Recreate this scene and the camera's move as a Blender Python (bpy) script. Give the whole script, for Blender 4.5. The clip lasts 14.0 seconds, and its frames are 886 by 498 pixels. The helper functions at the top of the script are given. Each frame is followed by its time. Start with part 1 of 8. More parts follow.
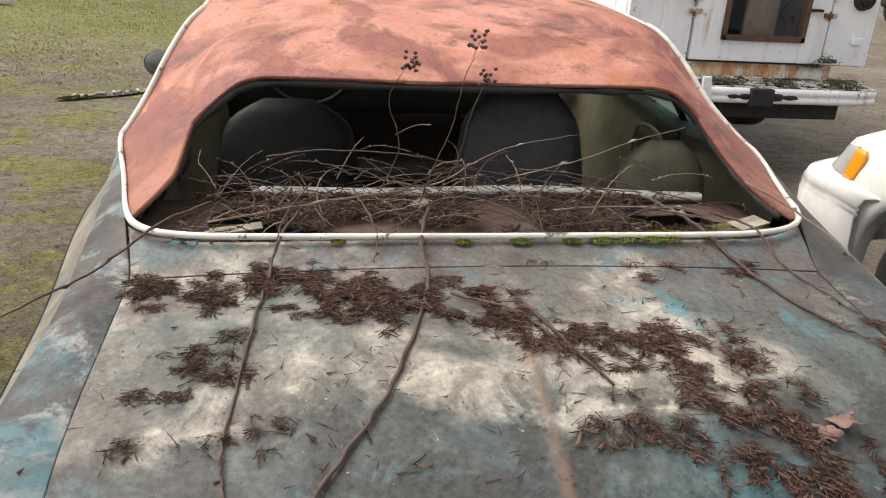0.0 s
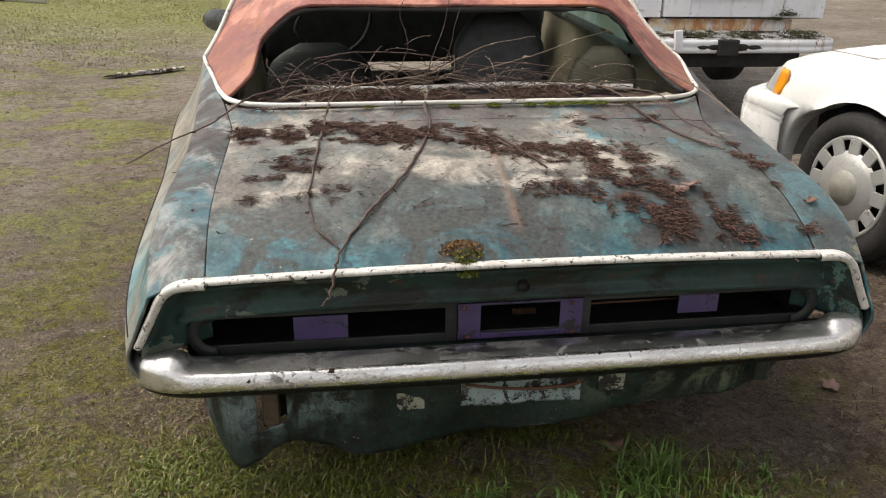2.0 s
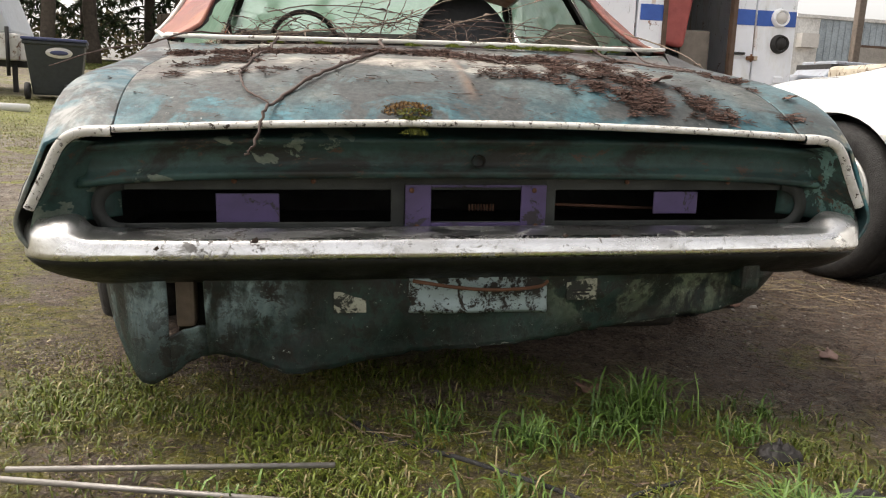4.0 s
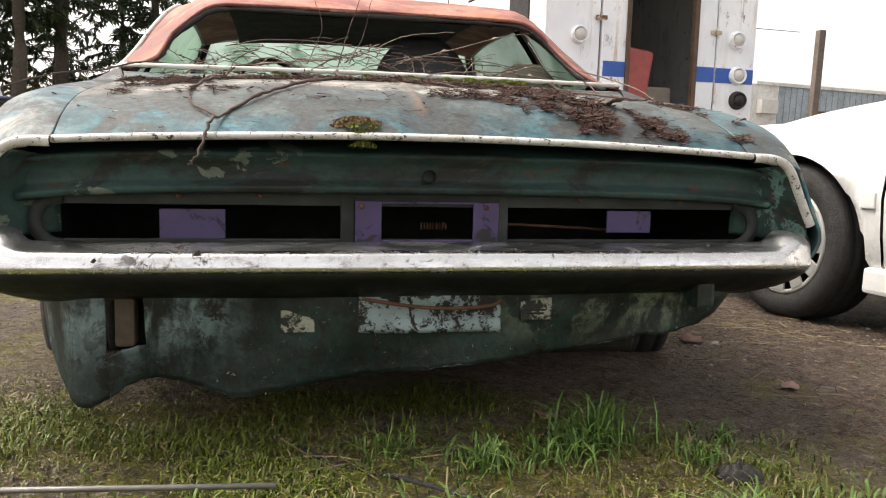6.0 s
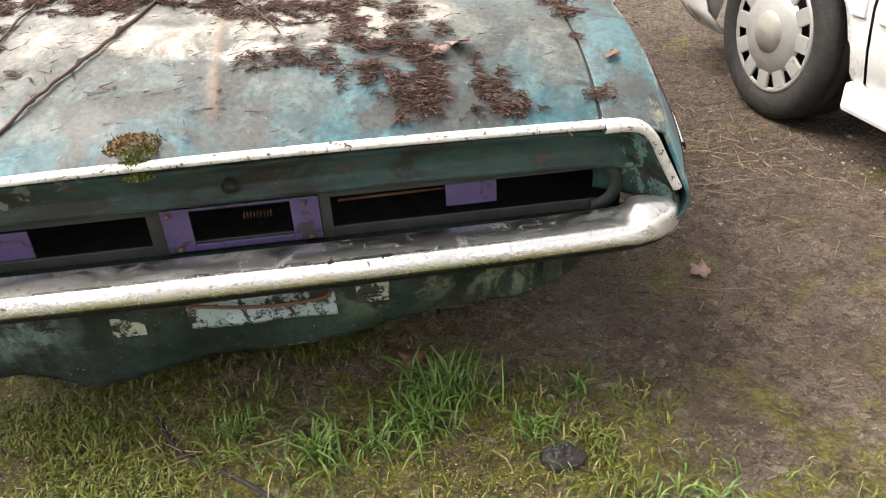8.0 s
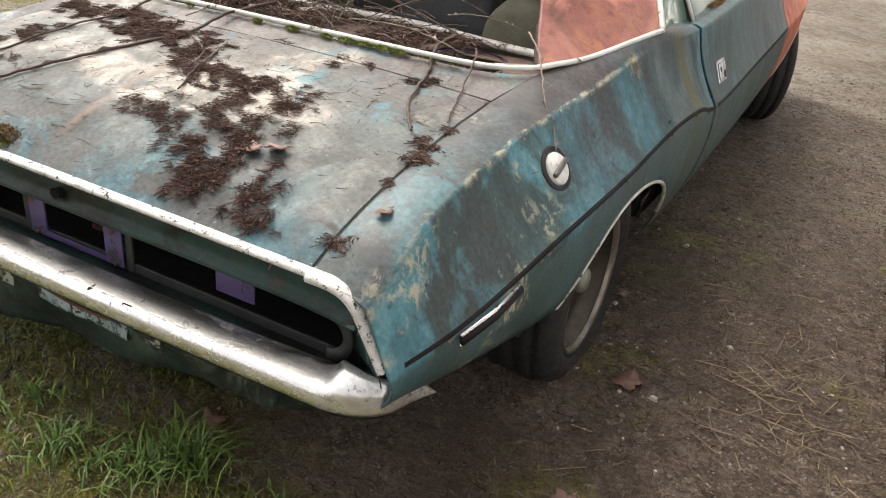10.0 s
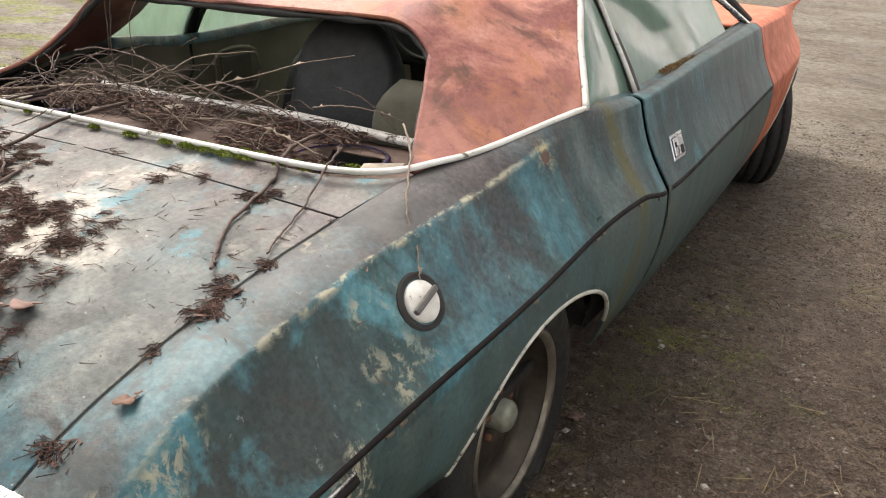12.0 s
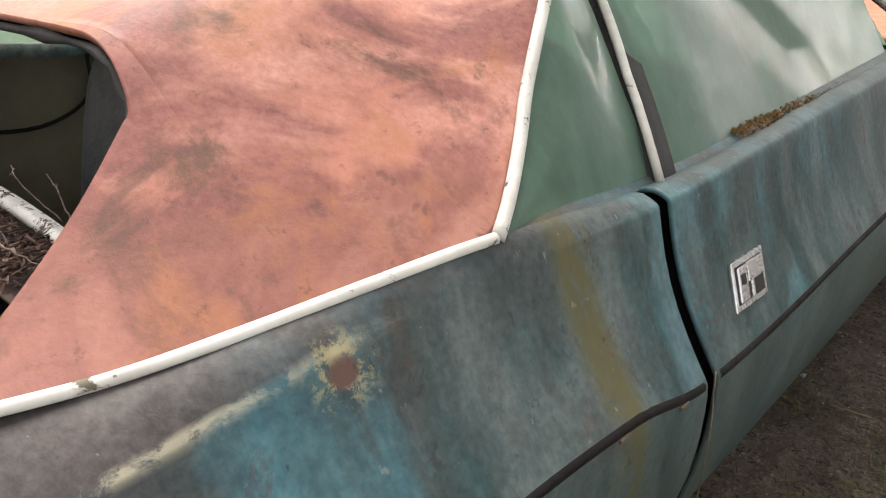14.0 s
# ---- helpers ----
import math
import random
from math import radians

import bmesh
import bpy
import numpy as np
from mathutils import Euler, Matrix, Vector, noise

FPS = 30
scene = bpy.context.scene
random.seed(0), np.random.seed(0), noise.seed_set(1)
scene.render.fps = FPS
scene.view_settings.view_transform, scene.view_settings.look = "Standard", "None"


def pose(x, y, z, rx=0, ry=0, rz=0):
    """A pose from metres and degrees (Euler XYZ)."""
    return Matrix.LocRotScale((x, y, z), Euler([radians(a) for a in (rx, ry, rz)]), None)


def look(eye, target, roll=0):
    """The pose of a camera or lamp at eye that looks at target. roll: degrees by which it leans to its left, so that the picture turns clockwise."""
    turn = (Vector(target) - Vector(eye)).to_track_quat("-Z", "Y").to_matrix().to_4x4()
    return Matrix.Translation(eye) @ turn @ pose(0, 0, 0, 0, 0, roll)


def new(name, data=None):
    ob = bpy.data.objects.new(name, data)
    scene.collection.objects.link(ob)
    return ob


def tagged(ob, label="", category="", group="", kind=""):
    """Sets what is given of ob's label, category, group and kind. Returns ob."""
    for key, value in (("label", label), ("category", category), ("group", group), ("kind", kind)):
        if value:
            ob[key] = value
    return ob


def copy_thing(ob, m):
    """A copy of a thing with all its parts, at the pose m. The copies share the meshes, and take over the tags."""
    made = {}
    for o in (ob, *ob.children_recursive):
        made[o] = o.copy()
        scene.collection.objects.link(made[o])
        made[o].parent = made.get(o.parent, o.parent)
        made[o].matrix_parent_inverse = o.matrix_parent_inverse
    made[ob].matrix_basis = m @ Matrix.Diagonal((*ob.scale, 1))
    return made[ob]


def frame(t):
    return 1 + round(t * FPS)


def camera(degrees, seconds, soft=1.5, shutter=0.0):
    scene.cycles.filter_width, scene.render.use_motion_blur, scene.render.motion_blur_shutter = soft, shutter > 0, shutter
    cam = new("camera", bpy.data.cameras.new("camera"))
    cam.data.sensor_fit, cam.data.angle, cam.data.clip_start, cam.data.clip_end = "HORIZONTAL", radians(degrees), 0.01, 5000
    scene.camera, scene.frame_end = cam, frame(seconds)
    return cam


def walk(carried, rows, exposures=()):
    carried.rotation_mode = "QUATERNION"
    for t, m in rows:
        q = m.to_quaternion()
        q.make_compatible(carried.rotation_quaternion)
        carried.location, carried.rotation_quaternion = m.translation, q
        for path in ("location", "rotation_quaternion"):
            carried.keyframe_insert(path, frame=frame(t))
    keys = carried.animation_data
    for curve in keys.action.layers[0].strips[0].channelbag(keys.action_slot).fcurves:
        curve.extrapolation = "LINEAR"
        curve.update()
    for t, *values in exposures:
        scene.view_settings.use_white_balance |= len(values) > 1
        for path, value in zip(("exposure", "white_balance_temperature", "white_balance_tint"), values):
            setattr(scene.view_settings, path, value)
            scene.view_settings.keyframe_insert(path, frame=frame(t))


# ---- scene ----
cam = camera(58.9, 14.0, 1.1)
METRES, EYE, TILT, LEAN, TURN = 8.0, 1.5, 0.0, 0.0, 0.0
PATH = [
    (0, (-0.336, -0.658, 1.248), (0.019, 1.172, 0.524), 4.9),
    (0.5, (-0.387, -0.89, 1.233), (-0.04, 0.927, 0.475), 4.2),
    (1, (-0.326, -1.112, 1.212), (-0.026, 0.722, 0.474), 2.6),
    (1.5, (-0.33, -1.266, 1.192), (-0.085, 0.559, 0.41), 2.6),
    (2, (-0.416, -1.405, 1.161), (-0.097, 0.426, 0.42), 2.5),
    (2.5, (-0.418, -1.491, 1.119), (-0.074, 0.373, 0.478), 1.9),
    (3, (-0.338, -1.472, 0.91), (0.023, 0.418, 0.364), 1.9),
    (3.2, (-0.323, -1.441, 0.821), (0.072, 0.449, 0.3), 3.1),
    (5.3, (-0.32, -1.371, 0.525), (0.017, 0.593, 0.354), 2.2),
    (5.5, (-0.313, -1.376, 0.519), (0.035, 0.586, 0.349), 2.3),
    (6, (-0.275, -1.383, 0.519), (0.157, 0.559, 0.307), 3.0),
    (6.5, (-0.202, -1.408, 0.689), (0.308, 0.396, -0.01), -2.3),
    (7, (-0.172, -1.439, 0.943), (0.135, 0.285, -0.024), -5.4),
    (7.5, (-0.017, -1.304, 1.044), (0.19, 0.415, 0.043), -3.4),
    (8, (0.211, -1.189, 1.075), (0.421, 0.508, 0.039), -1.8),
    (8.5, (0.528, -1.091, 1.121), (0.457, 0.626, 0.098), 3.4),
    (10.8, (1.408, -0.807, 1.213), (0.525, 0.76, 0.339), 4.3),
    (11, (1.415, -0.774, 1.211), (0.526, 0.795, 0.345), 3.0),
    (11.5, (1.377, -0.604, 1.199), (0.494, 0.991, 0.376), 2.7),
    (12, (1.362, -0.393, 1.198), (0.51, 1.231, 0.4), 3.4),
    (12.5, (1.389, -0.134, 1.167), (0.407, 1.386, 0.315), 2.8),
    (13, (1.351, 0.101, 1.158), (0.243, 1.491, 0.241), 2.6),
    (13.5, (1.255, 0.361, 1.152), (0.149, 1.766, 0.255), 3.8),
    (14, (1.245, 0.652, 1.124), (0.095, 2.065, 0.299), 2.6),
]
EXPOSURES = [(0.0, 0.72, 7000, 12), (0.8, 0.52, 7000, 12), (2.5, 0.84, 7000, 12), (5.5, 1.1, 7000, 12), (6.0, 1.17, 7000, 12), (6.5, 1.72, 7000, 12), (7.0, 1.87, 7000, 12), (7.6, 1.82, 7000, 12), (8.5, 1.52, 7000, 12), (11.0, 1.12, 7000, 12), (14.0, 1.27, 7000, 12)]
walk(cam, [(t, look(eye, target, roll)) for t, eye, target, roll in PATH], EXPOSURES)


# ---- light ----
world = bpy.data.worlds.new("sky")
scene.world = world
world.use_nodes = True
_n, _l = world.node_tree.nodes, world.node_tree.links
_sky = _n.new("ShaderNodeTexSky")
_sky.sky_type, _sky.sun_disc = "NISHITA", False
SUN_EL, SUN_AZ = radians(56), radians(-64)
_sky.sun_elevation, _sky.sun_rotation = SUN_EL, SUN_AZ
_sky.air_density, _sky.dust_density, _sky.ozone_density = 1.0, 4.0, 1.0
_hsv = _n.new("ShaderNodeHueSaturation")
_hsv.inputs["Saturation"].default_value = 0.18
_l.new(_sky.outputs[0], _hsv.inputs["Color"])
_l.new(_hsv.outputs[0], _n["Background"].inputs["Color"])
_n["Background"].inputs["Strength"].default_value = 0.15
_sun = bpy.data.lights.new("sun", "SUN")
_sun.energy, _sun.angle, _sun.color = 1.25, radians(48), (1.0, 0.95, 0.88)
sun = new("sun", _sun)
sun.matrix_world = look((0, 0, 30), (-30 * math.sin(SUN_AZ) / math.tan(SUN_EL), -30 * math.cos(SUN_AZ) / math.tan(SUN_EL), 0))


# ---- small tools ----
def smooth_line(xs, vs):
    """A smooth function through a few stations."""
    xs, vs = np.array(xs, float), np.array(vs, float)
    d = np.diff(vs) / np.diff(xs)
    m = np.concatenate([[d[0]], (d[:-1] + d[1:]) / 2, [d[-1]]])
    m[1:-1] = np.where(d[:-1] * d[1:] <= 0, 0.3 * m[1:-1], m[1:-1])

    def f(x):
        x = np.clip(x, xs[0], xs[-1])
        i = np.clip(np.searchsorted(xs, x) - 1, 0, len(xs) - 2)
        h = xs[i + 1] - xs[i]
        t = (x - xs[i]) / h
        return ((2 * t**3 - 3 * t**2 + 1) * vs[i] + (t**3 - 2 * t**2 + t) * h * m[i]
                + (3 * t**2 - 2 * t**3) * vs[i + 1] + (t**3 - t**2) * h * m[i + 1])

    return f


def part_from(name, verts, faces, material, parent=None, label="", smooth=True, solid=0.0, bevel=0.0):
    me = bpy.data.meshes.new(name)
    me.from_pydata(np.array([tuple(v) for v in verts], float).tolist(), [], faces)
    me.materials.append(material)
    if smooth:
        me.polygons.foreach_set("use_smooth", [True] * len(me.polygons))
    me.update()
    ob = new(name, me)
    if parent is not None:
        ob.parent = parent
    if label:
        ob["label"] = label
    if solid:
        mod = ob.modifiers.new("thick", "SOLIDIFY")
        mod.thickness, mod.offset = solid, -1.0
    if bevel:
        mod = ob.modifiers.new("edge", "BEVEL")
        mod.width, mod.segments, mod.limit_method = bevel, 2, "ANGLE"
    return ob


def part(name, bm, material, parent=None, label="", smooth=False):
    me = bpy.data.meshes.new(name)
    bmesh.ops.recalc_face_normals(bm, faces=bm.faces)
    bm.to_mesh(me)
    bm.free()
    me.materials.append(material)
    if smooth:
        me.polygons.foreach_set("use_smooth", [True] * len(me.polygons))
    ob = new(name, me)
    if parent is not None:
        ob.parent = parent
    if label:
        ob["label"] = label
    return ob


def thing(name, m, label, category, group="", kind=""):
    ob = new(name)
    ob.empty_display_size = 0.1
    ob.matrix_world = m
    return tagged(ob, label, category, group, kind)


def grid_faces(rows, cols, wrap=False):
    out = []
    for i in range(rows - 1):
        for j in range(cols - (0 if wrap else 1)):
            k = (j + 1) % cols
            out.append((i * cols + j, i * cols + k, (i + 1) * cols + k, (i + 1) * cols + j))
    return out


def sheet(name, pts, material, parent=None, label="", solid=0.0, flip=False, smooth=True):
    """A surface from an array of points, rows by columns."""
    r, c, _ = np.shape(pts)
    faces = grid_faces(r, c)
    if flip:
        faces = [f[::-1] for f in faces]
    return part_from(name, np.reshape(pts, (-1, 3)), faces, material, parent, label, smooth, solid)


def box_bm(bm, size, centre, bevel=0.0, m=None, segs=2):
    made = bmesh.ops.create_cube(bm, size=1.0)["verts"]
    for v in made:
        v.co = Vector((v.co.x * size[0], v.co.y * size[1], v.co.z * size[2]))
    if bevel:
        es = list({e for v in made for e in v.link_edges})
        res = bmesh.ops.bevel(bm, geom=es, offset=bevel, segments=segs, affect="EDGES", profile=0.6)
        made = list({v for f in res["faces"] for v in f.verts} | {v for v in made if v.is_valid})
    t = Matrix.Translation(centre) @ (m or Matrix())
    for v in made:
        v.co = t @ v.co
    return made


def box(name, size, centre, material, parent=None, label="", bevel=0.006, m=None, segs=2):
    bm = bmesh.new()
    box_bm(bm, size, centre, min(bevel, 0.45 * min(size)), m, segs)
    return part(name, bm, material, parent, label)


def tube_mesh(pts, radii, sides=8, cap=True):
    pts = [Vector(p) for p in pts]
    n = len(pts)
    if not hasattr(radii, "__len__"):
        radii = [radii] * n
    verts, faces = [], []
    up = Vector((0, 0, 1))
    for i, p in enumerate(pts):
        d = (pts[min(i + 1, n - 1)] - pts[max(i - 1, 0)]).normalized()
        a = d.cross(up)
        if a.length < 0.05:
            a = d.cross(Vector((0, 1, 0)))
        a.normalize()
        b = a.cross(d)
        for k in range(sides):
            t = 2 * math.pi * k / sides
            verts.append(p + float(radii[i]) * (math.cos(t) * a + math.sin(t) * b))
    faces = grid_faces(n, sides, wrap=True)
    if cap:
        faces.append(tuple(range(sides))[::-1])
        faces.append(tuple(range((n - 1) * sides, n * sides)))
    return verts, faces


def tube(name, pts, radii, material, parent=None, label="", sides=8):
    v, f = tube_mesh(pts, radii, sides)
    return part_from(name, v, f, material, parent, label)


def lathe_mesh(profile, sides=40, axis="x", closed=False):
    """Turns (radius, along) pairs round an axis."""
    verts = []
    for r, a in profile:
        for k in range(sides):
            t = 2 * math.pi * k / sides
            c, s = r * math.cos(t), r * math.sin(t)
            verts.append({"x": (a, c, s), "y": (c, a, s), "z": (c, s, a)}[axis])
    faces = grid_faces(len(profile), sides, wrap=True)
    if closed:
        n = len(profile)
        for k in range(sides):
            j = (k + 1) % sides
            faces.append(((n - 1) * sides + k, (n - 1) * sides + j, j, k))
    return verts, faces


def lathe(name, profile, material, parent=None, label="", sides=40, axis="x", closed=False, at=(0, 0, 0)):
    v, f = lathe_mesh(profile, sides, axis, closed)
    v = [(x + at[0], y + at[1], z + at[2]) for x, y, z in v]
    return part_from(name, v, f, material, parent, label)


def rounded_path(pts, n=6):
    """Catmull-Rom through a few points."""
    p = [Vector(q) for q in pts]
    p = [2 * p[0] - p[1]] + p + [2 * p[-1] - p[-2]]
    out = []
    for i in range(1, len(p) - 2):
        for k in range(n):
            t = k / n
            out.append(0.5 * (2 * p[i] + (p[i + 1] - p[i - 1]) * t + (2 * p[i - 1] - 5 * p[i] + 4 * p[i + 1] - p[i + 2]) * t * t
                              + (3 * p[i] - p[i - 1] - 3 * p[i + 1] + p[i + 2]) * t**3))
    out.append(p[-2])
    return out


# ---- materials ----
class Nodes:
    """A material under construction."""

    def __init__(self, name):
        self.m = bpy.data.materials.new(name)
        self.m.use_nodes = True
        self.t = self.m.node_tree
        self.b = self.t.nodes["Principled BSDF"]
        self.co = self.t.nodes.new("ShaderNodeTexCoord").outputs["Object"]

    def link(self, a, b):
        self.t.links.new(a, b)

    def mapped(self, scale=(1, 1, 1), shift=(0, 0, 0)):
        n = self.t.nodes.new("ShaderNodeMapping")
        n.inputs["Scale"].default_value, n.inputs["Location"].default_value = scale, shift
        self.link(self.co, n.inputs["Vector"])
        return n.outputs[0]

    def noise(self, scale, detail=5.0, rough=0.6, vector=None, distort=0.0, lo=0.35, hi=0.65):
        n = self.t.nodes.new("ShaderNodeTexNoise")
        n.inputs["Scale"].default_value, n.inputs["Detail"].default_value = scale, detail
        n.inputs["Roughness"].default_value, n.inputs["Distortion"].default_value = rough, distort
        self.link(vector or self.co, n.inputs["Vector"])
        return self.ramp(n.outputs["Fac"], lo, hi)

    def ramp(self, value, lo, hi, a=0.0, b=1.0):
        n = self.t.nodes.new("ShaderNodeMapRange")
        n.inputs["From Min"].default_value, n.inputs["From Max"].default_value = lo, hi
        n.inputs["To Min"].default_value, n.inputs["To Max"].default_value = a, b
        self.link(value, n.inputs["Value"])
        return n.outputs[0]

    def axis(self, k):
        n = self.t.nodes.new("ShaderNodeSeparateXYZ")
        self.link(self.co, n.inputs[0])
        return n.outputs[k]

    def mix(self, fac, a, b):
        n = self.t.nodes.new("ShaderNodeMix")
        n.data_type = "RGBA"
        for v, s in ((fac, n.inputs[0]), (a, n.inputs[6]), (b, n.inputs[7])):
            if isinstance(v, (tuple, list)):
                s.default_value = (*v, 1)
            elif isinstance(v, (int, float)):
                s.default_value = v
            else:
                self.link(v, s)
        return n.outputs[2]

    def maths(self, op, a, b=0.5):
        n = self.t.nodes.new("ShaderNodeMath")
        n.operation, n.use_clamp = op, op in ("MULTIPLY", "ADD", "SUBTRACT")
        for v, s in ((a, n.inputs[0]), (b, n.inputs[1])):
            if isinstance(v, (int, float)):
                s.default_value = v
            else:
                self.link(v, s)
        return n.outputs[0]

    def random(self):
        return self.t.nodes.new("ShaderNodeObjectInfo").outputs["Random"]

    def island(self):
        return self.t.nodes.new("ShaderNodeNewGeometry").outputs["Random Per Island"]

    def done(self, colour, rough=0.6, metal=0.0, bump=None, strength=0.3, dist=0.004, spec=0.5):
        for v, s in ((colour, "Base Color"), (rough, "Roughness"), (metal, "Metallic")):
            if isinstance(v, tuple):
                self.b.inputs[s].default_value = (*v, 1)
            elif isinstance(v, (int, float)):
                self.b.inputs[s].default_value = v
            else:
                self.link(v, self.b.inputs[s])
        self.b.inputs["Specular IOR Level"].default_value = spec
        if bump is not None:
            n = self.t.nodes.new("ShaderNodeBump")
            n.inputs["Strength"].default_value, n.inputs["Distance"].default_value = strength, dist
            self.link(bump, n.inputs["Height"])
            self.link(n.outputs[0], self.b.inputs["Normal"])
        return self.m


def plain(name, colour, rough=0.6, metal=0.0, var=0.35, scale=18.0, spec=0.5, bump=0.15):
    n = Nodes(name)
    dark = tuple(c * (1 - var) for c in colour)
    lite = tuple(min(1, c * (1 + var * 0.6)) for c in colour)
    f, g = n.noise(scale, 6), n.noise(scale * 0.13, 3)
    c = n.mix(g, n.mix(f, dark, colour), n.mix(f, colour, lite))
    return n.done(c, n.ramp(f, 0, 1, min(1, rough + 0.1), max(0.02, rough - 0.08)), metal, n.noise(scale * 4, 4), bump, spec=spec)


def deck_paint(name="weathered_deck_paint"):
    """Oxidised teal on the flat top panels: chalky cream over grey, brown film, mould, and blue along the rear edge."""
    n = Nodes(name)
    x, y = n.axis(0), n.axis(1)
    fine = n.noise(95, 5, 0.6, None, 0.2, 0.34, 0.66)
    mid = n.noise(9, 6, 0.62, None, 0.4, 0.40, 0.60)
    wide = n.noise(3.2, 5, 0.55, n.mapped((1, 1.15, 1), (3.1, 0.4, 0)), 0.6, 0.34, 0.66)
    mott = n.noise(16, 5, 0.6, n.mapped((1, 0.8, 1), (2, 7, 1)), 0.4, 0.40, 0.60)
    grey = n.mix(mott, n.mix(fine, (0.045, 0.054, 0.052), (0.080, 0.090, 0.085)), n.mix(fine, (0.095, 0.106, 0.099), (0.165, 0.172, 0.156)))
    chalk = n.mix(mott, n.mix(fine, (0.175, 0.160, 0.140), (0.26, 0.238, 0.208)), n.mix(fine, (0.34, 0.312, 0.270), (0.54, 0.500, 0.430)))
    m = n.maths("ADD", n.maths("MULTIPLY", wide, 0.42), n.maths("MULTIPLY", n.ramp(x, 0.50, -0.10), 0.30))
    m = n.maths("ADD", m, n.maths("MULTIPLY", n.ramp(y, 0.14, 0.30), 0.26))
    m = n.maths("MULTIPLY", m, n.ramp(n.maths("ADD", x, n.maths("MULTIPLY", wide, 0.10)), -0.60, -0.52))
    m = n.maths("ADD", m, n.maths("MULTIPLY", n.noise(13, 6, 0.66, n.mapped((1, 1, 1), (6, 3, 2)), 0.4, 0.30, 0.70), 0.10))
    c = n.mix(n.ramp(m, 0.62, 0.76), grey, chalk)
    # dull blue shows through nearly everywhere, soft-edged
    thin = n.noise(5.0, 6, 0.6, n.mapped((1, 1, 1), (4, 1, 8)), 0.5, 0.48, 0.64)
    c = n.mix(n.maths("MULTIPLY", thin, 0.30), c, (0.085, 0.160, 0.172))
    # brown film by the seams and below the window
    film = n.noise(5.5, 6, 0.6, n.mapped((1, 1, 1), (7, 2, 1)), 0.6, 0.47, 0.56)
    reach = n.maths("MAXIMUM", n.ramp(y, 0.54, 0.64), n.maths("MULTIPLY", n.ramp(x, -0.44, -0.60), n.ramp(y, 0.10, 0.25)))
    c = n.mix(n.maths("MULTIPLY", film, n.ramp(reach, 0, 1, 0.10, 0.85)), c, n.mix(fine, (0.085, 0.074, 0.067), (0.150, 0.130, 0.118)))
    blot = n.noise(4.2, 6, 0.58, n.mapped((1, 1, 1), (9, 5, 2)), 0.5, 0.53, 0.61)
    c = n.mix(n.maths("MULTIPLY", blot, 0.78), c, n.mix(fine, (0.070, 0.074, 0.070), (0.115, 0.118, 0.110)))
    # blue that survives along the rear edge, blotched with dark mould
    blue = n.mix(mott, n.mix(fine, (0.016, 0.060, 0.078), (0.026, 0.090, 0.112)), n.mix(fine, (0.036, 0.110, 0.132), (0.060, 0.165, 0.195)))
    edge = n.ramp(n.maths("ADD", y, n.maths("MULTIPLY", n.noise(4.6, 6, 0.6, n.mapped((1, 1, 1), (1, 6, 3)), 0.5, 0.28, 0.72), 0.22)), 0.30, 0.14)
    c = n.mix(n.maths("MULTIPLY", edge, 0.92), c, blue)
    spot = n.noise(7.5, 7, 0.66, n.mapped((1, 1, 1), (1, 6, 3)), 0.3, 0.60, 0.65)
    c = n.mix(n.maths("MULTIPLY", spot, 0.75), c, (0.060, 0.215, 0.265))
    mould = n.noise(6.5, 8, 0.68, n.mapped((1, 1, 1), (2, 2, 5)), 0.6, 0.46, 0.54)
    c = n.mix(n.maths("MULTIPLY", mould, n.ramp(y, 0.40, 0.20, 0.10, 0.92)), c, n.mix(fine, (0.030, 0.034, 0.034), (0.068, 0.070, 0.066)))
    violet = n.noise(5, 6, 0.62, n.mapped((1, 1, 1), (3, 8, 5)), 0.5, 0.44, 0.58)
    c = n.mix(n.maths("MULTIPLY", violet, n.ramp(y, 0.40, 0.60, 0.12, 0.85)), c, n.mix(mott, n.mix(fine, (0.060, 0.048, 0.050), (0.092, 0.076, 0.078)), n.mix(fine, (0.098, 0.082, 0.082), (0.150, 0.128, 0.124))))
    veil = n.noise(7, 6, 0.64, n.mapped((1, 1.2, 1), (5, 6, 3)), 0.5, 0.54, 0.62)
    c = n.mix(n.maths("MULTIPLY", veil, n.ramp(y, 0.34, 0.50, 0.0, 0.55)), c, n.mix(fine, (0.060, 0.125, 0.150), (0.110, 0.190, 0.215)))
    # rust line down the middle of the lid
    line = n.maths("MULTIPLY", n.ramp(x, -0.022, -0.008), n.ramp(x, 0.008, -0.004))
    line = n.maths("MULTIPLY", line, n.maths("MULTIPLY", n.ramp(y, 0.52, 0.42), n.ramp(y, 0.03, 0.12)))
    c = n.mix(n.maths("MULTIPLY", line, n.ramp(mid, 0, 1, 0.30, 0.75)), c, (0.23, 0.150, 0.105))
    # specks of algae, chips and rust freckles
    c = n.mix(n.maths("MULTIPLY", n.noise(30, 7, 0.7, n.mapped((1, 1, 1), (3, 9, 4)), 0.2, 0.62, 0.66), 0.75), c, (0.030, 0.029, 0.027))
    c = n.mix(n.maths("MULTIPLY", n.noise(52, 6, 0.7, n.mapped((1, 1, 1), (8, 1, 6)), 0.2, 0.66, 0.69), 0.6), c, (0.40, 0.40, 0.37))
    c = n.mix(n.noise(170, 3, 0.5, None, 0, 0.66, 0.72), c, (0.050, 0.040, 0.032))
    return n.done(c, n.ramp(mid, 0, 1, 0.44, 0.64), 0, fine, 0.26, 0.0015, 0.28)


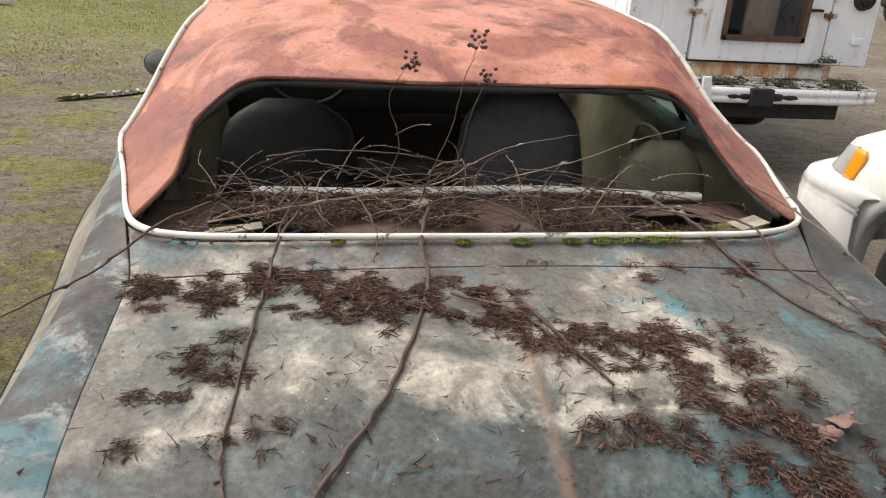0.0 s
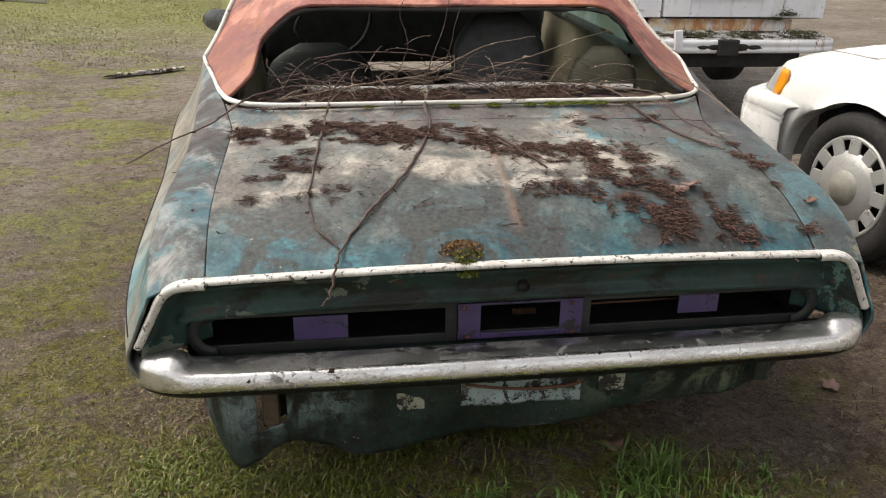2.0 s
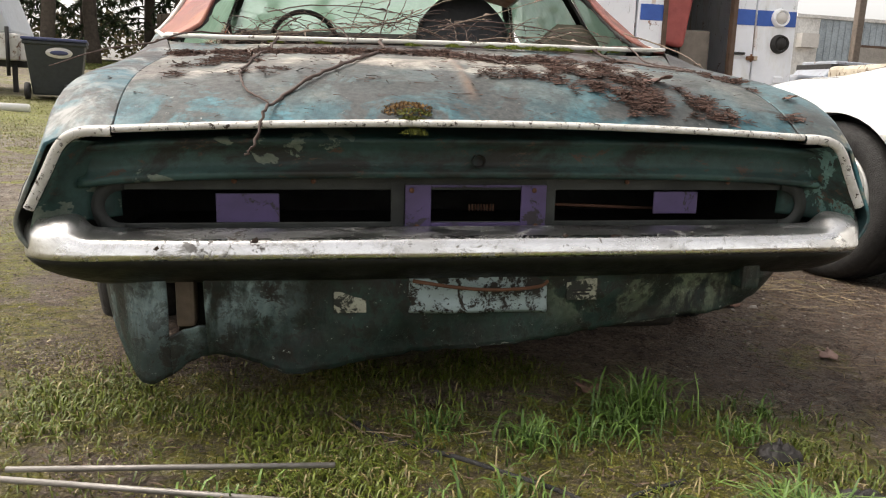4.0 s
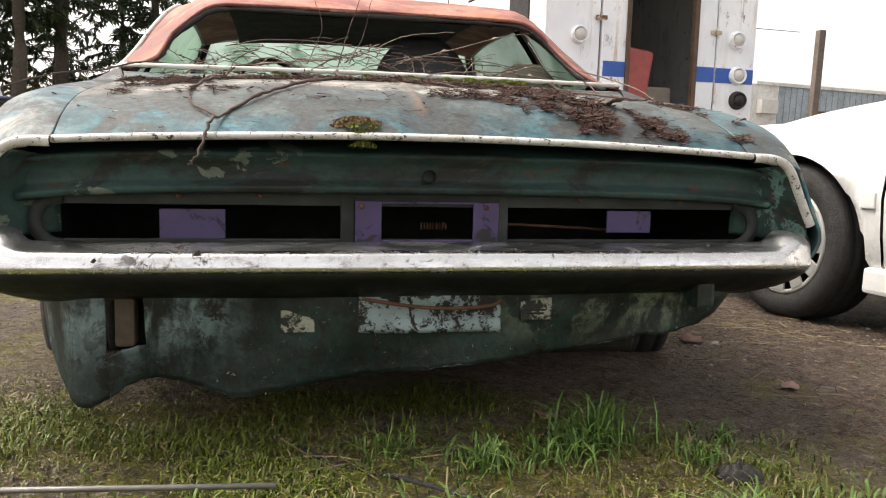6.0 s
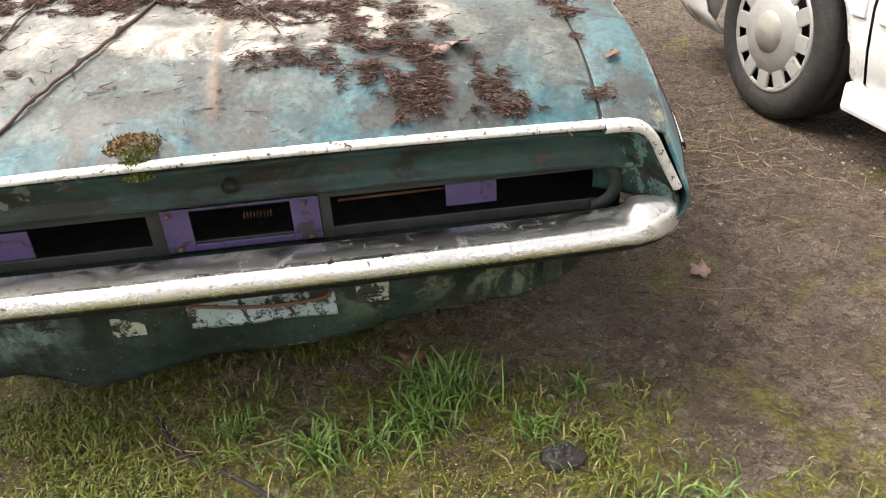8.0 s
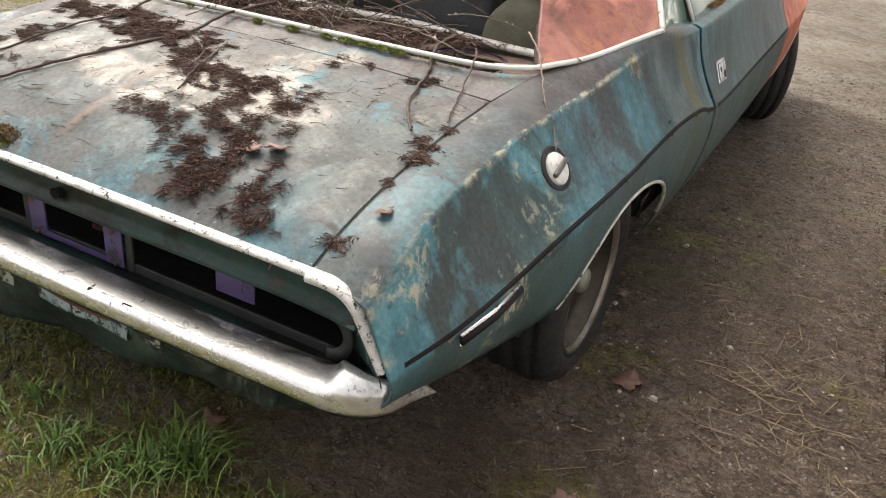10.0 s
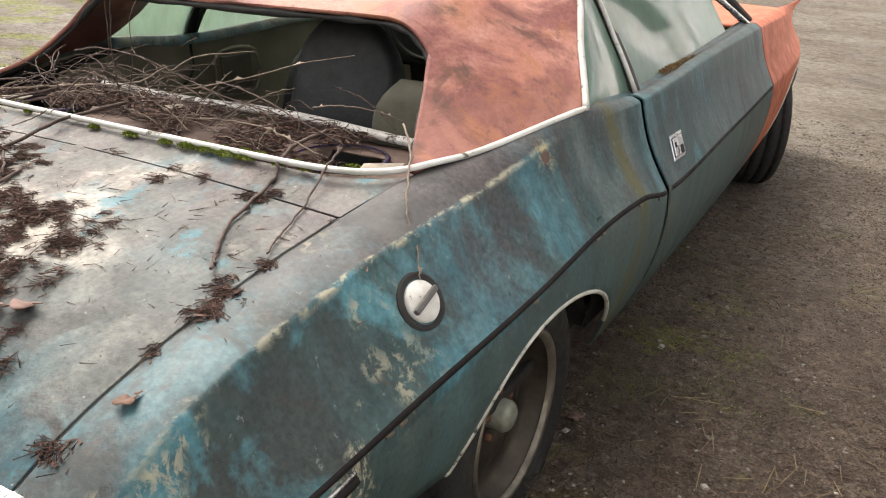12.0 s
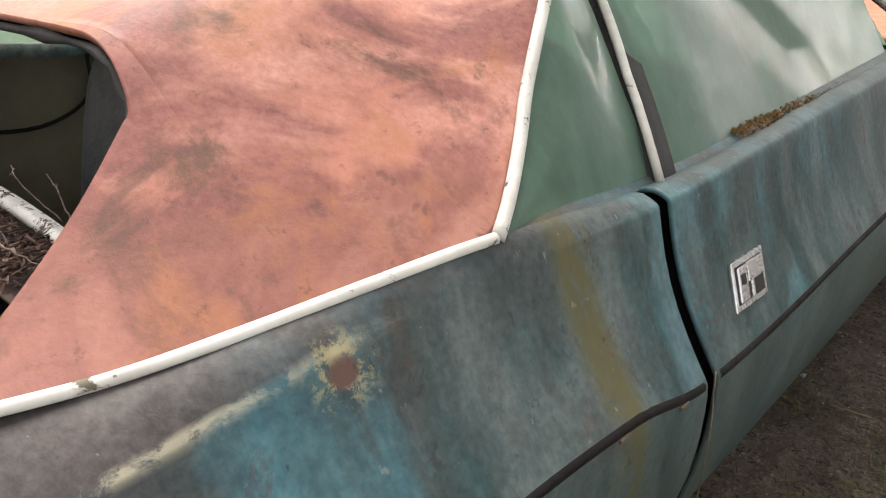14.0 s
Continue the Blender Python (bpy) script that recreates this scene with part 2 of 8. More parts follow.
def side_paint(name="weathered_side_paint"):
    """Dull teal flanks with blue flakes, rain streaks, and a grimy chalky shoulder above the crease."""
    n = Nodes(name)
    y, z = n.axis(1), n.axis(2)
    ax = n.maths("ABSOLUTE", n.axis(0))
    streak = n.noise(7, 6, 0.62, n.mapped((1.0, 1.5, 0.16), (2, 0, 0)), 0.15, 0.42, 0.62)
    thin = n.noise(26, 6, 0.66, n.mapped((1.0, 1.6, 0.10), (4, 0, 0)), 0.0, 0.44, 0.60)
    fine = n.noise(95, 5, 0.6, None, 0.2, 0.34, 0.66)
    mott = n.noise(15, 5, 0.6, n.mapped((1, 1, 0.6), (2, 5, 1)), 0.3, 0.40, 0.60)
    teal = n.mix(mott, n.mix(fine, (0.016, 0.042, 0.044), (0.028, 0.064, 0.066)), n.mix(fine, (0.030, 0.072, 0.074), (0.050, 0.104, 0.104)))
    c = n.mix(n.maths("MULTIPLY", streak, n.ramp(y, 0.75, 1.15, 0.12, 0.70)), teal, n.mix(fine, (0.115, 0.145, 0.145), (0.185, 0.215, 0.210)))
    big = n.noise(3.0, 5, 0.56, n.mapped((1, 1.25, 0.5), (0, 3, 1)), 0.5, 0.49, 0.62)
    c = n.mix(n.maths("MULTIPLY", big, 0.72), c, n.mix(fine, (0.026, 0.029, 0.029), (0.056, 0.056, 0.052)))
    flake = n.noise(3.8, 7, 0.62, n.mapped((1, 1, 0.75), (5, 1, 0)), 0.4, 0.49, 0.56)
    c = n.mix(n.maths("MULTIPLY", flake, n.ramp(y, 0.9, 1.2, 0.92, 0.45)), c, n.mix(mott, n.mix(fine, (0.035, 0.135, 0.170), (0.055, 0.180, 0.220)), n.mix(fine, (0.070, 0.220, 0.265), (0.120, 0.310, 0.350))))
    c = n.mix(n.maths("MULTIPLY", thin, 0.26), c, (0.032, 0.036, 0.032))
    band = n.noise(5, 5, 0.6, n.mapped((1, 2.2, 0.14), (7, 1, 0)), 0.1, 0.50, 0.60)
    c = n.mix(n.maths("MULTIPLY", band, n.ramp(y, 0.95, 1.15, 0.10, 0.60)), c, n.mix(fine, (0.030, 0.040, 0.040), (0.060, 0.074, 0.072)))
    # plain, duller paint below the moulding
    low = n.ramp(n.maths("SUBTRACT", z, n.maths("MULTIPLY", n.ramp(y, 0.0, 1.15), 0.150)), 0.412, 0.404)
    c = n.mix(n.maths("MULTIPLY", low, 0.80), c, n.mix(streak, n.mix(fine, (0.036, 0.066, 0.066), (0.052, 0.086, 0.084)), n.mix(fine, (0.062, 0.096, 0.092), (0.092, 0.128, 0.118))))
    # brown-violet grime round the filler
    soot = n.maths("MULTIPLY", n.maths("MULTIPLY", n.ramp(y, 0.52, 0.64), n.ramp(y, 0.98, 0.84)), n.ramp(z, 0.46, 0.60))
    soot = n.maths("MULTIPLY", soot, n.noise(6, 8, 0.7, n.mapped((1, 1.2, 0.5), (3, 0, 2)), 0.3, 0.36, 0.58))
    c = n.mix(n.maths("MULTIPLY", soot, 0.85), c, n.mix(fine, (0.040, 0.037, 0.040), (0.085, 0.076, 0.078)))
    old = n.maths("MULTIPLY", n.ramp(y, 1.31, 1.335), n.ramp(y, 1.39, 1.365))
    old = n.maths("MULTIPLY", old, n.noise(12, 6, 0.7, n.mapped((1, 1.5, 0.3)), 0.1, 0.38, 0.52))
    c = n.mix(n.maths("MULTIPLY", old, 0.8), c, (0.10, 0.090, 0.030))
    # shoulder strip: chalky blue at the tail, dull violet-brown towards the window
    top = n.ramp(n.maths("SUBTRACT", ax, n.maths("MULTIPLY", n.ramp(y, 0.5, 1.5), 0.107)), 0.752, 0.742)
    top = n.maths("MULTIPLY", top, n.ramp(z, 0.50, 0.54))
    chalk = n.mix(n.noise(5, 8, 0.7, n.mapped((1.6, 1, 1), (5, 2, 2)), 0.4, 0.42, 0.58), n.mix(fine, (0.045, 0.050, 0.049), (0.098, 0.104, 0.099)), n.mix(fine, (0.045, 0.105, 0.124), (0.088, 0.168, 0.186)))
    brown = n.mix(mott, n.mix(fine, (0.026, 0.022, 0.023), (0.048, 0.040, 0.040)), n.mix(fine, (0.050, 0.042, 0.042), (0.092, 0.078, 0.074)))
    reach = n.ramp(n.maths("ADD", y, n.maths("MULTIPLY", n.noise(7, 8, 0.7, n.mapped((1, 1, 1), (8, 2, 2)), 0.4, 0.3, 0.7), 0.30)), 0.46, 0.70)
    reach = n.maths("MAXIMUM", reach, n.maths("MULTIPLY", n.ramp(n.axis(0), -0.1, -0.2), n.noise(5, 9, 0.78, n.mapped((1, 1, 1), (3, 7, 2)), 0.5, 0.40, 0.52)))
    strip_c = n.mix(reach, chalk, brown)
    left = n.ramp(n.axis(0), -0.1, -0.2)
    flecks = n.noise(8, 8, 0.7, n.mapped((1, 1, 1), (4, 9, 2)), 0.4, 0.47, 0.54)
    strip_c = n.mix(n.maths("MULTIPLY", n.maths("MULTIPLY", left, flecks), 0.85), strip_c, n.mix(mott, (0.060, 0.150, 0.185), (0.30, 0.31, 0.295)))
    strip_c = n.mix(n.maths("MULTIPLY", n.noise(9, 9, 0.74, n.mapped((1, 1, 1), (6, 6, 1)), 0.5, 0.50, 0.60), 0.75), strip_c, (0.055, 0.052, 0.050))
    c = n.mix(n.maths("MULTIPLY", top, n.ramp(y, 0.95, 1.2, 0.92, 0.35)), c, strip_c)
    rust = n.noise(9, 10, 0.8, n.mapped((1, 1, 0.8), (9, 4, 2)), 0.5, 0.59, 0.62)
    c = n.mix(n.maths("MULTIPLY", rust, 0.45), c, (0.090, 0.052, 0.042))
    d = n.t.nodes.new("ShaderNodeVectorMath")
    d.operation, d.inputs[1].default_value = "DISTANCE", (0.812, 1.05, 0.727)
    n.link(n.co, d.inputs[0])
    rim = n.maths("MULTIPLY", n.ramp(d.outputs["Value"], 0.042, 0.018), n.noise(60, 8, 0.8, None, 0.3, 0.49, 0.54))
    c = n.mix(n.maths("MULTIPLY", rim, 0.8), c, (0.36, 0.31, 0.16))
    c = n.mix(n.ramp(d.outputs["Value"], 0.018, 0.012), c, (0.12, 0.065, 0.052))
    # paint scraped to cream along the crease and in crackled patches near the tail
    off = n.maths("SUBTRACT", ax, n.maths("MULTIPLY", n.ramp(y, 0.5, 1.5), 0.107))
    scrape = n.maths("MULTIPLY", n.maths("MULTIPLY", n.ramp(off, 0.741, 0.746), n.ramp(off, 0.755, 0.750)), n.maths("MULTIPLY", n.ramp(y, 0.18, 0.50, 0.35, 1.0), n.ramp(y, 1.15, 0.72)))
    crackle = n.noise(38, 7, 0.7, n.mapped((1, 0.6, 1), (1, 8, 2)), 0.4, 0.46, 0.56)
    scrape = n.maths("MULTIPLY", scrape, n.maths("MULTIPLY", crackle, n.noise(10, 4, 0.6, n.mapped((1, 1, 1), (4, 1, 0)), 0.2, 0.42, 0.50)))
    region = n.maths("MULTIPLY", n.maths("MULTIPLY", n.ramp(y, 0.60, 0.40), n.ramp(n.axis(0), 0.1, 0.2)), n.noise(4.6, 3, 0.5, n.mapped((1, 1, 1), (2, 5, 2)), 0, 0.54, 0.60))
    pale = n.noise(42, 8, 0.72, n.mapped((1, 1, 0.6), (1, 8, 2)), 0.4, 0.50, 0.58)
    c = n.mix(n.maths("MAXIMUM", scrape, n.maths("MULTIPLY", pale, region)), c, (0.43, 0.40, 0.29))
    c = n.mix(n.maths("MULTIPLY", n.noise(30, 7, 0.7, n.mapped((1, 1, 0.5), (3, 9, 4)), 0.2, 0.63, 0.67), 0.6), c, (0.028, 0.026, 0.024))
    c = n.mix(n.maths("MULTIPLY", n.noise(46, 7, 0.7, n.mapped((1, 1, 0.5), (8, 1, 6)), 0.2, 0.65, 0.68), 0.40), c, (0.30, 0.31, 0.28))
    # the driver's flank is lighter, a mottled chalky cream
    cream_flank = n.maths("MULTIPLY", n.ramp(n.axis(0), -0.752, -0.775), n.noise(4, 6, 0.6, n.mapped((1, 1, 0.6), (3, 3, 3)), 0.4, 0.30, 0.55))
    c = n.mix(n.maths("MULTIPLY", cream_flank, 0.8), c, n.mix(mott, n.mix(fine, (0.17, 0.145, 0.115), (0.25, 0.215, 0.175)), n.mix(fine, (0.30, 0.265, 0.215), (0.46, 0.420, 0.350))))
    return n.done(c, n.ramp(streak, 0, 1, 0.40, 0.56), 0, fine, 0.20, 0.0015, 0.30)


def vinyl():
    """Sun-bleached salmon roof skin: dusty red where the top coat is left, mould and tide marks low down."""
    n = Nodes("bleached_red_roof")
    z = n.axis(2)
    fine = n.noise(110, 5, 0.6, None, 0.2, 0.34, 0.66)
    cloud = n.noise(3.2, 5, 0.55, n.mapped((1, 1, 1.6), (1, 3, 2)), 0.9, 0.455, 0.545)
    wisp = n.noise(11, 6, 0.62, n.mapped((1, 0.55, 1.0)), 0.6, 0.36, 0.64)
    red = n.mix(wisp, n.mix(fine, (0.175, 0.060, 0.052), (0.235, 0.084, 0.072)), n.mix(fine, (0.265, 0.100, 0.085), (0.345, 0.142, 0.120)))
    salmon = n.mix(wisp, n.mix(fine, (0.385, 0.150, 0.105), (0.450, 0.190, 0.138)), n.mix(fine, (0.465, 0.212, 0.160), (0.560, 0.290, 0.235)))
    c = n.mix(cloud, red, salmon)
    # tide mark and darker band above the moulding
    tide = n.ramp(n.maths("SUBTRACT", z, n.maths("MULTIPLY", n.noise(5, 5, 0.6, n.mapped((1, 1, 1), (6, 1, 2)), 0.3, 0.3, 0.7), 0.07)), 0.815, 0.800)
    c = n.mix(n.maths("MULTIPLY", tide, 0.62), c, n.mix(wisp, (0.17, 0.062, 0.052), (0.29, 0.125, 0.092)))
    ochre = n.noise(8, 7, 0.66, n.mapped((1, 1, 1), (4, 2, 7)), 0.4, 0.53, 0.64)
    c = n.mix(n.maths("MULTIPLY", ochre, 0.60), c, (0.37, 0.150, 0.070))
    mould = n.noise(7, 8, 0.70, n.mapped((1, 1, 1), (9, 5, 3)), 0.5, 0.54, 0.66)
    c = n.mix(n.maths("MULTIPLY", mould, 0.80), c, (0.095, 0.052, 0.036))
    c = n.mix(n.maths("MULTIPLY", n.noise(40, 6, 0.7, n.mapped((1, 1, 1), (5, 5, 1)), 0.2, 0.60, 0.66), 0.45), c, (0.085, 0.045, 0.032))
    return n.done(c, n.ramp(wisp, 0, 1, 0.52, 0.68), 0, n.noise(160, 5, 0.65), 0.16, 0.002, 0.3)


def chrome(name="pitted_chrome", grime=0.5, dark=0.0, ledge=False):
    """Dulled plating eaten by pits, with black scabs and rust freckles."""
    n = Nodes(name)
    pit = n.noise(70, 8, 0.74, None, 0.2, 0.66 - 0.12 * grime, 0.71 - 0.12 * grime)
    zone = n.noise(4.5, 5, 0.6, n.mapped((1, 1, 1.4), (3, 3, 3)), 0.5, 0.36, 0.62)
    blot = n.noise(16, 9, 0.76, n.mapped((0.8, 1, 1.2), (3, 3, 3)), 0.6, 0.66 - 0.16 * grime, 0.70 - 0.14 * grime)
    f = n.maths("MAXIMUM", n.maths("MULTIPLY", pit, n.ramp(zone, 0, 1, 0.25, 1.0)), n.maths("MULTIPLY", blot, n.ramp(zone, 0, 1, 0.10, 1.0)))
    haze = n.noise(30, 6, 0.66, n.mapped((0.35, 1, 1)), 0.2, 0.34, 0.66)
    base = n.mix(haze, (0.90, 0.90, 0.90), (0.70, 0.69, 0.67))
    c = n.mix(f, base, n.mix(haze, (0.020, 0.016, 0.013), (0.075, 0.055, 0.042)))
    rough = n.maths("MAXIMUM", n.ramp(f, 0, 1, 0.16, 0.75), n.ramp(haze, 0, 1, 0.14, 0.36))
    metal = n.ramp(f, 0, 1, 1.0 - dark, 0.05)
    if ledge:
        # the flat ledge is far duller than the face, with dirt along its inner edge
        flat = n.ramp(n.axis(1), -0.048, -0.036)
        dirt = n.maths("MULTIPLY", n.ramp(n.axis(1), -0.030, 0.022, 0.25, 1.0), n.noise(15, 9, 0.74, n.mapped((0.4, 1, 1), (1, 2, 0)), 0.3, 0.50, 0.66))
        c = n.mix(n.maths("MULTIPLY", dirt, 0.9), c, n.mix(haze, (0.040, 0.032, 0.026), (0.105, 0.085, 0.068)))
        rough = n.maths("MAXIMUM", rough, n.maths("MAXIMUM", n.maths("MULTIPLY", flat, 0.30), n.maths("MULTIPLY", dirt, 0.8)))
        metal = n.maths("MULTIPLY", metal, n.ramp(dirt, 0, 1, 1.0, 0.1))
    return n.done(c, rough, metal, n.noise(120, 5), 0.14, 0.0015)


def flaky_white(name, under=(0.10, 0.05, 0.03), amount=0.5, colour=(0.72, 0.72, 0.68), scale=18):
    n = Nodes(name)
    chip = n.noise(scale, 9, 0.74, None, 0.4, 0.62 - 0.14 * amount, 0.655 - 0.14 * amount)
    fleck = n.noise(scale * 4.2, 6, 0.7, None, 0.2, 0.68 - 0.10 * amount, 0.72 - 0.10 * amount)
    dirt = n.noise(scale * 0.45, 6, 0.65, None, 0.2, 0.38, 0.70)
    c = n.mix(n.maths("MULTIPLY", dirt, 0.65), colour, tuple(v * k for v, k in zip(colour, (0.52, 0.48, 0.43))))
    bare = n.maths("MAXIMUM", chip, fleck)
    return n.done(n.mix(bare, c, n.mix(dirt, under, tuple(0.5 * v for v in under))), n.ramp(bare, 0, 1, 0.42, 0.75), 0, bare, 0.5, 0.002)


DECK = deck_paint()
SIDE = side_paint()
VINYL = vinyl()
CHROME = chrome(grime=0.65, ledge=True)
BRIGHT = chrome("bright_trim", 0.25)
WHITE_TRIM = flaky_white("white_trim", (0.16, 0.14, 0.10), 0.15)
DARK_TRIM = plain("dark_trim", (0.013, 0.011, 0.011), 0.65, spec=0.15)
# for grimy fittings, and for shade painted into gaps and hollows
BLACK = plain("grimy_and_shade_black", (0.021, 0.020, 0.019), 0.75)
RUBBER = plain("old_rubber", (0.022, 0.021, 0.020), 0.75, scale=40, bump=0.4)
PURPLE = flaky_white("purple_paint", (0.045, 0.038, 0.045), 0.45, (0.082, 0.058, 0.155), 22)
RUST = plain("rust", (0.13, 0.06, 0.035), 0.85, scale=30)


def tail_paint():
    """Dark green paint gone dull, scabbed black, with a few bare pale patches."""
    n = Nodes("dark_green_panel_paint")
    fine = n.noise(70, 5, 0.62, None, 0, 0.3, 0.7)
    c = n.mix(n.noise(9, 6, 0.62, n.mapped((0.4, 1, 1), (2, 1, 1)), 0.3, 0.38, 0.62), n.mix(fine, (0.010, 0.026, 0.024), (0.018, 0.042, 0.038)), n.mix(fine, (0.020, 0.052, 0.047), (0.036, 0.082, 0.073)))
    c = n.mix(n.noise(7, 8, 0.72, n.mapped((0.5, 1, 1)), 0.4, 0.48, 0.58), c, (0.014, 0.015, 0.012))
    peel = n.maths("MULTIPLY", n.noise(8, 6, 0.62, n.mapped((1, 1, 1.4), (4, 4, 1)), 0.3, 0.585, 0.60), n.ramp(n.axis(0), -0.16, -0.26))
    c = n.mix(n.maths("MULTIPLY", peel, 0.8), c, n.mix(fine, (0.10, 0.130, 0.105), (0.20, 0.225, 0.175)))
    torn = n.maths("MULTIPLY", n.noise(17, 7, 0.68, n.mapped((1, 1, 1), (7, 2, 1)), 0.4, 0.52, 0.54), n.ramp(n.axis(0), 0.66, 0.69))
    c = n.mix(torn, c, n.mix(fine, (0.060, 0.130, 0.120), (0.135, 0.240, 0.215)))
    c = n.mix(n.noise(24, 9, 0.76, n.mapped((0.5, 1, 1), (2, 4, 1)), 0.3, 0.58, 0.62), c, (0.065, 0.040, 0.028))
    return n.done(c, n.ramp(fine, 0, 1, 0.42, 0.6), 0, fine, 0.25, 0.002, 0.35)


def valance_paint():
    """Dark green, scabbed with black, with pale blue-grey streaks where the top coat has gone."""
    n = Nodes("peeling_valance_paint")
    x, z = n.axis(0), n.axis(2)
    fine = n.noise(70, 5, 0.62, None, 0, 0.3, 0.7)
    c = n.mix(n.noise(9, 6, 0.62, n.mapped((1, 1, 0.4), (1, 2, 1)), 0.3, 0.38, 0.62), n.mix(fine, (0.008, 0.014, 0.013), (0.014, 0.026, 0.023)), n.mix(fine, (0.016, 0.038, 0.034), (0.030, 0.062, 0.054)))
    run = n.noise(9, 7, 0.66, n.mapped((1, 1, 0.22), (1, 4, 1)), 0.3, 0.48, 0.56)
    left = n.maths("MULTIPLY", n.ramp(x, -0.30, -0.44), n.ramp(z, 0.13, 0.24, 0.1, 1.0))
    c = n.mix(n.maths("MULTIPLY", run, left), c, n.mix(fine, (0.14, 0.21, 0.225), (0.28, 0.37, 0.38)))
    bare = n.noise(7, 7, 0.66, n.mapped((1, 1, 0.7), (5, 4, 1)), 0.4, 0.52, 0.56)
    right = n.maths("MULTIPLY", n.ramp(x, 0.10, 0.22), n.ramp(z, 0.17, 0.23, 0.1, 1.0))
    c = n.mix(n.maths("MULTIPLY", bare, n.maths("MULTIPLY", right, 0.85)), c, n.mix(fine, (0.085, 0.115, 0.080), (0.20, 0.235, 0.165)))
    patch = n.noise(6, 6, 0.66, n.mapped((1, 1, 0.7), (6, 1, 3)), 0.4, 0.38, 0.60)
    scab = n.noise(34, 9, 0.78, n.mapped((1, 1, 0.8), (6, 1, 3)), 0.4, 0.49, 0.53)
    c = n.mix(n.maths("MULTIPLY", scab, n.ramp(patch, 0, 1, 0.20, 0.97)), c, n.mix(fine, (0.009, 0.008, 0.007), (0.026, 0.020, 0.016)))
    # near-black blotches, denser towards the top edge
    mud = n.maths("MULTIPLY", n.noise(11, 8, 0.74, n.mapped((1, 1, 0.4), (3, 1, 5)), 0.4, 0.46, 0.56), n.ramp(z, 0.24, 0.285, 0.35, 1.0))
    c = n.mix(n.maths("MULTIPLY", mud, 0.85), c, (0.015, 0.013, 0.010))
    c = n.mix(n.noise(80, 7, 0.75, n.mapped((1, 1, 1), (2, 7, 1)), 0.3, 0.64, 0.67), c, (0.30, 0.33, 0.30))
    return n.done(c, n.ramp(patch, 0, 1, 0.36, 0.6), 0, n.maths("ADD", n.maths("MULTIPLY", scab, 0.5), n.maths("MULTIPLY", fine, 0.4)), 0.4, 0.003, 0.4)


TAIL = tail_paint()
VALANCE = valance_paint()


def glass(name="hazy_green_glass", tint=(0.62, 0.80, 0.69)):
    """Old green glass under a film of algae and dirt."""
    n = Nodes(name)
    n.b.inputs["Transmission Weight"].default_value = 1.0
    n.b.inputs["IOR"].default_value = 1.12
    f = n.noise(9, 8, 0.72, n.mapped((1, 1, 0.3)), 0.2, 0.40, 0.62)
    m = n.done(tint, 0.05, 0)
    film = n.t.nodes.new("ShaderNodeBsdfDiffuse")
    film.inputs["Color"].default_value = (0.19, 0.30, 0.235, 1)
    lit = n.t.nodes.new("ShaderNodeBsdfTranslucent")
    lit.inputs["Color"].default_value = (0.25, 0.39, 0.30, 1)
    both = n.t.nodes.new("ShaderNodeMixShader")
    both.inputs[0].default_value = 0.45
    n.link(film.outputs[0], both.inputs[1])
    n.link(lit.outputs[0], both.inputs[2])
    mix = n.t.nodes.new("ShaderNodeMixShader")
    n.link(n.ramp(f, 0, 1, 0.66, 0.88), mix.inputs[0])
    n.link(n.b.outputs[0], mix.inputs[1])
    n.link(both.outputs[0], mix.inputs[2])
    n.link(mix.outputs[0], n.t.nodes["Material Output"].inputs["Surface"])
    return m


GLASS = glass()


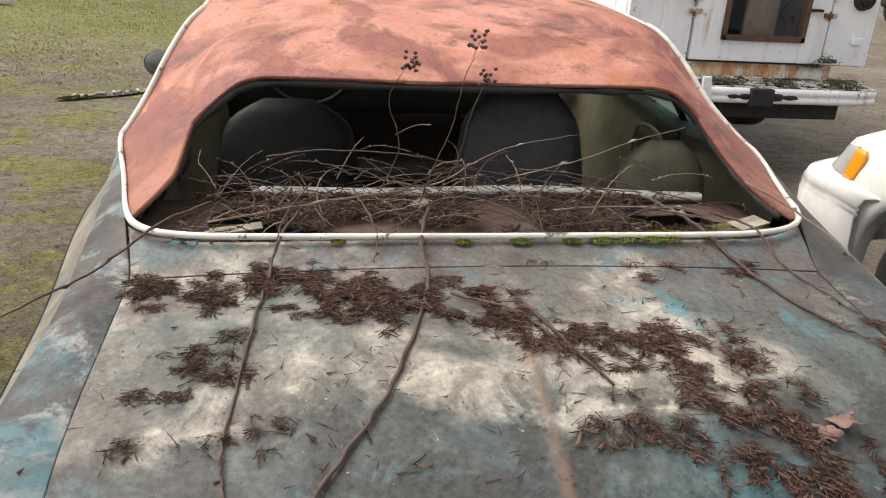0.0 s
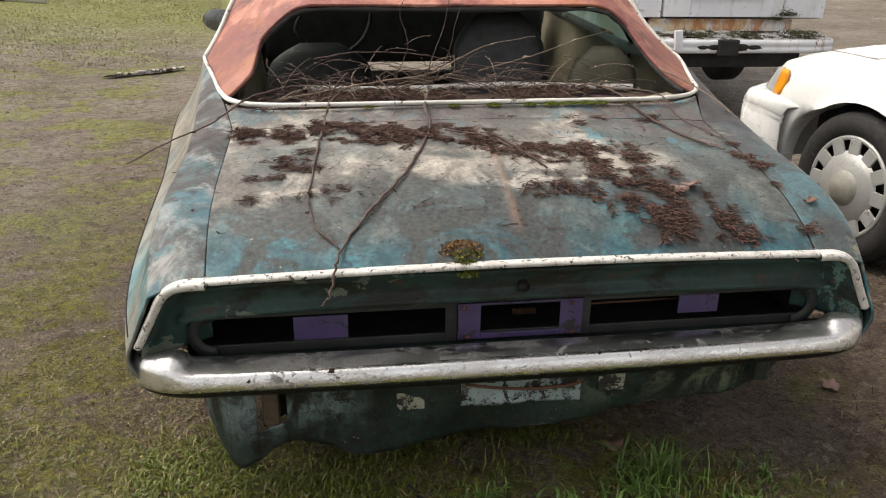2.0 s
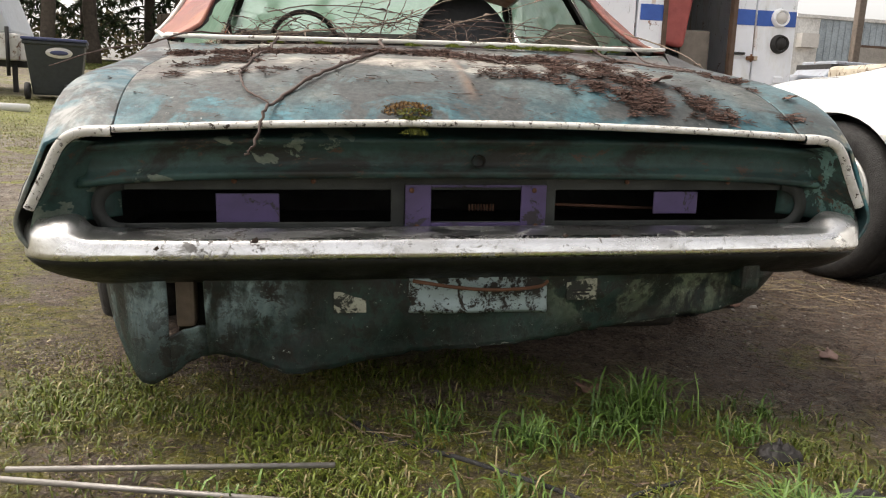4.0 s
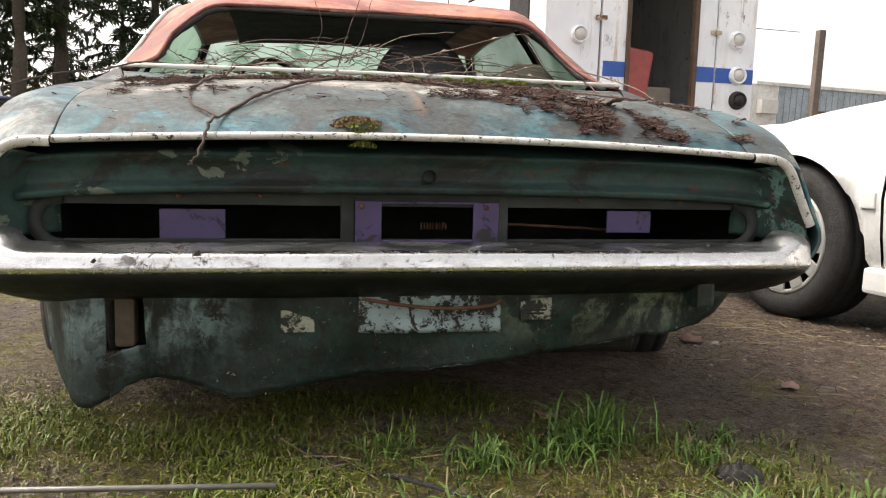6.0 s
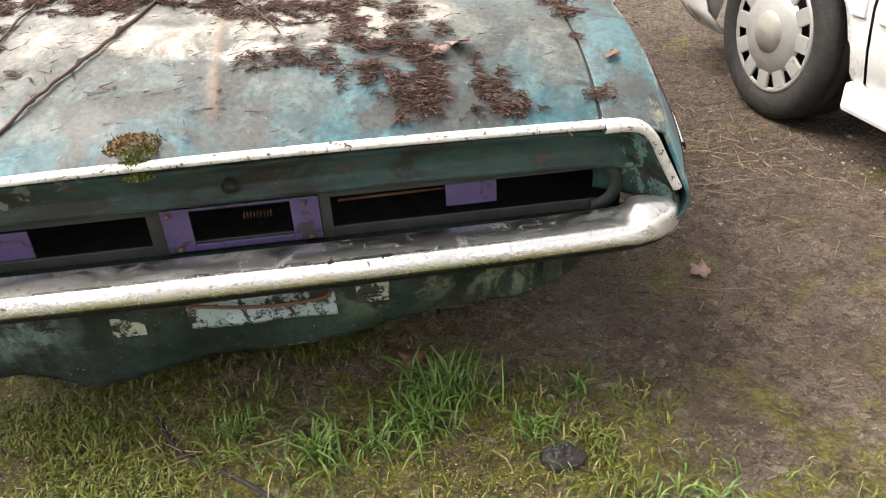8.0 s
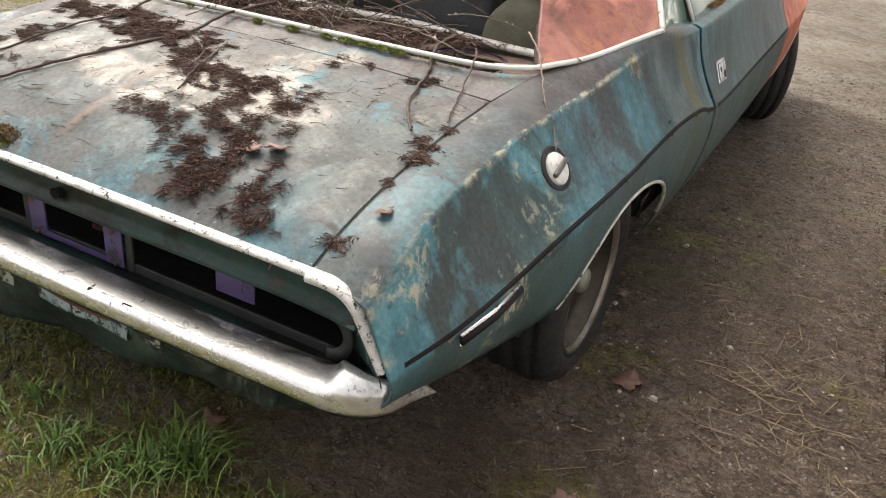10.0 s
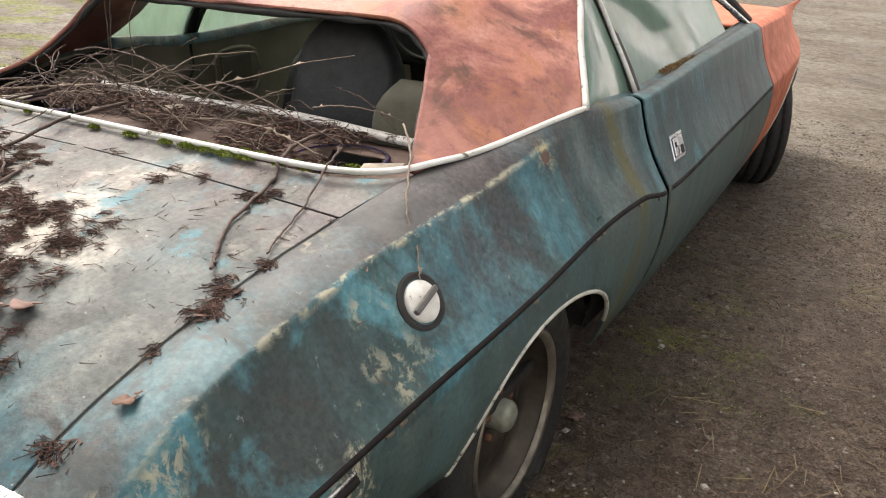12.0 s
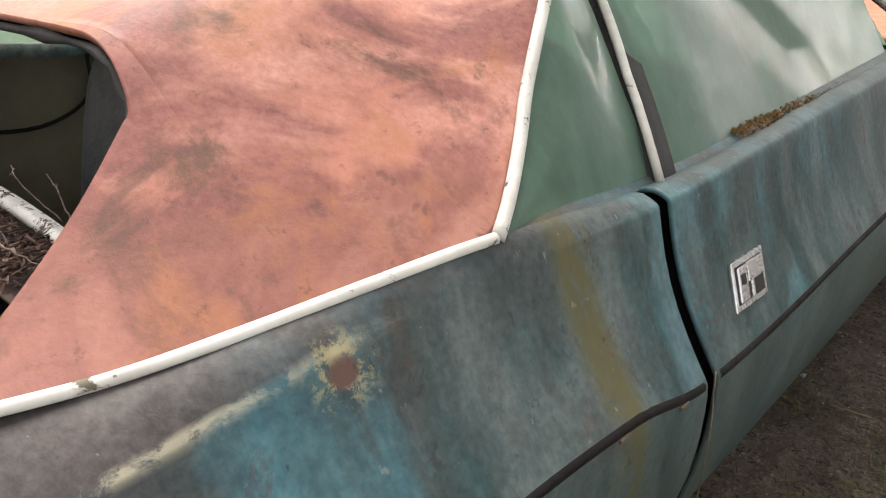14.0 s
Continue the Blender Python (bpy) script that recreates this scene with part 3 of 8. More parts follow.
# ---- ground ----
def ground_paint():
    """Damp brown soil and small stones, grey gravelly yard, and moss in ragged patches."""
    n = Nodes("wet_mud_and_moss")
    x, y = n.axis(0), n.axis(1)
    fine = n.noise(120, 6, 0.62, None, 0.3, 0.36, 0.64)
    grit = n.noise(300, 4, 0.6, None, 0.0, 0.40, 0.62)
    clod = n.noise(22, 6, 0.62, None, 0.4, 0.38, 0.62)
    wide = n.noise(0.9, 6, 0.62, n.mapped((0.6, 1.4, 1)), 0.5, 0.40, 0.60)
    wet = n.noise(2.6, 7, 0.66, n.mapped((1, 0.8, 1), (6, 1, 0)), 0.5, 0.42, 0.60)
    cell = n.t.nodes.new("ShaderNodeTexVoronoi")
    cell.inputs["Scale"].default_value = 95
    n.link(n.co, cell.inputs["Vector"])
    tone = n.t.nodes.new("ShaderNodeSeparateColor")
    n.link(cell.outputs["Color"], tone.inputs[0])
    stone = n.maths("MULTIPLY", n.ramp(cell.outputs["Distance"], 0.36, 0.26), n.ramp(tone.outputs[0], 0.62, 0.66))
    stone = n.maths("MULTIPLY", stone, n.noise(4, 6, 0.7, n.mapped((1, 1, 1), (3, 8, 0)), 0.3, 0.46, 0.60))
    dark = n.mix(fine, (0.032, 0.021, 0.015), (0.092, 0.062, 0.045))
    lite = n.mix(fine, (0.110, 0.078, 0.060), (0.285, 0.212, 0.168))
    mud = n.mix(clod, dark, lite)
    lumpy = n.noise(8, 8, 0.72, n.mapped((1, 1, 1), (5, 2, 0)), 0.5, 0.42, 0.58)
    mud = n.mix(n.maths("MULTIPLY", lumpy, 0.5), mud, n.mix(fine, (0.165, 0.122, 0.094), (0.345, 0.270, 0.217)))
    mud = n.mix(n.maths("MULTIPLY", n.noise(46, 7, 0.72, n.mapped((1, 1, 1), (2, 9, 0)), 0.3, 0.54, 0.60), 0.8), mud, (0.024, 0.017, 0.013))
    mud = n.mix(n.maths("MULTIPLY", wet, 0.65), mud, dark)
    mud = n.mix(n.maths("MULTIPLY", grit, 0.22), mud, (0.27, 0.21, 0.165))
    pale = n.mix(clod, n.mix(fine, (0.150, 0.128, 0.098), (0.290, 0.252, 0.200)), n.mix(fine, (0.25, 0.215, 0.168), (0.47, 0.420, 0.345)))
    yard = n.maths("MAXIMUM", n.ramp(y, 1.3, 3.9), n.ramp(x, -0.9, -2.0))
    pale = n.mix(n.maths("MULTIPLY", n.noise(3.5, 9, 0.74, n.mapped((0.9, 1.1, 1), (5, 2, 0)), 0.5, 0.50, 0.60), 0.55), pale, mud)
    soil = n.mix(n.maths("MULTIPLY", yard, n.ramp(wide, 0, 1, 0.45, 1.0)), mud, pale)
    soil = n.mix(n.maths("MULTIPLY", stone, 0.8), soil, n.mix(tone.outputs[1], (0.14, 0.13, 0.115), (0.42, 0.40, 0.36)))
    moss = n.mix(clod, n.mix(fine, (0.045, 0.043, 0.009), (0.135, 0.125, 0.018)), n.mix(fine, (0.110, 0.105, 0.014), (0.27, 0.250, 0.035)))
    patch = n.noise(3.4, 9, 0.70, n.mapped((1, 1.1, 1), (2, 3, 0)), 0.5, 0.43, 0.51)
    sparse = n.noise(1.6, 9, 0.72, n.mapped((0.9, 1.2, 1), (2, 3, 0)), 0.6, 0.49, 0.55)
    crumb = n.noise(38, 5, 0.6, n.mapped((1, 1, 1), (4, 1, 0)), 0.3, 0.40, 0.55)
    edge = n.maths("ADD", n.maths("MULTIPLY", n.noise(3, 5, 0.6, n.mapped((1, 1, 1), (1, 4, 0)), 0.4, 0.3, 0.7), 0.30), y)
    near = n.maths("MULTIPLY", n.maths("MULTIPLY", n.ramp(n.maths("ADD", edge, n.ramp(x, 0.15, 0.75, 0.0, 0.35)), 0.62, 0.32), n.ramp(x, 1.75, 1.35)), n.ramp(y, -3.5, -2.5))
    near = n.maths("MAXIMUM", near, n.maths("MULTIPLY", n.ramp(x, -0.70, -0.95), n.ramp(y, 2.4, 1.2)))
    left = n.maths("MULTIPLY", n.ramp(x, -0.70, -1.2), n.maths("MULTIPLY", sparse, n.ramp(y, 9.0, 3.0, 0.7, 1.0)))
    far = n.maths("MULTIPLY", n.ramp(y, 6.5, 8.5), n.ramp(y, 14, 10))
    f = n.maths("MAXIMUM", n.maths("MULTIPLY", near, patch), n.maths("MAXIMUM", left, n.maths("MULTIPLY", far, n.ramp(x, 0, -1.5))))
    side = n.maths("MULTIPLY", n.maths("MULTIPLY", n.ramp(x, 0.75, 0.9), n.ramp(y, 3.0, 1.8)), n.maths("MULTIPLY", n.noise(2.6, 8, 0.72, n.mapped((1, 1, 1), (8, 3, 0)), 0.4, 0.55, 0.62), 0.75))
    f = n.maths("MULTIPLY", n.maths("MAXIMUM", f, side), n.ramp(crumb, 0, 1, 0.45, 1.0))
    yard_moss = n.mix(clod, n.mix(fine, (0.105, 0.115, 0.022), (0.215, 0.230, 0.042)), n.mix(fine, (0.190, 0.212, 0.040), (0.400, 0.425, 0.085)))
    c = n.mix(f, soil, n.mix(n.ramp(y, 0.9, 2.0), moss, yard_moss))
    bare = n.maths("MULTIPLY", n.noise(11, 9, 0.74, n.mapped((1, 1.3, 1), (9, 4, 0)), 0.5, 0.54, 0.60), n.noise(1.8, 5, 0.6, n.mapped((1, 1, 1), (2, 7, 0)), 0.4, 0.42, 0.58))
    c = n.mix(n.maths("MULTIPLY", bare, 0.75), c, dark)
    dry = n.noise(17, 9, 0.74, n.mapped((1, 1.3, 1), (1, 8, 0)), 0.5, 0.57, 0.62)
    c = n.mix(n.maths("MULTIPLY", dry, 0.6), c, n.mix(fine, (0.20, 0.165, 0.125), (0.44, 0.385, 0.31)))
    lump = n.maths("ADD", n.maths("MULTIPLY", n.noise(42, 8, 0.66, None, 0.4, 0.25, 0.75), 0.55), n.maths("MULTIPLY", stone, 0.25))
    lump = n.maths("ADD", lump, n.maths("MULTIPLY", fine, 0.2))
    return n.done(c, n.ramp(wet, 0, 1, 0.85, 0.55), 0, lump, 1.0, 0.035, 0.35)


GROUND = ground_paint()


def relief(x, y):
    v = 0.016 * noise.noise((x * 1.3, y * 1.3, 0.3)) + 0.006 * noise.noise((x * 6, y * 6, 1.7))
    if y < 4 and abs(x) < 6:
        return v
    v *= 1.0 if abs(x) + abs(y) < 40 else 0.2
    return v + float(rise(max(0.0, math.hypot(0.55 * x, y) if y > 0 else 0.0)))


rise = smooth_line([0, 6, 9, 12, 20, 30, 45, 70, 900], [0, 0, 0.12, 0.28, 0.75, 1.25, 1.75, 2.1, 2.1])


def make_ground():
    s = np.linspace(-1, 1, 261)
    gx = np.sinh(s * 6.6) / math.sinh(6.6) * 600
    gx = gx + 4.0 * s
    pts = np.array([[(x, y + 1.0, relief(x, y + 1.0)) for x in gx] for y in gx])
    ob = sheet("ground", pts, GROUND)
    return tagged(ob, "wet brown mud and gravel yard with patches of grass", "ground", kind="structure")


make_ground()

# ---- the derelict coupe ----
CAR = thing("coupe", pose(0.02, 0.0, 0.0, 0, -1.75, -1.0),
            "derelict teal two-door coupe with a faded red roof, sunk in mud", "car")

# lines of the body, along its length from the tail
seam_x = smooth_line([0, 0.2, 0.6, 0.70, 0.80, 0.92, 1.25, 1.6, 2.2, 3.0, 3.3], [0.632, 0.640, 0.640, 0.664, 0.694, 0.726, 0.812, 0.820, 0.835, 0.845, 0.84])
seam_z = smooth_line([0, 0.08, 0.2, 0.434, 0.6, 0.76, 0.92, 1.25, 1.6, 2.2, 3.0], [0.548, 0.592, 0.633, 0.676, 0.697, 0.735, 0.750, 0.783, 0.762, 0.785, 0.815])
edge_x = smooth_line([0, 0.06, 0.15, 0.5, 0.85, 1.15, 1.52, 2.2, 3.0, 3.8, 4.7], [0.735, 0.742, 0.745, 0.748, 0.785, 0.815, 0.855, 0.868, 0.885, 0.87, 0.78])
edge_z = smooth_line([0, 0.06, 0.15, 0.5, 0.85, 1.15, 1.52, 2.2, 3.0, 3.8, 4.7], [0.520, 0.565, 0.608, 0.668, 0.708, 0.752, 0.760, 0.782, 0.80, 0.79, 0.74])
belt_x = smooth_line([0, 0.15, 0.5, 0.85, 1.15, 1.52, 2.2, 3.0, 3.8, 4.7], [0.782, 0.824, 0.871, 0.898, 0.922, 0.950, 0.958, 0.965, 0.955, 0.85])
belt_z = smooth_line([0, 0.15, 0.5, 0.85, 1.15, 1.35, 1.52, 2.2, 3.0, 3.8, 4.7], [0.415, 0.440, 0.495, 0.527, 0.572, 0.578, 0.550, 0.560, 0.585, 0.60, 0.58])
sill_x = smooth_line([0, 0.2, 0.5, 1.0, 1.5, 3.2, 4.0, 4.7], [0.768, 0.798, 0.845, 0.87, 0.865, 0.87, 0.87, 0.80])
sill_z = smooth_line([0, 0.2, 0.45, 1.5, 2.4, 3.2, 4.7], [0.345, 0.315, 0.290, 0.185, 0.165, 0.18, 0.25])
ARCH = ((0.95, 0.20, 0.355, 0.265), (3.80, 0.25, 0.37, 0.31))


def low_z(y):
    z = float(sill_z(y))
    for cy, cz, ry, rz in ARCH:
        if abs(y - cy) < ry:
            z = max(z, cz + rz * math.sqrt(1 - ((y - cy) / ry) ** 2))
    return z


def side_point(y, v):
    """v runs 0..1 seam to shoulder, 1..2 shoulder to crease, 2..3 crease to the lower edge."""
    a, b = (float(seam_x(y)), float(seam_z(y))), (float(edge_x(y)), float(edge_z(y)))
    c, d = (float(belt_x(y)), float(belt_z(y))), (float(sill_x(y)), low_z(y))
    if v <= 1:
        x, z = a[0] + (b[0] - a[0]) * v, a[1] + (b[1] - a[1]) * v + 0.006 * math.sin(math.pi * v)
    elif v <= 2:
        t = v - 1
        x = b[0] + (c[0] - b[0]) * t - 0.014 * math.sin(math.pi * t) * min(1, y / 0.3)
        z = b[1] + (c[1] - b[1]) * t
    else:
        t = v - 2
        whole = float(sill_z(y))
        u = (c[1] - (c[1] + (d[1] - c[1]) * t)) / max(0.05, c[1] - whole)
        x = c[0] + (d[0] - c[0]) * u**1.7 + 0.012 * math.sin(math.pi * min(1, u))
        z = c[1] + (d[1] - c[1]) * t
    return x, z


VS = [0, 0.025, 0.05, 0.25, 0.5, 0.75, 0.93, 0.975, 1.0, 1.012, 1.04, 1.15, 1.3, 1.45, 1.6, 1.75, 1.88, 1.97, 2.0, 2.04, 2.12, 2.25, 2.4, 2.55, 2.7, 2.85, 3.0]


def stations(y0, y1):
    ys = list(np.linspace(y0, y1, max(8, int((y1 - y0) / 0.035)))) + [y0 + 0.002, y0 + 0.005, y1 - 0.002, y1 - 0.005]
    for cy, _, ry, _ in ARCH:
        ys += [cy - ry * math.cos(a) for a in np.linspace(0.02, math.pi - 0.02, 36)]
        ys += [cy - ry - 0.0015, cy + ry + 0.0015]
    return sorted(y for y in ys if y0 <= y <= y1)


def flank(name, side, y0, y1, material, label):
    ys = stations(y0, y1)
    pts = []
    for y in ys:
        row = []
        for v in VS:
            x, z = side_point(y, v)
            # the skin dips to lie flush with the lid at their seam
            z -= 0.006 * max(0.0, 1 - v / 0.6) * min(1.0, max(0.0, (0.74 - y) / 0.10))
            row.append((side * x, y, z))
        pts.append(row)
    ob = sheet(name, pts, material, CAR, label, flip=side > 0)
    mod = ob.modifiers.new("thick", "SOLIDIFY")
    mod.thickness, mod.offset = 0.006, -1.0
    return ob


ORANGE = plain("orange_primer_fender", (0.55, 0.15, 0.075), 0.6, scale=14)
for sgn, word in ((1, "passenger"), (-1, "driver")):
    flank("rear_quarter_panel", sgn, 0.0, 1.523, SIDE, "streaked teal steel with blue flakes and grime")
    flank("door", sgn, 1.551, 3.02, SIDE, "dull teal door skin with streaks")
    flank("front_fender", sgn, 3.036, 4.70, ORANGE, "faded orange replacement fender")


def inner_wall(side):
    """Dark inner structure behind the outer skin."""
    pts = []
    for y in np.linspace(0.30, 4.6, 90):
        row = []
        for v in np.linspace(0.5, 3, 12):
            x, z = side_point(y, v)
            row.append((side * (x - 0.035), y, max(z, low_z(y) + 0.01) - (0.012 if v < 1 else 0)))
        pts.append(row)
    return sheet("inner_panel", pts, BLACK, CAR, flip=side > 0)


inner_wall(1)
inner_wall(-1)
# black strip added just inside each door gap so that it reads dark
for sgn in (1, -1):
    rows = []
    for v in VS:
        x, z = side_point(1.537, v)
        rows.append([(sgn * (x - (0.010 if v > 0.9 else 0.0)), y, z - (0.010 if v <= 0.9 else 0.003)) for y in (1.515, 1.537, 1.549)])
    sheet("door_seal", rows, BLACK, CAR, "black strip added to darken the door gap", flip=sgn < 0)


WORN_EDGE = flaky_white("worn_moulding_edge", (0.030, 0.030, 0.026), 1.1, (0.40, 0.36, 0.22), 30)


def crease_trim(side, y0, y1):
    """The dark bodyside moulding on the crease, with brighter clips."""
    ys = np.linspace(y0, y1, 60)
    pts = []
    for y in ys:
        x, z = side_point(y, 2.0)
        row = []
        for dx, dz in ((0.0, 0.0075), (0.006, 0.006), (0.0075, 0.0), (0.006, -0.006), (0.0, -0.0075)):
            row.append((side * (x + dx), y, z + dz))
        pts.append(row)
    worn = [[(side * (side_point(y, 2.0)[0] + dx), y, side_point(y, 2.0)[1] + dz) for dx, dz in ((0.0045, -0.0065), (0.0035, -0.0095), (0.000, -0.0105))] for y in ys]
    sheet("moulding_edge", worn, WORN_EDGE, CAR, "flaking yellowed lower edge", flip=side > 0)
    return sheet("side_moulding", pts, DARK_TRIM, CAR, "dark strip with flaking edge", flip=side > 0)


CLIP = plain("brass_clip", (0.12, 0.092, 0.060), 0.5, scale=60)
for sgn in (1, -1):
    crease_trim(sgn, 0.03, 1.515)
    crease_trim(sgn, 1.56, 3.0)
for y in (0.13, 0.41, 0.44, 0.84, 1.10, 1.13, 1.33, 1.46):
    x, z = side_point(y, 2.0)
    box("moulding_clip", (0.005, 0.020, 0.006), (x + 0.007, y, z - 0.007), CLIP, CAR, bevel=0.002)


def lip(side, cy, cz, ry, rz, a0, a1, material):
    pts = []
    for a in np.linspace(a0, a1, 40):
        y = cy - ry * math.cos(a)
        z = low_z(y)
        x, _ = side_point(y, 3.0)
        pts.append((side * (x + 0.004), y, z))
    return tube("wheel_arch_lip", pts, 0.0055, material, CAR, "worn bright wheel arch edge", 8)


LIPM = flaky_white("worn_lip", (0.06, 0.08, 0.07), 0.25, (0.62, 0.62, 0.55), 40)
for sgn in (1, -1):
    for arch in ARCH:
        lip(sgn, *arch, 0.12, math.pi - 0.32, LIPM)


def wheel_house(side, cy, cz, ry, rz):
    pts = []
    for a in np.linspace(0.12, math.pi - 0.12, 28):
        pts.append([(side * x, cy - (ry + 0.015) * math.cos(a), cz + (rz + 0.015) * math.sin(a)) for x in np.linspace(0.52, 0.85, 5)])
    sheet("wheel_house", pts, BLACK, CAR)
    n = 24
    vs = [(side * 0.52, cy, cz)] + [(side * 0.52, cy - ry * 1.05 * math.cos(a), cz + rz * 1.05 * math.sin(a)) for a in np.linspace(-0.3, math.pi + 0.3, n)]
    part_from("wheel_house", vs, [(0, i, i + 1) for i in range(1, n)], BLACK, CAR)


for sgn in (1, -1):
    for arch in ARCH:
        wheel_house(sgn, *arch)

# trunk lid, with the raised centre crease and a bowed rear edge
def lid_point(x, y):
    w = float(seam_x(y))
    u = x / w
    crown = 0.018 + 0.012 * math.sin(math.pi * min(1, max(0, y) / 0.62))
    z = float(seam_z(y)) + crown * (1 - u * u)
    z += 0.004 * math.exp(-(((x + 0.008) / 0.012) ** 2)) * min(1, max(0, (y - 0.02) / 0.12))
    bow = -0.020 * (1 - u * u) * (1 - min(1, y / 0.35))
    return (x, y + bow, z)


def deck_sheet(name, y0, y1, inset, label, front_bow=0.0):
    pts = []
    for y in [y0, y0 + 0.002, y0 + 0.005, *np.linspace(y0 + 0.01, y1 - 0.01, max(6, int((y1 - y0) / 0.02))), y1 - 0.005, y1 - 0.002, y1]:
        w = float(seam_x(y)) - inset
        us = np.concatenate([[-1, -0.9965, -0.992], np.linspace(-0.98, -0.07, 24), np.linspace(-0.05, 0.05, 11), np.linspace(0.07, 0.98, 24), [0.992, 0.9965, 1]])
        pts.append([lid_point(u * (w if u > 0 else w + 0.0042), y) for u in us])
    return sheet(name, pts, DECK, CAR, label, solid=0.008)


deck_sheet("trunk_lid", 0.0, 0.603, 0.0062, "chalky grey and blue oxidised paint under needles")
foot_y = smooth_line([0, 0.2, 0.4, 0.53, 0.615, 0.668, 0.70], [0.684, 0.686, 0.690, 0.698, 0.718, 0.755, 0.80])


def filler_panel():
    rows = []
    for t in [0, 0.02, 0.06, *np.linspace(0.12, 0.9, 7), 1]:
        row = []
        for u in [-1, -0.997, -0.992, *np.linspace(-0.98, 0.98, 59), 0.992, 0.997, 1]:
            end = float(foot_y(abs(u) * 0.675)) + 0.004
            y = 0.608 + t * (end - 0.608)
            w = float(seam_x(y)) - 0.003
            z = float(seam_z(y)) + 0.018 * (1 - u * u)
            row.append((u * w, y, z))
        rows.append(row)
    return sheet("deck_filler_panel", rows, DECK, CAR, "grey stained filler panel below the window", solid=0.002)


filler_panel()
part_from("seam_gutter", [(-0.63, 0.59, 0.675), (0.63, 0.59, 0.675), (0.63, 0.62, 0.682), (-0.63, 0.62, 0.682)], [(0, 1, 2, 3)], BLACK, CAR)
for sgn in (1, -1):
    sheet("seam_gutter", [[(sgn * (float(seam_x(y)) + dx), y, float(seam_z(y)) - 0.014) for dx in (-0.03, 0.03)] for y in np.linspace(0.02, 0.74, 20)], BLACK, CAR)


# black strips laid in the lid's side gaps so that the seams read dark
for sgn, gap in ((1, 0.0066), (-1, 0.0026)):
    sheet("seam_grime", [[(sgn * (float(seam_x(y)) + dx), y, float(seam_z(y)) + dz) for dx, dz in ((-gap, -0.0012), (0.0012, -0.0022))] for y in np.linspace(0.004, 0.70, 40)], BLACK, CAR)


# bright moulding along the lid's rear edge and the bezels round the tail recess
def strip(name, pts, height, depth, material, parent, label=""):
    """A moulding of half-round section swept along pts, standing in the z direction."""
    rows = []
    for p in pts:
        p = Vector(p)
        rows.append([(p.x, p.y + dy * depth, p.z + dz * height) for dy, dz in
                     ((0.9, 0.5), (0.0, 0.55), (-0.8, 0.35), (-1.0, 0.0), (-0.8, -0.35), (0.0, -0.5), (0.9, -0.5))])
    return sheet(name, rows, material, parent, label)


EDGE_TRIM = flaky_white("stained_edge_trim", (0.060, 0.045, 0.034), 0.42, (0.68, 0.67, 0.64), 85)
strip("lid_moulding", [lid_point(x, 0.0) for x in np.linspace(-0.63, 0.63, 60)], 0.0125, 0.010, EDGE_TRIM, CAR, "stained white metal moulding")


BEZEL_LINE = [(0.630, -0.006, 0.545), (0.670, -0.006, 0.544), (0.698, -0.004, 0.536), (0.718, -0.001, 0.516), (0.737, 0.002, 0.480), (0.756, 0.004, 0.444), (0.772, 0.005, 0.414)]


def bezel(side):
    path = rounded_path([(side * x, y, z) for x, y, z in BEZEL_LINE], 8)
    rows = []
    for i, p in enumerate(path):
        d = (path[min(i + 1, len(path) - 1)] - path[max(i - 1, 0)]).normalized()
        out = Vector((-d.z * side, 0, d.x * side)) * side
        out = Vector((abs(out.x) * side, 0, abs(out.z)))
        rows.append([p + out * a + Vector((0, b, 0)) for a, b in ((-0.008, 0.03), (-0.009, -0.004), (-0.005, -0.009), (0.001, -0.011), (0.007, -0.008), (0.009, 0.002), (0.010, 0.03))])
    return sheet("tail_bezel", rows, EDGE_TRIM, CAR, "dull bright metal surround", flip=side < 0)


bezel(1)
bezel(-1)


# tail panel, recessed under the lid edge
def tail_panel():
    # slope from the lid edge in to the recessed panel, then the panel down to the lamp band
    xs = np.linspace(-0.70, 0.70, 70)
    rows = []
    for y, z in ((0.110, 0.552), (0.085, 0.5345), (0.040, 0.5295), (0.034, 0.5275), (0.034, 0.524), (0.046, 0.518), (0.048, 0.505), (0.048, 0.490), (0.046, 0.478), (0.034, 0.470), (0.032, 0.466), (0.036, 0.462), (0.052, 0.460)):
        rows.append([(x, y - 0.02 * (1 - (x / 0.70) ** 2) * (1 if z > 0.53 else 0.6), z + 0.018 * (1 - (x / 0.7) ** 2) * (1 if z > 0.53 else 0.35) - 0.014 * (abs(x) / 0.7) ** 6) for x in xs])
    sheet("tail_panel", rows, TAIL, CAR, "dark green recessed panel with peeling paint", solid=0.003)


tail_panel()
BAND = plain("lamp_band", (0.026, 0.030, 0.027), 0.6, scale=12, var=0.6)
for sgn in (1, -1):
    # flared ends of the recess, running in from the surround
    rows = []
    for p in rounded_path(BEZEL_LINE[2:] + [(0.782, 0.006, 0.378)], 5):
        rows.append([(sgn * (p.x - 0.008 - (p.x - 0.650) * u**1.3), p.y + 0.078 * u, p.z - 0.004 + 0.012 * u * (0.47 - p.z) / 0.07) for u in np.linspace(0, 1, 9)])
    sheet("recess_end", rows, TAIL, CAR, "dark green flared recess end", solid=0.002, flip=sgn > 0)

# lamp band: a frame with four openings, purple primer plates and the centre plate
def band_piece(x0, x1, z0, z1, y=0.056, d=0.006, mat=None, name="lamp_band", label=""):
    return box(name, (abs(x1 - x0), d, abs(z1 - z0)), ((x0 + x1) / 2, y, (z0 + z1) / 2), mat or BAND, CAR, label, bevel=0.002)


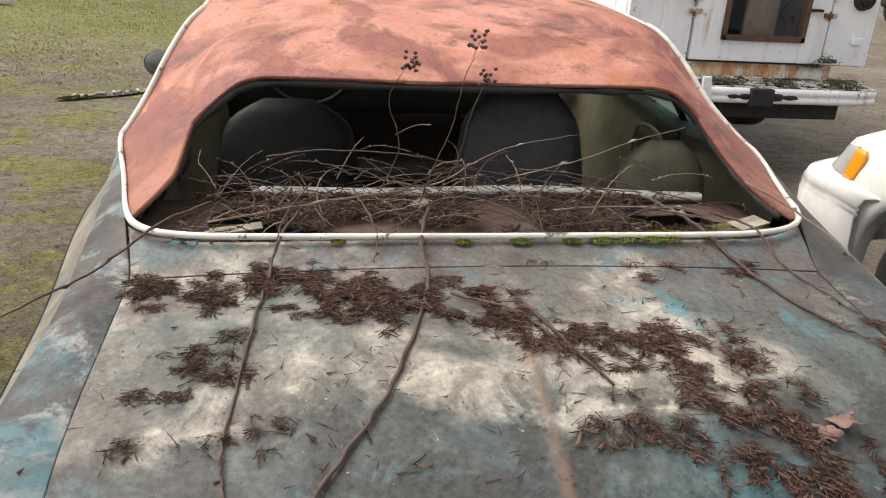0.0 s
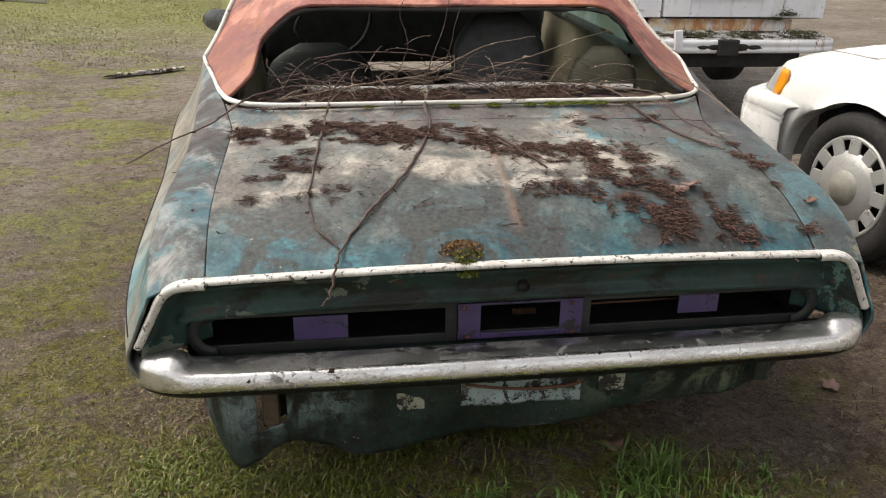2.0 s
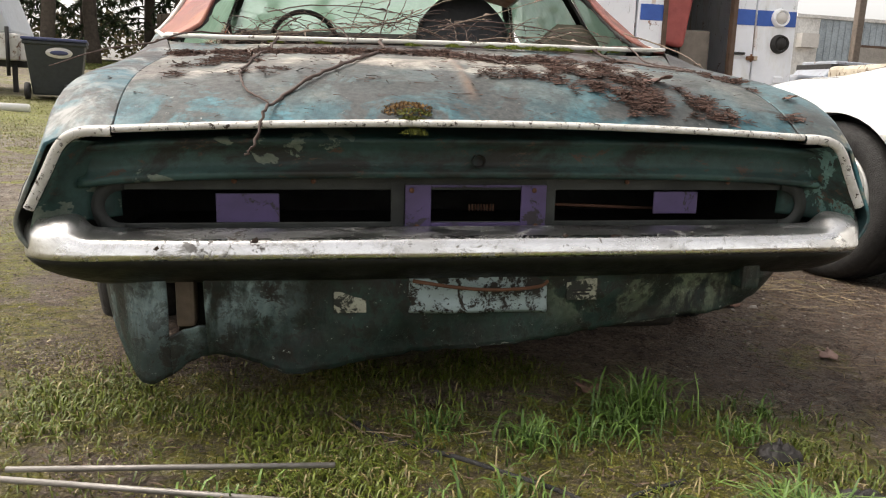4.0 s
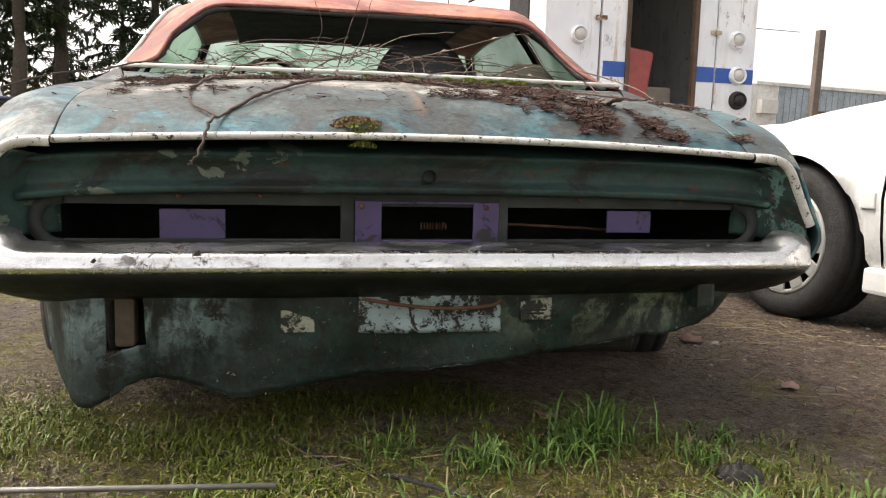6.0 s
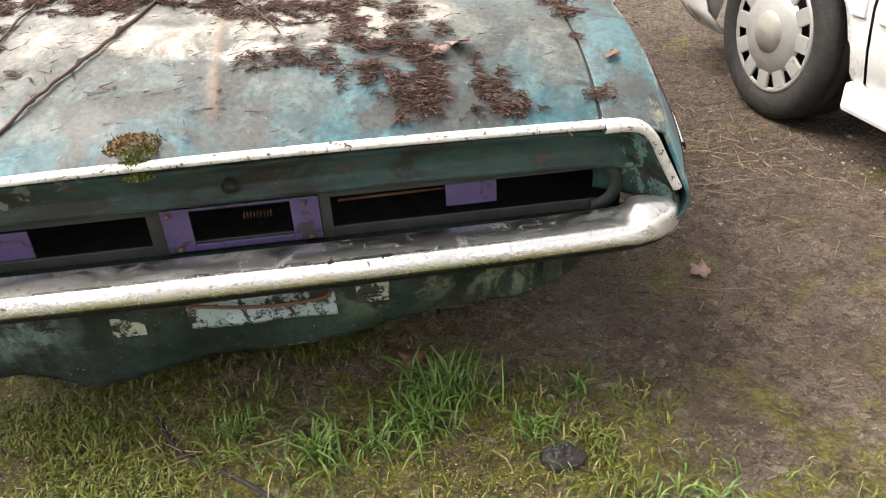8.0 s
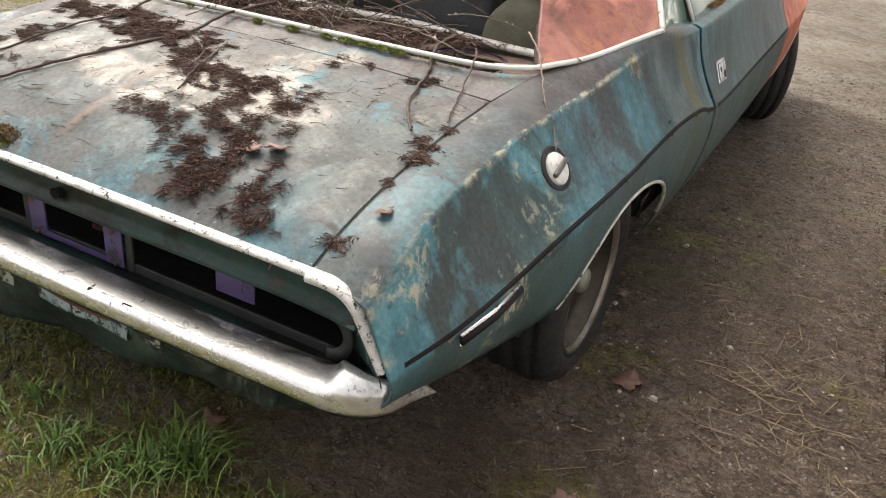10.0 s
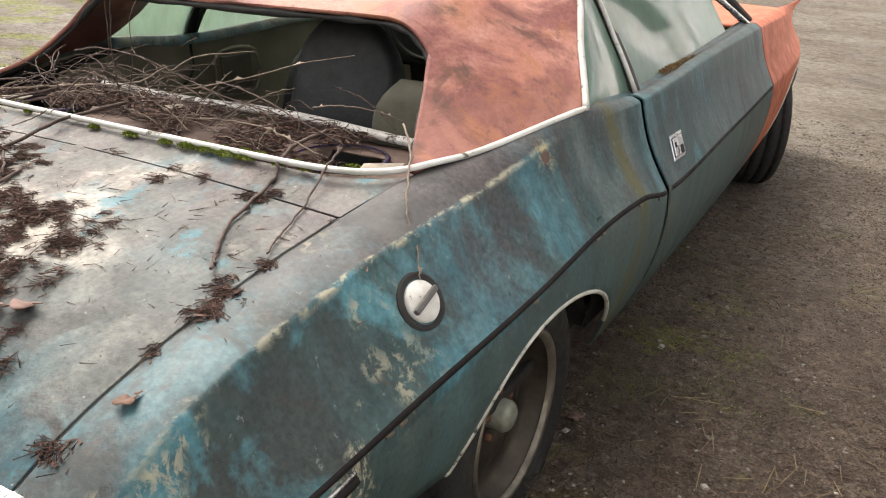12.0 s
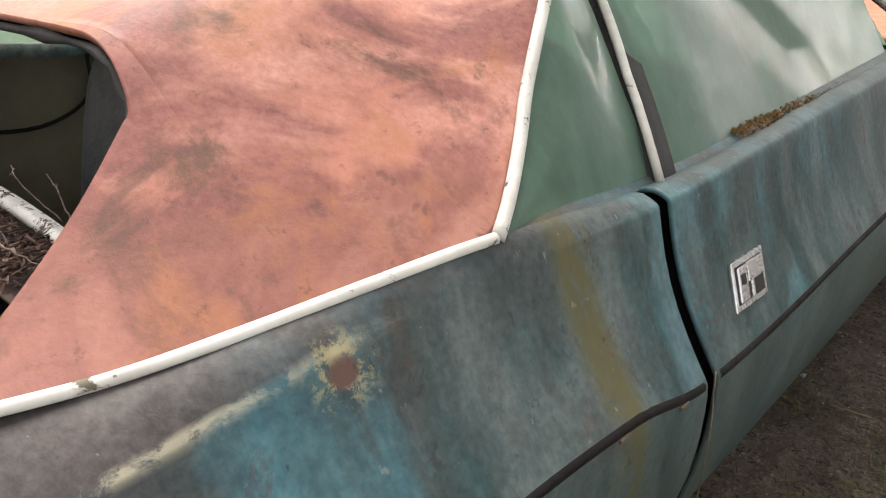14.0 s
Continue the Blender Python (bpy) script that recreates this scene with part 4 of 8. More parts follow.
band_piece(-0.67, 0.67, 0.440, 0.468, 0.058)
band_piece(-0.67, 0.67, 0.352, 0.380, 0.060)
for a, b in ((-0.158, -0.132), (0.140, 0.160)):
    band_piece(a, b, 0.352, 0.466, 0.057)
for sgn in (1, -1):
    # rounded ends of the outer lamp openings
    rows = []
    for a in np.linspace(-math.pi / 2, math.pi / 2, 14):
        c, q = math.cos(a), math.sin(a)
        rows.append([(sgn * (0.630 + 0.034 * c), 0.054, 0.410 + 0.030 * q), (sgn * (0.630 + 0.056 * c), 0.050, 0.410 + 0.056 * q)])
    sheet("lamp_band", rows, BAND, CAR, solid=0.004, flip=sgn > 0)
for a, b, z0, z1 in ((-0.475, -0.362, 0.376, 0.432), (0.365, 0.458, 0.392, 0.436)):
    band_piece(a, b, z0, z1, 0.066, 0.004, PURPLE, "purple_plate", "scratched purple painted steel")
for a, b, z0, z1 in ((-0.132, -0.083, 0.366, 0.450), (0.090, 0.140, 0.366, 0.450), (-0.083, 0.090, 0.366, 0.379), (-0.083, 0.090, 0.4455, 0.450)):
    band_piece(a, b, z0, z1, 0.050, 0.005, PURPLE, "purple_plate", "chipped purple painted steel")
for x, z in ((-0.44, 0.457), (-0.30, 0.457), (0.30, 0.457), (0.51, 0.457), (-0.12, 0.44), (0.115, 0.44), (-0.11, 0.372), (0.12, 0.372)):
    lathe("rivet", [(0.0001, -0.004), (0.004, -0.003), (0.005, 0.0)], RUST, CAR, sides=10, axis="y", at=(x, 0.046, z))
lathe("lock_hole", [(0.0125, -0.004), (0.011, 0.0), (0.011, 0.02), (0.0001, 0.021)], BLACK, CAR, "empty trunk lock hole", 16, "y", at=(0.0, 0.022, 0.4975))
# trunk space behind the openings, its darkness coloured into a black box
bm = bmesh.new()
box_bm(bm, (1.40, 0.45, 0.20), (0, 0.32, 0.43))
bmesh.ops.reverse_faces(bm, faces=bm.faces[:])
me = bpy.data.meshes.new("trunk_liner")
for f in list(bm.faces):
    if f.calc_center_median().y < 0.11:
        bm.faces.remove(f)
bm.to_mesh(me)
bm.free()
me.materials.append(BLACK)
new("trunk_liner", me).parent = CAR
tube("trunk_rod", [(0.17, 0.11, 0.405), (0.40, 0.14, 0.392)], 0.003, RUST, CAR)
for i in range(9):
    lathe("spring_coil", [(0.006, -0.001), (0.008, 0.0), (0.006, 0.001), (0.005, 0.0)], RUST, CAR, sides=8, axis="x", closed=True, at=(0.0 + i * 0.006, 0.10, 0.40))


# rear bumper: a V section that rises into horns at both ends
# Chrome lower face coloured near-black for its shade and ground reflection.
UNDER = plain("shaded_lower_chrome", (0.010, 0.0105, 0.009), 0.5, 0.0, 0.6, 30, spec=0.3)


def bumper():
    """A blade with a sloping ledge that steps up into a horn at each end and wraps round the corner."""
    plan = []
    for x in np.linspace(0.0, 0.668, 34):
        plan.append((x, -0.060 + 0.012 * (x / 0.668) ** 2, 0.0))
    for a in np.linspace(0.06, math.pi / 2, 18):
        plan.append((0.668 + 0.128 * math.sin(a), -0.048 + 0.098 * (1 - math.cos(a)), a))
    for t in np.linspace(0.1, 1, 10):
        plan.append((0.796 + 0.012 * t, 0.050 + 0.085 * t, math.pi / 2))
    lift = smooth_line([0.0, 0.66, 0.685, 0.712, 0.74, 0.775, 0.80], [0.0, 0.0, 0.004, 0.022, 0.024, 0.016, 0.014])
    section = ((0.070, 0.366), (0.070, 0.3775), (0.064, 0.380), (0.036, 0.374), (0.016, 0.368), (0.011, 0.366), (0.007, 0.362), (0.0045, 0.357), (0.001, 0.344), (0.0, 0.338), (0.004, 0.332))
    lower = ((0.004, 0.332), (0.020, 0.314), (0.048, 0.294), (0.080, 0.279), (0.105, 0.270))
    rows, under = [], []
    for x, y, a in [(-p[0], p[1], -p[2]) for p in plan[:0:-1]] + plan:
        k = min(1.0, abs(a) / 1.2) ** 1.5
        n = Vector((math.sin(a), -math.cos(a), 0))
        tail = max(0.0, (y - 0.030) / 0.105)
        high = float(lift(abs(x))) if tail == 0 else 0.014 - 0.082 * tail**1.6
        base = 0.326 - 0.018 * tail
        row = []
        for d, z in section:
            q = Vector((x, y, 0)) - n * d * (1 - 0.84 * k)
            w = (z - 0.326) / 0.054
            step = high * max(0.0, (w - 0.55) / 0.45) if tail == 0 else high * w
            row.append((q.x, q.y, base + w * max(0.004, 0.054 + 0.326 - base) + step))
        rows.append(row)
        row = []
        for d, z in lower:
            q = Vector((x, y, 0)) - n * d * (1 - 0.55 * k)
            row.append((q.x, q.y, base + (z - 0.326) * (1 - 0.45 * k)))
        under.append(row)
    sheet("bumper_underside", under, UNDER, CAR, "lower face of the chrome bumper, dark reflection painted in", solid=0.004)
    return sheet("rear_bumper", rows, CHROME, CAR, "pitted chrome blade with black grime", solid=0.004)


bumper()
sheet("recess_floor", [[(x, y, z) for y, z in ((-0.004, 0.368), (0.020, 0.362), (0.066, 0.356))] for x in np.linspace(-0.765, 0.765, 30)], TAIL, CAR, "grimy floor of the tail recess", solid=0.003)
BOLT = plain("rust_scab", (0.030, 0.018, 0.012), 0.9)
for x, z, s in ((0.24, 0.358, 0.016), (0.15, 0.361, 0.013), (0.555, 0.348, 0.010), (-0.56, 0.35, 0.014), (-0.40, 0.36, 0.012)):
    vs, fs = lathe_mesh([(0.0001, -0.006), (s * 0.5, -0.005), (s, 0.001)], 9, "y")
    vs = [(x + a * (1.3 + 0.5 * math.sin(7 * c * 100)), b - 0.047, z + c * (0.7 + 0.4 * math.cos(a * 500))) for a, b, c in vs]
    part_from("rust_scab", [(a, b + 0.004, c) for a, b, c in vs], fs, BOLT, CAR)


# valance under the bumper, crumpled along its lower edge
val_low = smooth_line([-0.70, -0.66, -0.61, -0.56, -0.50, -0.45, -0.35, -0.2, 0.0, 0.2, 0.45, 0.58, 0.66, 0.72],
                      [0.235, 0.150, 0.082, 0.098, 0.128, 0.122, 0.090, 0.112, 0.128, 0.150, 0.188, 0.215, 0.25, 0.285])


def ragged(x):
    return 0.006 * noise.noise((x * 38, 0.7, 2.0)) + 0.004 * noise.noise((x * 95, 1.7, 2.0))


def valance_point(x, t):
    lo = float(val_low(x)) + ragged(x)
    z = 0.300 + (lo - 0.300) * t
    y = 0.030 + 0.03 * t + 0.012 * math.sin(x * 17 + t * 3) * t + 0.006 * noise.noise((x * 9, t * 4, 0.2)) + 0.16 * max(0, (abs(x) - 0.58) / 0.14) ** 2
    return (x, y, z)


def valance(x0, x1, n, t0=0.0, t1=1.0):
    return sheet("valance", [[valance_point(x, t) for t in np.linspace(t0, t1, 18)] for x in np.linspace(x0, x1, n)], VALANCE, CAR,
                 "crumpled green lower panel with peeling paint", solid=0.004, flip=True)


LIP_WORN = flaky_white("worn_valance_lip", (0.014, 0.016, 0.014), 1.25, (0.17, 0.18, 0.145), 22)
tube("valance_lip", [Vector(valance_point(x, 1.0)) + Vector((0, -0.002, 0.002)) for x in np.linspace(-0.46, 0.66, 120)], 0.0022, LIP_WORN, CAR, "rolled lower lip with worn paint", 6)
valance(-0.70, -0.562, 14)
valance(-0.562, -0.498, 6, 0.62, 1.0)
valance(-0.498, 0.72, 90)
sheet("valance_back", [[(x, 0.13, 0.31 - t * (0.31 - max(float(val_low(x)) + 0.03, 0.12))) for t in (0, 1)] for x in np.linspace(-0.56, 0.56, 24)], BLACK, CAR)
# bumper brackets
box("bumper_bracket", (0.034, 0.05, 0.11), (-0.532, 0.062, 0.245), plain("brown_bracket", (0.085, 0.062, 0.042), 0.7, scale=30), CAR, "rusty bumper bracket", bevel=0.008)
box("bumper_bracket", (0.038, 0.05, 0.060), (0.545, 0.012, 0.282), VALANCE, CAR, "green painted bumper bracket", bevel=0.008)
# licence plate recess with its bare pale panel, lettering none
PLATE = flaky_white("pale_blue_recess", (0.030, 0.026, 0.022), 0.95, (0.34, 0.44, 0.47), 20)
rows = []
for z in np.linspace(0.282, 0.205, 10):
    rows.append([(x, 0.026 + 0.014 * (0.282 - z) / 0.08 - 0.006 * math.exp(-((z - 0.212) / 0.01) ** 2) + 0.003 * math.sin(30 * x + 60 * z), z - 0.012 * x) for x in np.linspace(-0.125, 0.145, 20)])
sheet("plate_recess", rows, PLATE, CAR, "pale blue dented plate recess with flaked paint", solid=0.003, flip=True)
tube("bent_wire", rounded_path([(-0.12, 0.014, 0.275), (-0.04, 0.012, 0.262), (0.04, 0.013, 0.255), (0.12, 0.012, 0.260), (0.14, 0.010, 0.272)], 5), 0.0035, RUST, CAR)
PAPER = flaky_white("old_sticker", (0.03, 0.035, 0.026), 0.95, (0.40, 0.41, 0.33), 30)
for x, z, w, h in ((0.215, 0.249, 0.062, 0.042), (-0.235, 0.232, 0.060, 0.040)):
    y = valance_point(x, (0.3 - z) / (0.3 - float(val_low(x))))[1]
    box("sticker", (w, 0.002, h), (x, y - 0.006, z), PAPER, CAR, "weathered pale sticker", bevel=0.0005, m=pose(0, 0, 0, -6, 0, 0))
for k, (dz, w) in enumerate(((-0.002, 0.040), (-0.009, 0.034))):
    box("print_line", (w, 0.001, 0.004), (0.213, 0.0275 + 0.001 * k, 0.249 + dz), BLACK, CAR, bevel=0.0003, m=pose(0, 0, 0, -6, 0, 0))

# roof with sail panels and an empty rear window
roof_w = smooth_line([0.68, 0.70, 0.74, 0.80, 0.92, 1.25, 1.6, 2.2, 3.0], [0.60, 0.645, 0.672, 0.694, 0.728, 0.814, 0.826, 0.838, 0.84])
roof_b = smooth_line([0.68, 0.76, 0.92, 1.25, 1.6, 2.2, 3.0], [0.738, 0.748, 0.755, 0.787, 0.768, 0.79, 0.82])
roof_t = smooth_line([0.68, 0.80, 0.92, 1.05, 1.2, 1.4, 1.7, 2.2, 2.55], [0.745, 0.808, 0.890, 0.978, 1.035, 1.082, 1.115, 1.13, 1.10])
roof_in = smooth_line([0.765, 0.80, 0.84, 0.89, 0.945, 1.0], [0.985, 0.945, 0.900, 0.852, 0.806, 0.762])


def roof_point(a, y):
    y = y + 0.022 * min(1.0, (abs(a) / 0.6) ** 2) * math.exp(-(((y - 1.036) / 0.12) ** 2))
    w, b, t = float(roof_w(y)), float(roof_b(y)), float(roof_t(y))
    k = min(1.0, max(0.0, (y - 1.34) / 0.26))
    k = k * k * (3 - 2 * k)
    low = min(1.0, max(0.0, (1.44 - y) / 0.18))
    low = low * low * (3 - 2 * low)
    bent = max(0.0, 1 - abs(a) ** (2.6 + 1.4 * k)) ** (0.64 - 0.29 * k)
    top, lean = 1 - 0.10 * a * a, (1 - abs(a)) / 0.335
    flat = max(0.0, -math.log(math.exp(-14 * top) + math.exp(-14 * lean)) / 14)
    return (a * w, y, b + (t - b) * (bent + (flat - bent) * low))


def open_at(y, side):
    """Edge of the window opening as a share of the roof's half width; wider on the driver's side."""
    if y >= 1.036:
        return 0.0
    a = float(roof_in(min(y, 1.0)))
    if y > 1.0:
        a *= max(0.0, 1 - ((y - 1.0) / 0.036) ** 2) ** 0.32
    if side < 0:
        t = min(1.0, max(0.0, (y - 0.77) / 0.2))
        a = min(0.985, a + (0.02 + 0.035 * t) * min(1.0, a / 0.6))
    return a


def roof_out(y):
    return 1.0 if y < 1.255 else 0.80 + 0.20 * max(0.0, 1 - (y - 1.255) / 0.34)


def roof():
    ys = np.concatenate([np.linspace(0.768, 0.995, 28), [1.0 + 0.0359 * math.sin(q) for q in np.linspace(0.0, math.pi / 2, 26)], [1.0361, 1.045], np.linspace(1.06, 1.60, 30), np.linspace(1.62, 2.55, 26)])
    n = 30
    verts, faces = [], []
    for y in ys:
        hi = roof_out(y)
        half = [[lo + (hi - lo) * (1 - (1 - k / n) ** 1.5) for k in range(n + 1)] for lo in (open_at(y, -1), open_at(y, 1))]
        row = [-c for c in half[0][::-1]] + (half[1] if y < 1.036 else half[1][1:] + [half[1][-1]])
        verts += [roof_point(c, y) for c in row]
    m = 2 * n + 2
    for i in range(len(ys) - 1):
        for j in range(m - 1):
            a, b = i * m + j, (i + 1) * m + j
            if ys[i + 1] < 1.036:
                if j != n:
                    faces.append((a, a + 1, b + 1, b))
            elif ys[i] < 1.036:
                if j < n:
                    faces.append((a, a + 1, b + 1, b))
                elif j > n:
                    faces.append((a, a + 1, b, b - 1))
            elif j < m - 2:
                faces.append((a, a + 1, b + 1, b))
    ob = part_from("roof", verts, faces, VINYL, CAR, "sun-bleached salmon red roof skin, stained and worn", True, 0.010)


roof()
HEADLINER = plain("ragged_headliner", (0.05, 0.04, 0.035), 0.9)
rows = [[(u * 0.56 * float(roof_w(y)), y, roof_point(u * 0.60, y)[2] - 0.04) for u in np.linspace(-1, 1, 24)] for y in np.linspace(1.075, 2.5, 30)]
sheet("headliner", rows, HEADLINER, CAR, "dark ragged headliner")
# torn edge hanging round the window opening
loop = []
for sgn in (1, -1):
    edge = []
    for y in np.concatenate([np.linspace(0.79, 0.99, 18), [1.0 + 0.036 * math.sin(q) for q in np.linspace(0.0, math.pi / 2, 14)]]):
        p = roof_point(sgn * open_at(y, sgn), y)
        edge.append((p[0] - 0.002 * sgn, p[1] + 0.006, p[2] - 0.016))
    loop += edge if sgn > 0 else edge[-2::-1]
random.seed(5)
tube("torn_window_seal", loop, [0.004 + 0.006 * random.random() for _ in loop], BLACK, CAR, "torn black window seal", 7)

# white moulding at the foot of the roof
foot = [(0.0, 0.684, 0.741), (0.2, 0.686, 0.7405), (0.40, 0.690, 0.7395), (0.53, 0.698, 0.739), (0.615, 0.718, 0.741), (0.668, 0.755, 0.745), (0.700, 0.815, 0.749)]
foot += [(float(roof_w(y)) + 0.004, y, float(roof_b(y)) - 0.004) for y in (0.9, 1.0, 1.1, 1.2, 1.262)]
foot = [Vector(p) + Vector((0, -0.006, 0.006)) for p in foot]
right = rounded_path(foot, 6)
whole = [Vector((-p.x, p.y, p.z)) for p in right[::-1]] + right[1:]
tube("roof_moulding", whole, 0.0060, WHITE_TRIM, CAR, "white metal moulding with moss on it", 10)

# side glass, posts and rails
def rail(y):
    return roof_point(roof_out(y), y)


POSTM = flaky_white("post_trim", (0.10, 0.09, 0.08), 0.2, (0.62, 0.62, 0.58), 40)
for sgn in (1, -1):
    back = [(sgn * (p[0] + 0.006), p[1], p[2]) for p in (roof_point(roof_out(y), y) for y in np.linspace(1.258, 1.62, 22))]
    tube("window_frame", back, 0.008, POSTM, CAR, "flaking bright window frame")
    tube("drip_rail", [(sgn * (rail(y)[0] + 0.006), y, rail(y)[2] - 0.004) for y in np.linspace(1.60, 2.55, 20)], 0.008, POSTM, CAR)

    def glass_sheet(name, y0, y1, label, tilt=0.0):
        pts = []
        for y in np.linspace(y0, y1, 14):
            row = []
            for t in np.linspace(0, 1, 8):
                foot_x, foot_z = float(roof_w(y)) - 0.012, float(roof_b(y)) - 0.01
                top = rail(y)
                q = foot_x + (top[0] - foot_x) * t, foot_z + (top[2] - foot_z) * t
                row.append((sgn * (q[0] + 0.015 * math.sin(math.pi * t)), y + tilt * t, q[1]))
            pts.append(row)
        ob = sheet(name, pts, GLASS, CAR, label)
        ob.visible_shadow = False
        return ob

    glass_sheet("quarter_window", 1.272, 1.61, "green tinted dirty quarter glass")
    glass_sheet("door_window", 1.648, 2.70, "green tinted dirty door glass")
    w0, b0 = float(roof_w(1.6)), float(roof_b(1.6))
    top = rail(1.64)
    rows = [[(sgn * (w0 + (top[0] - w0) * t + 0.012 * math.sin(math.pi * t) + dx), y + 0.045 * math.sin(0.5 * math.pi * t), b0 - 0.01 + (top[2] - b0) * t) for y, dx in ((1.590, -0.012), (1.594, 0.002), (1.644, 0.002), (1.650, -0.012))] for t in np.linspace(0, 1, 12)]
    sheet("door_post", rows, BLACK, CAR, "black rubber door post", flip=sgn > 0)
    tube("glass_edge", [(sgn * (w0 + (top[0] - w0) * t + 0.003 + 0.012 * math.sin(math.pi * t)), 1.590 + 0.045 * math.sin(0.5 * math.pi * t), b0 + (top[2] - b0) * t) for t in np.linspace(0, 1, 10)], 0.0065, POSTM, CAR, "bright glass edge strip")
    tube("windscreen_pillar", [(sgn * rail(2.55)[0], 2.55, rail(2.55)[2]), (sgn * 0.76, 2.88, 0.93), (sgn * 0.82, 3.12, 0.815)], 0.024, BLACK, CAR)
    tube("windscreen_pillar", [(sgn * (rail(2.5)[0] + 0.01), 2.50, rail(2.5)[2] - 0.01), (sgn * 0.77, 2.80, 0.92), (sgn * 0.845, 3.0, 0.815)], 0.012, BRIGHT, CAR)
    rows = [[(sgn * (float(seam_x(y)) - dx), y, float(seam_z(y)) + dz) for dx, dz in ((0.0, 0.004), (0.012, 0.012), (0.03, 0.010), (0.04, -0.02))] for y in np.linspace(1.27, 3.0, 30)]
    sheet("belt_sill", rows, SIDE, CAR, flip=sgn < 0)
pts = [[(x, 2.55 + 0.60 * t - 0.06 * (1 - t) * (x / 0.7) ** 2 - 0.10 * t * (x / 0.8) ** 2, 1.10 - 0.285 * t - 0.03 * (x / 0.7) ** 2) for t in np.linspace(0, 1, 8)] for x in np.linspace(-0.74, 0.74, 20)]
ws = sheet("windscreen", pts, GLASS, CAR, "hazy green windscreen")
ws.visible_shadow = False
rows = [[(x, y, 0.815 - 0.05 * (y - 3.1) / 1.6 - 0.02 * (x / 0.8) ** 2) for x in np.linspace(-0.80, 0.80, 20)] for y in np.linspace(3.08, 4.68, 24)]
sheet("hood", rows, ORANGE, CAR, "faded orange hood with bleached patches", solid=0.01)
box("front_panel", (1.5, 0.05, 0.40), (0, 4.66, 0.52), BLACK, CAR)
for x in (0, ):
    box("floor_pan", (1.60, 3.9, 0.03), (0, 2.5, 0.21), BLACK, CAR)

# tank, axle and springs under the tail, added unseen to block light below
TANK = plain("rusty_black_tank", (0.018, 0.014, 0.012), 0.8, scale=20)
box("fuel_tank", (0.95, 0.50, 0.17), (0.02, 0.42, 0.205), TANK, CAR, "added rusty black tank that keeps the ground below dark", bevel=0.03, segs=3)
tube("rear_axle", [(-0.66, 0.93, 0.16), (0.66, 0.93, 0.16)], 0.045, TANK, CAR, "added rusty axle tube under the tail")
for sgn in (1, -1):
    box("leaf_spring", (0.06, 1.1, 0.035), (sgn * 0.50, 0.86, 0.15), TANK, CAR, bevel=0.006)

# fuel filler, side marker, door handle, small hole
def skin_frame(y, v, lift):
    """A frame on the passenger flank: x along the outward normal, y forward, z up the panel."""
    p = Vector((side_point(y, v)[0], y, side_point(y, v)[1]))
    a = Vector((side_point(y + 0.03, v)[0] - p.x, 0.03, side_point(y + 0.03, v)[1] - p.z)).normalized()
    b = Vector((side_point(y, v - 0.1)[0] - p.x, 0, side_point(y, v - 0.1)[1] - p.z)).normalized()
    n = a.cross(b).normalized()
    b = n.cross(a)
    m = Matrix((n, a, b)).transposed().to_4x4()
    m.translation = p + n * lift
    return m


fm = skin_frame(0.591, 1.494, 0.0075)
filler = new("fuel_filler", bpy.data.meshes.new("fuel_filler"))
v, f = lathe_mesh([(0.051, -0.006), (0.050, 0.001), (0.046, 0.003), (0.038, 0.002), (0.037, -0.002), (0.0001, -0.003)], 36, "x")
filler.data.from_pydata([tuple(fm @ Vector(p)) for p in v], [], f)
filler.data.materials.append(BLACK)
filler.parent, filler["label"] = CAR, "black filler surround"
CAPM = flaky_white("filler_white", (0.2, 0.19, 0.17), 0.12, (0.78, 0.77, 0.73), 50)
v, f = lathe_mesh([(0.035, -0.003), (0.035, 0.005), (0.032, 0.0085), (0.0001, 0.010)], 32, "x")
part_from("cap", [tuple(fm @ Vector(p)) for p in v], f, CAPM, filler, "white fuel cap")
bm = bmesh.new()
box_bm(bm, (0.010, 0.068, 0.011), (0.012, 0, 0), 0.004, pose(0, 0, 0, 14, 0, 0))
for q in bm.verts:
    q.co = fm @ q.co
part("grip", bm, plain("grip_grey", (0.10, 0.095, 0.088), 0.4), filler, "worn grey finger grip")

mx, mz = side_point(0.245, 2.18)
x2, z2 = side_point(0.33, 2.10)
x1, z1 = side_point(0.15, 2.28)
for dz, r, mat, nm in ((0.010, 0.004, BRIGHT, "rim"), (-0.010, 0.004, BRIGHT, "rim"), (0, 0.010, DARK_TRIM, "lens")):
    tube("side_marker_" + nm, [(x1 + 0.006, 0.15, z1 + dz + 0.014), (mx + 0.008, 0.245, mz + dz + 0.002), (x2 + 0.006, 0.335, z2 + dz - 0.006)], r, mat, CAR, "slim side marker lamp" if nm == "lens" else "")
hm = skin_frame(1.707, 1.675, 0.009) @ pose(0, 0, 0, -2, 0, 0)
hm = hm @ Matrix(((1, 0, 0, 0), (0, 1, 0.30, 0), (0, 0, 1, 0), (0, 0, 0, 1)))
